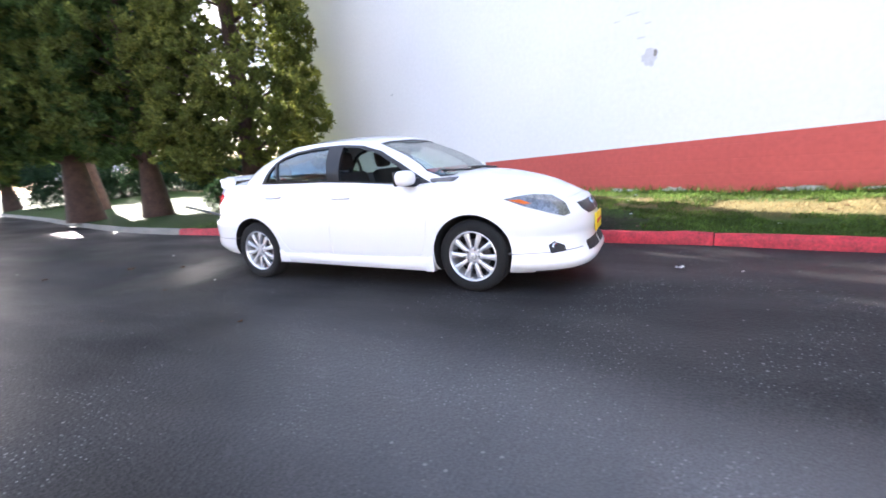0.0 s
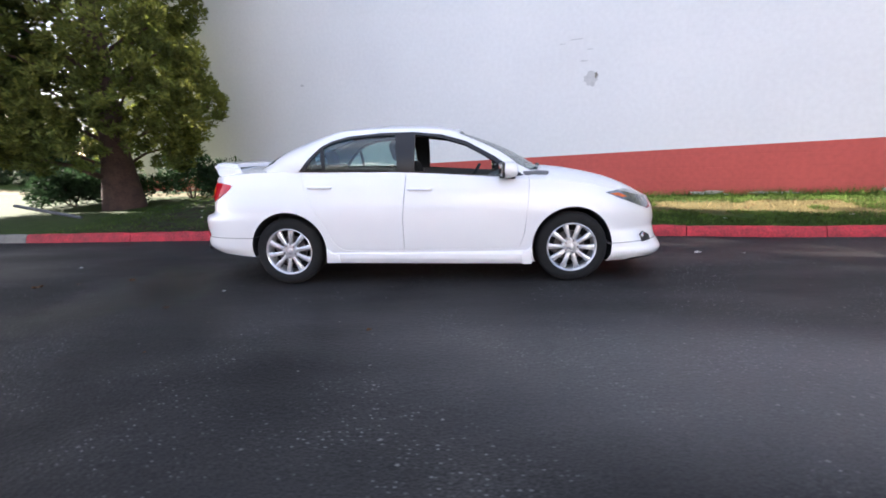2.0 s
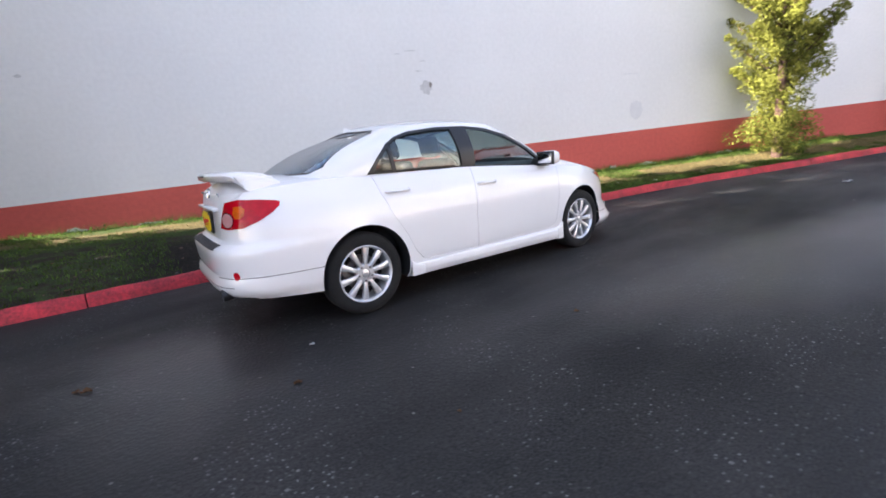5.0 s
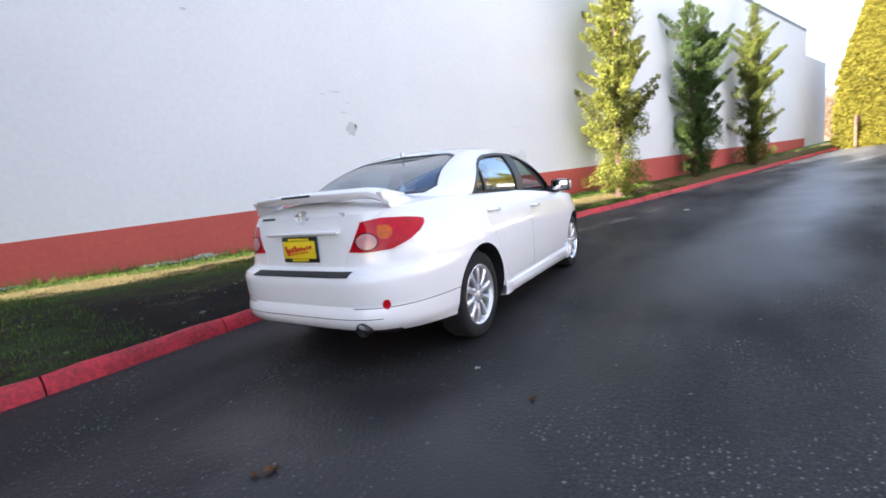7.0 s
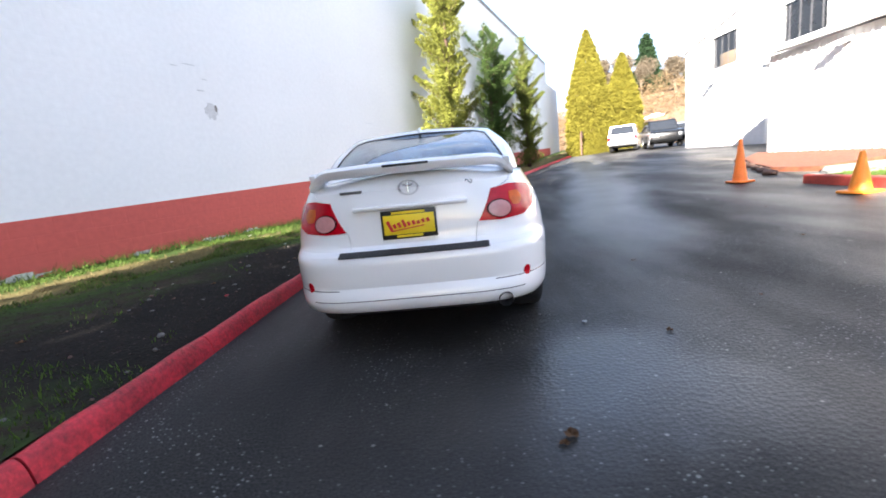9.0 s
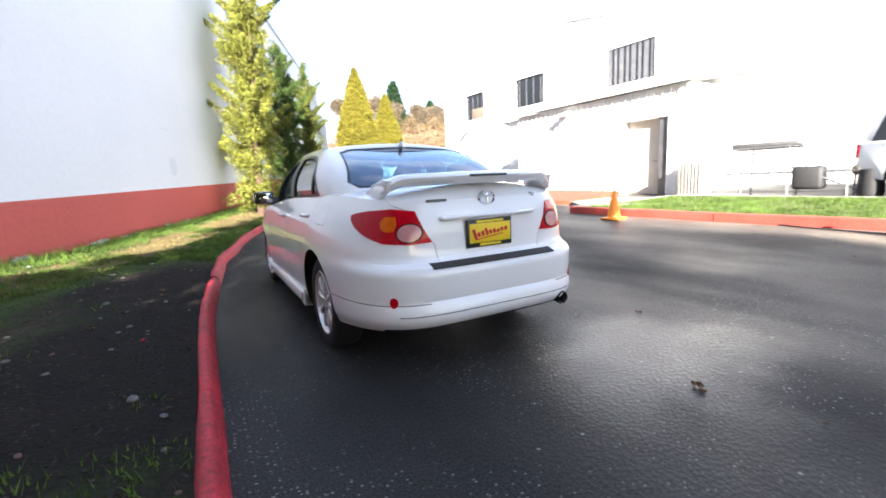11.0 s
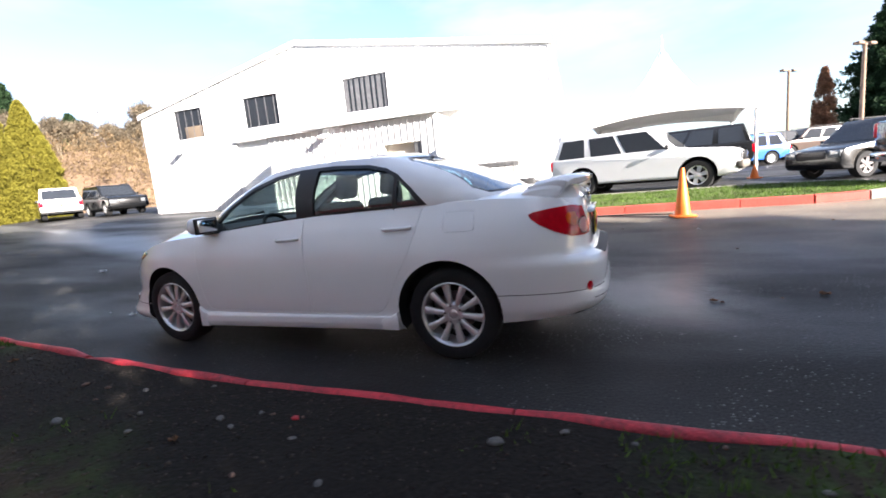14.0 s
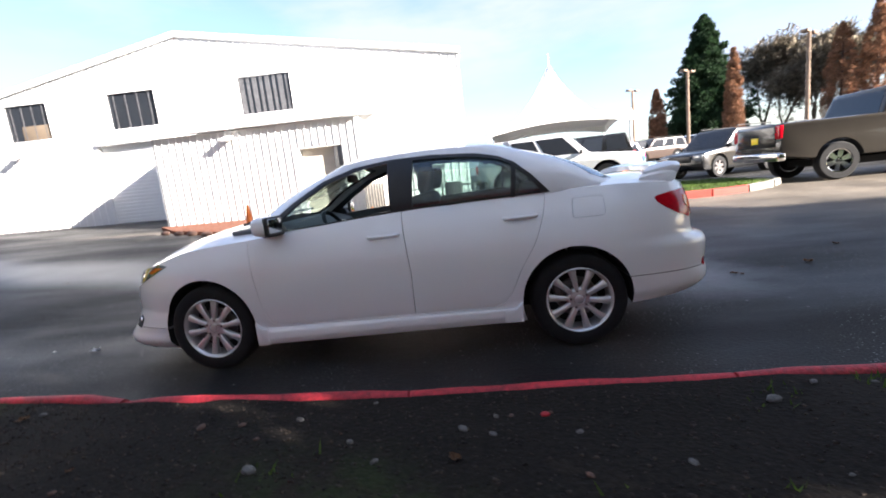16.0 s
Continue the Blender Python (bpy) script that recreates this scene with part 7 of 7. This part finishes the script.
vehicle("suv", "black sport utility vehicle at the end of the road", g(24.5, -13.2), 165, DARK_PAINT, 1.85, SUV_BODY, SUV_CABIN, (-1.42, 1.45), 0.38, rack=True)
vehicle("suv", "white sport utility vehicle parked at the roadside", g(27.6, -12.1), -25, SUV_WHITE, 1.8, SUV_BODY, SUV_CABIN, (-1.42, 1.45), 0.37)
vehicle("suv", "silver sport utility vehicle at the end of the road", g(35.0, -19.8), 175, SILVER_PAINT, 1.8, SUV_BODY, SUV_CABIN, (-1.42, 1.45), 0.37)
for i, (x, y, rz, m, l) in enumerate([(-19.0, -31, 20, DARK_PAINT, "dark"), (-22, -32, 15, SILVER_PAINT, "silver"), (-21.5, -22.5, 25, DARK_PAINT, "dark"), (-24, -29, 10, BROWN_PAINT, "brown"), (-17.5, -33, 20, SUV_WHITE, "white"), (-26, -24, 30, SILVER_PAINT, "silver")]):
    vehicle("suv", l + " sport utility vehicle in the distant row", g(x, y), rz, m, 1.8, SUV_BODY, SUV_CABIN, (-1.42, 1.45), 0.37, group="distant parked row")

# ---- canopy tent, posts, distant low building ----
FABRIC = material("white_canopy_fabric", (0.82, 0.82, 0.80), 0.7, var=0.04, scale=0.8, fine=12)
tent = thing("canopy_tent", "large white peaked canopy tent with a scalloped valance", "tent", (-4.45, -19.05, ground_z(-4.5, -17)), -4.8)
tn, half, eave, peak = 16, 3.05, 2.62, 5.6
tv, tf = [], []
for i in range(tn + 1):
    for j in range(tn + 1):
        x, y = -half + 2 * half * i / tn, -half + 2 * half * j / tn
        d = max(abs(x), abs(y)) / half
        rr = math.hypot(x, y) / half
        z = eave + (peak - eave) * max(0.0, 1 - (0.5 * d + 0.5 * min(1, rr))) ** 1.9
        if d > 0.99:
            z += 0.30 * (1 - (min(abs(x), abs(y)) / half) ** 2)
        tv.append((x, y, z))
for i in range(tn):
    for j in range(tn):
        a = i * (tn + 1) + j
        tf.append((a, a + tn + 1, a + tn + 2, a + 1))
bm = bmesh.new()
bm.from_mesh(mesh_of("canopy", tv, tf))
bmesh.ops.solidify(bm, geom=bm.faces[:], thickness=0.02)
part("canopy", soften(bm, 60), FABRIC, tent)
for k in range(4):
    q = Matrix.Rotation(k * math.pi / 2, 3, "Z")
    vv, ff = [], []
    for i in range(17):
        x = -half + 2 * half * i / 16
        zt = eave + 0.30 * (1 - (x / half) ** 2)
        vv += [q @ Vector((x, -half - 0.02, zt)), q @ Vector((x, -half - 0.02, zt - 0.38)), q @ Vector((x, -half - 0.005, zt)), q @ Vector((x, -half - 0.005, zt - 0.38))]
    for i in range(16):
        o = i * 4
        ff += [(o, o + 1, o + 5, o + 4), (o + 2, o + 6, o + 7, o + 3), (o + 1, o + 3, o + 7, o + 5)]
    part("valance", mesh_of("valance", vv, ff), FABRIC, tent)
    p = q @ Vector((half - 0.1, half - 0.1, 0))
    part("pole", tube([(p.x, p.y, -0.1), (p.x, p.y, eave + 0.1)], 0.06, 10), TRIM_WHITE, tent)
part("finial", tube([(0, 0, peak - 0.1), (0, 0, peak + 0.5)], 0.03, 8, None, 0.01), TRIM_WHITE, tent)

sm = traffic_cone(-7.0, -15.4, CONE_ORANGE, "small orange cone beside the canopy leg", 0.5)
for x, y, h in ((-16.4, -31.4, 6.3), (-19.6, -24.0, 6.6), (-15.1, -39.3, 6.3)):
    lp = thing("lamp_post", "brown wooden lamp post with a box light", "street lamp", g(x, y), 40, "lamp posts in the lot")
    part("pole", tube([(0, 0, -0.2), (0, 0, h)], 0.13, 10, None, 0.10), WOOD_POLE, lp)
    part("arm", tube([(-0.5, 0, h - 0.05), (0.5, 0, h - 0.05)], 0.04, 8), GREY_METAL, lp)
    part("lamp_head", box((0.55, 0, h - 0.02), (0.55, 0.35, 0.16), 0.03), WOOD_POLE, lp)
    part("lamp_head", box((-0.55, 0, h - 0.02), (0.55, 0.35, 0.16), 0.03), WOOD_POLE, lp)

shed = thing("distant_building", "low white building in the distance", "building", (68.0, -31.5, 0.9), -22)
part("wall", box((0, 0, 1.9), (14.0, 8.0, 3.8)), TRIM_WHITE, shed)
part("roof", prism([(-4.4, 3.8), (0, 5.2), (4.4, 3.8), (4.4, 3.65), (-4.4, 3.65)], (0, 0, 0), AY, AZ, AX, -7.4, 7.4), TRIM_WHITE, shed)
sign = thing("small_sign", "small brown wooden sign beside the arborvitae", "sign", (29.8, -9.6, ground_z(29.8, -9.6) + 0.1), -25)
part("post", box((0, 0, 0.8), (0.10, 0.10, 1.6), 0.01), STONE_BROWN, sign)
part("board", box((0, -0.07, 1.5), (0.7, 0.05, 0.5), 0.01), STONE_BROWN, sign)

# ---- marks on the wall ----
WALL_M = Matrix.Translation((WALL_P.x, WALL_P.y, 0)) @ Matrix.Rotation(WALL_H, 4, "Z")
PATCH = material("bare_plaster_patch", (0.60, 0.60, 0.60), 0.85, var=0.15, scale=12, fine=60, bump=0.8, bump_scale=60)
PATCH_PALE = material("repainted_patch", (0.72, 0.725, 0.74), 0.7, var=0.08, scale=6, fine=40)
CHIP = material("chipped_paint", (0.62, 0.60, 0.57), 0.85, var=0.3, scale=20, fine=90, bump=0.6, bump_scale=60)


def wall_spot(name, s, z, w, h, mat, label, seed, n=22, ragged=0.18, thick=0.005):
    """A ragged flat patch on the wall's face."""
    rnd = random.Random(seed)
    poly = []
    for k in range(n):
        a = 2 * math.pi * k / n
        q = 1 + rnd.uniform(-ragged, ragged)
        poly.append((w / 2 * q * math.cos(a), h / 2 * q * math.sin(a)))
    ob = part(name, prism(poly, (0, 0, 0), AX, AZ, AY, -thick, 0.002), mat, None)
    ob.matrix_world = WALL_M @ Matrix.Translation((s, 0, z))
    return tagged(ob, label, "wall mark", kind="structure")


def ws(x):
    return (x - WALL_P.x) / WALL_U.x


wall_spot("patch", 0.0, 2.395, 0.24, 0.25, PATCH, "round grey plaster patch on the white wall", 1)
wall_spot("patch", 0.085, 2.44, 0.05, 0.10, CONCRETE, "small dark chip beside the round patch", 2, thick=0.008)
wall_spot("patch", ws(2.29), 3.07, 0.22, 0.018, PATCH, "thin scratch on the white wall", 3)
wall_spot("patch", ws(2.41), 2.70, 0.14, 0.020, PATCH, "thin scratch on the white wall", 4)
wall_spot("patch", ws(2.50), 2.88, 0.10, 0.016, PATCH, "thin scratch on the white wall", 5)
wall_spot("patch", ws(2.05), 3.02, 0.10, 0.016, PATCH, "thin scratch on the white wall", 6)
wall_spot("patch", ws(0.114), 4.168, 0.10, 0.035, PATCH, "small dark mark on the white wall", 7)
wall_spot("patch", ws(7.05), 1.68, 0.36, 0.42, PATCH_PALE, "repainted rectangle on the white wall", 8, 8, 0.04)
wall_spot("patch", ws(6.9), 2.46, 0.40, 0.02, PATCH_PALE, "long thin scratch on the white wall", 9)
wall_spot("patch", ws(-3.6), 2.87, 0.10, 0.05, PATCH, "small grey mark on the white wall", 10)
wall_spot("patch", ws(-6.1), 0.66, 0.10, 0.06, CHIP, "paint chip on the red band", 11)
for i in range(16):
    rnd = random.Random(200 + i)
    s_ = -6.0 + 17.0 * i / 15 + rnd.uniform(-0.4, 0.4)
    p = WALL_M @ Vector((s_, 0, 0))
    zz = verge_z(p.x, p.y - 0.05) + 0.02
    wall_spot("chip", s_, zz, rnd.uniform(0.25, 0.7), rnd.uniform(0.05, 0.13), CHIP, "flaking paint along the foot of the wall", 300 + i, 16, 0.4)

# ---- stones, leaves and litter ----


def stone(x, y, size, mat, seed, label, z=None):
    bm = bmesh.new()
    bmesh.ops.create_icosphere(bm, subdivisions=2, radius=1.0)
    rnd = random.Random(seed)
    o = Vector((rnd.uniform(0, 50), rnd.uniform(0, 50), 0))
    for v in bm.verts:
        v.co *= 1 + 0.22 * noise.noise(v.co * 1.3 + o)
        v.co = Vector((v.co.x * size, v.co.y * size * 0.72, v.co.z * size * 0.5))
    ob = tagged(part("stone", soften(bm, 45), mat, None), label, "stone", "stones on the soil")
    ob.matrix_world = pose(x, y, (verge_z(x, y) if z is None else z) + size * 0.18, 0, 0, rnd.uniform(0, 360))
    return ob


for i, (x, y, size, mat, label) in enumerate([(0.235, 2.267, 0.038, STONE, "pale grey stone on bare soil"), (0.684, 1.894, 0.030, STONE_BROWN, "small brown stone on bare soil"), (-1.85, 1.87, 0.040, STONE, "pale grey stone on bare soil"),
                                              (-0.558, 2.02, 0.028, STONE, "pale grey stone on bare soil"), (-0.68, 2.07, 0.022, STONE, "small grey stone on bare soil"), (-1.335, 2.30, 0.022, STONE, "small grey stone on bare soil"),
                                              (-0.906, 1.912, 0.024, KERB_RED, "chip of red painted concrete on bare soil"), (-0.24, 2.235, 0.020, STONE, "small grey stone on bare soil"), (-1.02, 2.065, 0.022, STONE, "small grey stone on bare soil"),
                                              (-2.10, 1.73, 0.024, STONE, "pale grey stone on bare soil"), (-2.234, 2.167, 0.020, STONE_BROWN, "small brown stone on bare soil"), (-0.10, 2.09, 0.020, STONE, "small grey stone on bare soil")]):
    stone(x, y, size * 0.85, mat, i, label)
for i in range(60):
    rnd = random.Random(500 + i)
    x = rnd.uniform(-4.2, 2.6)
    y = rnd.uniform(kerb_y(x) + 0.15, 3.2)
    stone(x, y, rnd.uniform(0.008, 0.026), rnd.choice((STONE, STONE_BROWN, STONE_BROWN)), 600 + i, "small stone lying on bare soil")


def dry_leaf(x, y, size, seed, z=0.0, mat=LEAF_BROWN, label="curled dry brown leaf on the asphalt"):
    rnd = random.Random(seed)
    bm = bmesh.new()
    n = 14
    rim = []
    for k in range(n):
        a = 2 * math.pi * k / n
        q = size * (0.65 + 0.35 * abs(math.cos(2.5 * a))) * rnd.uniform(0.85, 1.1)
        rim.append(bm.verts.new((q * math.cos(a), q * 0.8 * math.sin(a), 0.15 * size + size * 0.35 * math.sin(a * 2 + seed) ** 2)))
    c = bm.verts.new((0, 0, 0.06 * size))
    for k in range(n):
        bm.faces.new((c, rim[k], rim[(k + 1) % n]))
    bmesh.ops.solidify(bm, geom=bm.faces[:], thickness=0.002)
    ob = tagged(part("leaf", bm, mat, None), label, "leaf", "fallen leaves")
    ob.matrix_world = pose(x, y, z + 0.004, 0, 0, rnd.uniform(0, 360))
    return ob


PAPER = material("white_scrap", (0.7, 0.7, 0.7), 0.8, var=0.1, scale=20, fine=80)
dry_leaf(-3.05, -0.65, 0.040, 1)
dry_leaf(-3.10, -0.61, 0.026, 2)
dry_leaf(-3.86, -0.87, 0.055, 3)
dry_leaf(-4.62, -1.55, 0.045, 4)
dry_leaf(-2.2, -2.9, 0.022, 5)
dry_leaf(6.95, -1.88, 0.09, 6, ground_z(6.95, -1.88), PAPER, "white paper scrap on the asphalt")
dry_leaf(2.9, 0.2, 0.05, 7, 0.0, PAPER, "white paper scrap on the asphalt")
for i in range(24):
    rnd = random.Random(700 + i)
    x, y = rnd.uniform(-6, 9), rnd.uniform(-5.5, 0.9)
    if abs(y) > 1.0 or abs(x) > 2.5:
        dry_leaf(x, y, rnd.uniform(0.012, 0.03), 800 + i, ground_z(x, y), rnd.choice((LEAF_BROWN, LEAF_BROWN, PAPER)), "tiny dry leaf scrap on the asphalt")
for i in range(30):
    rnd = random.Random(900 + i)
    x = rnd.uniform(-5.5, 6.0)
    y = rnd.uniform(kerb_y(x) + 0.15, min(wall_y(x) - 0.3, kerb_y(x) + 2.2))
    dry_leaf(x, y, rnd.uniform(0.015, 0.04), 950 + i, verge_z(x, y) + 0.004, rnd.choice((LEAF_BROWN, LEAF_BROWN, PAPER)), "small dry leaf on the verge")
rod = thing("metal_rod", "pale metal rod leaning on the lawn under the cedar", "rod", (-7.6, 2.9, verge_z(-7.6, 2.9)))
part("rod", tube([(-0.5, -0.1, 0.30), (0.6, 0.1, 0.02)], 0.03, 8), GREY_METAL, rod)

# ---- grass blades and soil crumbs ----
rng = np.random.default_rng(5)


def blades(n, x0, x1, keep, hmin, hmax):
    out = []
    while len(out) < n:
        x = rng.uniform(x0, x1)
        ya, yb = kerb_y(x) + KERB_W, wall_y(x) - 0.02
        y = rng.uniform(ya, yb)
        if keep(x, y, (WALL_P - Vector((x, y, 0))).dot(WALL_N)):
            out.append((x, y, verge_z(x, y), rng.uniform(hmin, hmax)))
    p = np.array(out)
    k = len(p)
    ang = rng.uniform(0, 6.28, k)
    w = 0.004 + 0.004 * rng.uniform(size=k)
    lean = rng.normal(size=(k, 2)) * 0.5
    base = p[:, :3]
    side = np.stack([np.cos(ang) * w, np.sin(ang) * w, np.zeros(k)], 1)
    tip = base + np.stack([lean[:, 0] * p[:, 3], lean[:, 1] * p[:, 3], p[:, 3]], 1)
    v = np.stack([base - side - [0, 0, 0.01], base + side - [0, 0, 0.01], tip], 1).reshape(-1, 3)
    t = np.arange(k * 3).reshape(-1, 3)
    return v, t


def grassy(x, y, d):
    nz = noise.noise((x * 0.9, y * 0.9, 7.0)) + 0.5 * noise.noise((x * 3, y * 3, 1.0))
    if 0.45 < d < 1.15:
        return nz > 0.25
    if d > 1.3 and x < -2.3:
        return nz > -0.25 and rng.uniform() < 0.40
    if 1.5 < d < 2.5 and x < 0.4:
        return nz > 0.2 and rng.uniform() < 0.06
    if d > 1.3 and x < 2.4:
        return nz > 0.62 and rng.uniform() < 0.15
    return nz > -0.35


v, t = blades(62000, -6.5, 13.0, grassy, 0.015, 0.05)
tagged(new("grass", from_arrays("grass", v, t, GRASS)), "short green grass blades on the verge", "grass", kind="stuff")
v, t = blades(5000, -6.5, 13.0, lambda x, y, d: d < 0.22, 0.06, 0.16)
tagged(new("tall_grass", from_arrays("tall_grass", v, t, GRASS)), "taller grass along the foot of the wall", "grass", kind="stuff")
STRAW = leafy("straw_blades", (0.20, 0.155, 0.07))
v, t = blades(9000, -6.5, 13.0, lambda x, y, d: 0.4 < d < 1.3, 0.02, 0.05)
tagged(new("dead_grass", from_arrays("dead_grass", v, t, STRAW)), "dead straw-coloured grass strip on the verge", "grass", kind="stuff")

# crumbs of earth, twigs and bark chips on the bare soil
def crumbs(n, x0, x1, size0, size1):
    out_v, out_t = [], []
    tet = np.array([(1, 0, -0.3), (-0.5, 0.87, -0.3), (-0.5, -0.87, -0.3), (0, 0, 0.6)])
    tri = np.array([(0, 1, 3), (1, 2, 3), (2, 0, 3), (0, 2, 1)])
    k = 0
    while k < n:
        x = rng.uniform(x0, x1)
        y = rng.uniform(kerb_y(x) + KERB_W + 0.02, wall_y(x) - 1.2)
        if y < kerb_y(x) + KERB_W:
            continue
        s_ = rng.uniform(size0, size1) * rng.uniform(0.5, 1.0)
        a = rng.uniform(0, 6.28)
        st = rng.uniform(0.4, 1.0)
        p = tet * [s_, s_ * st, s_ * 0.7]
        q = np.stack([p[:, 0] * math.cos(a) - p[:, 1] * math.sin(a), p[:, 0] * math.sin(a) + p[:, 1] * math.cos(a), p[:, 2]], 1)
        out_v.append(q + [x, y, verge_z(x, y) + 0.002])
        out_t.append(tri + 4 * k)
        k += 1
    return np.concatenate(out_v), np.concatenate(out_t)


CRUMB = material("soil_crumbs", (0.035, 0.026, 0.019), 0.95, var=0.5, scale=6, fine=40, random_tint=0.7)
v, t = crumbs(9000, -4.5, 3.0, 0.006, 0.020)
tagged(new("soil_crumbs", from_arrays("soil_crumbs", v, t, CRUMB)), "dark crumbs of earth and bark on the bare soil", "soil", kind="stuff")
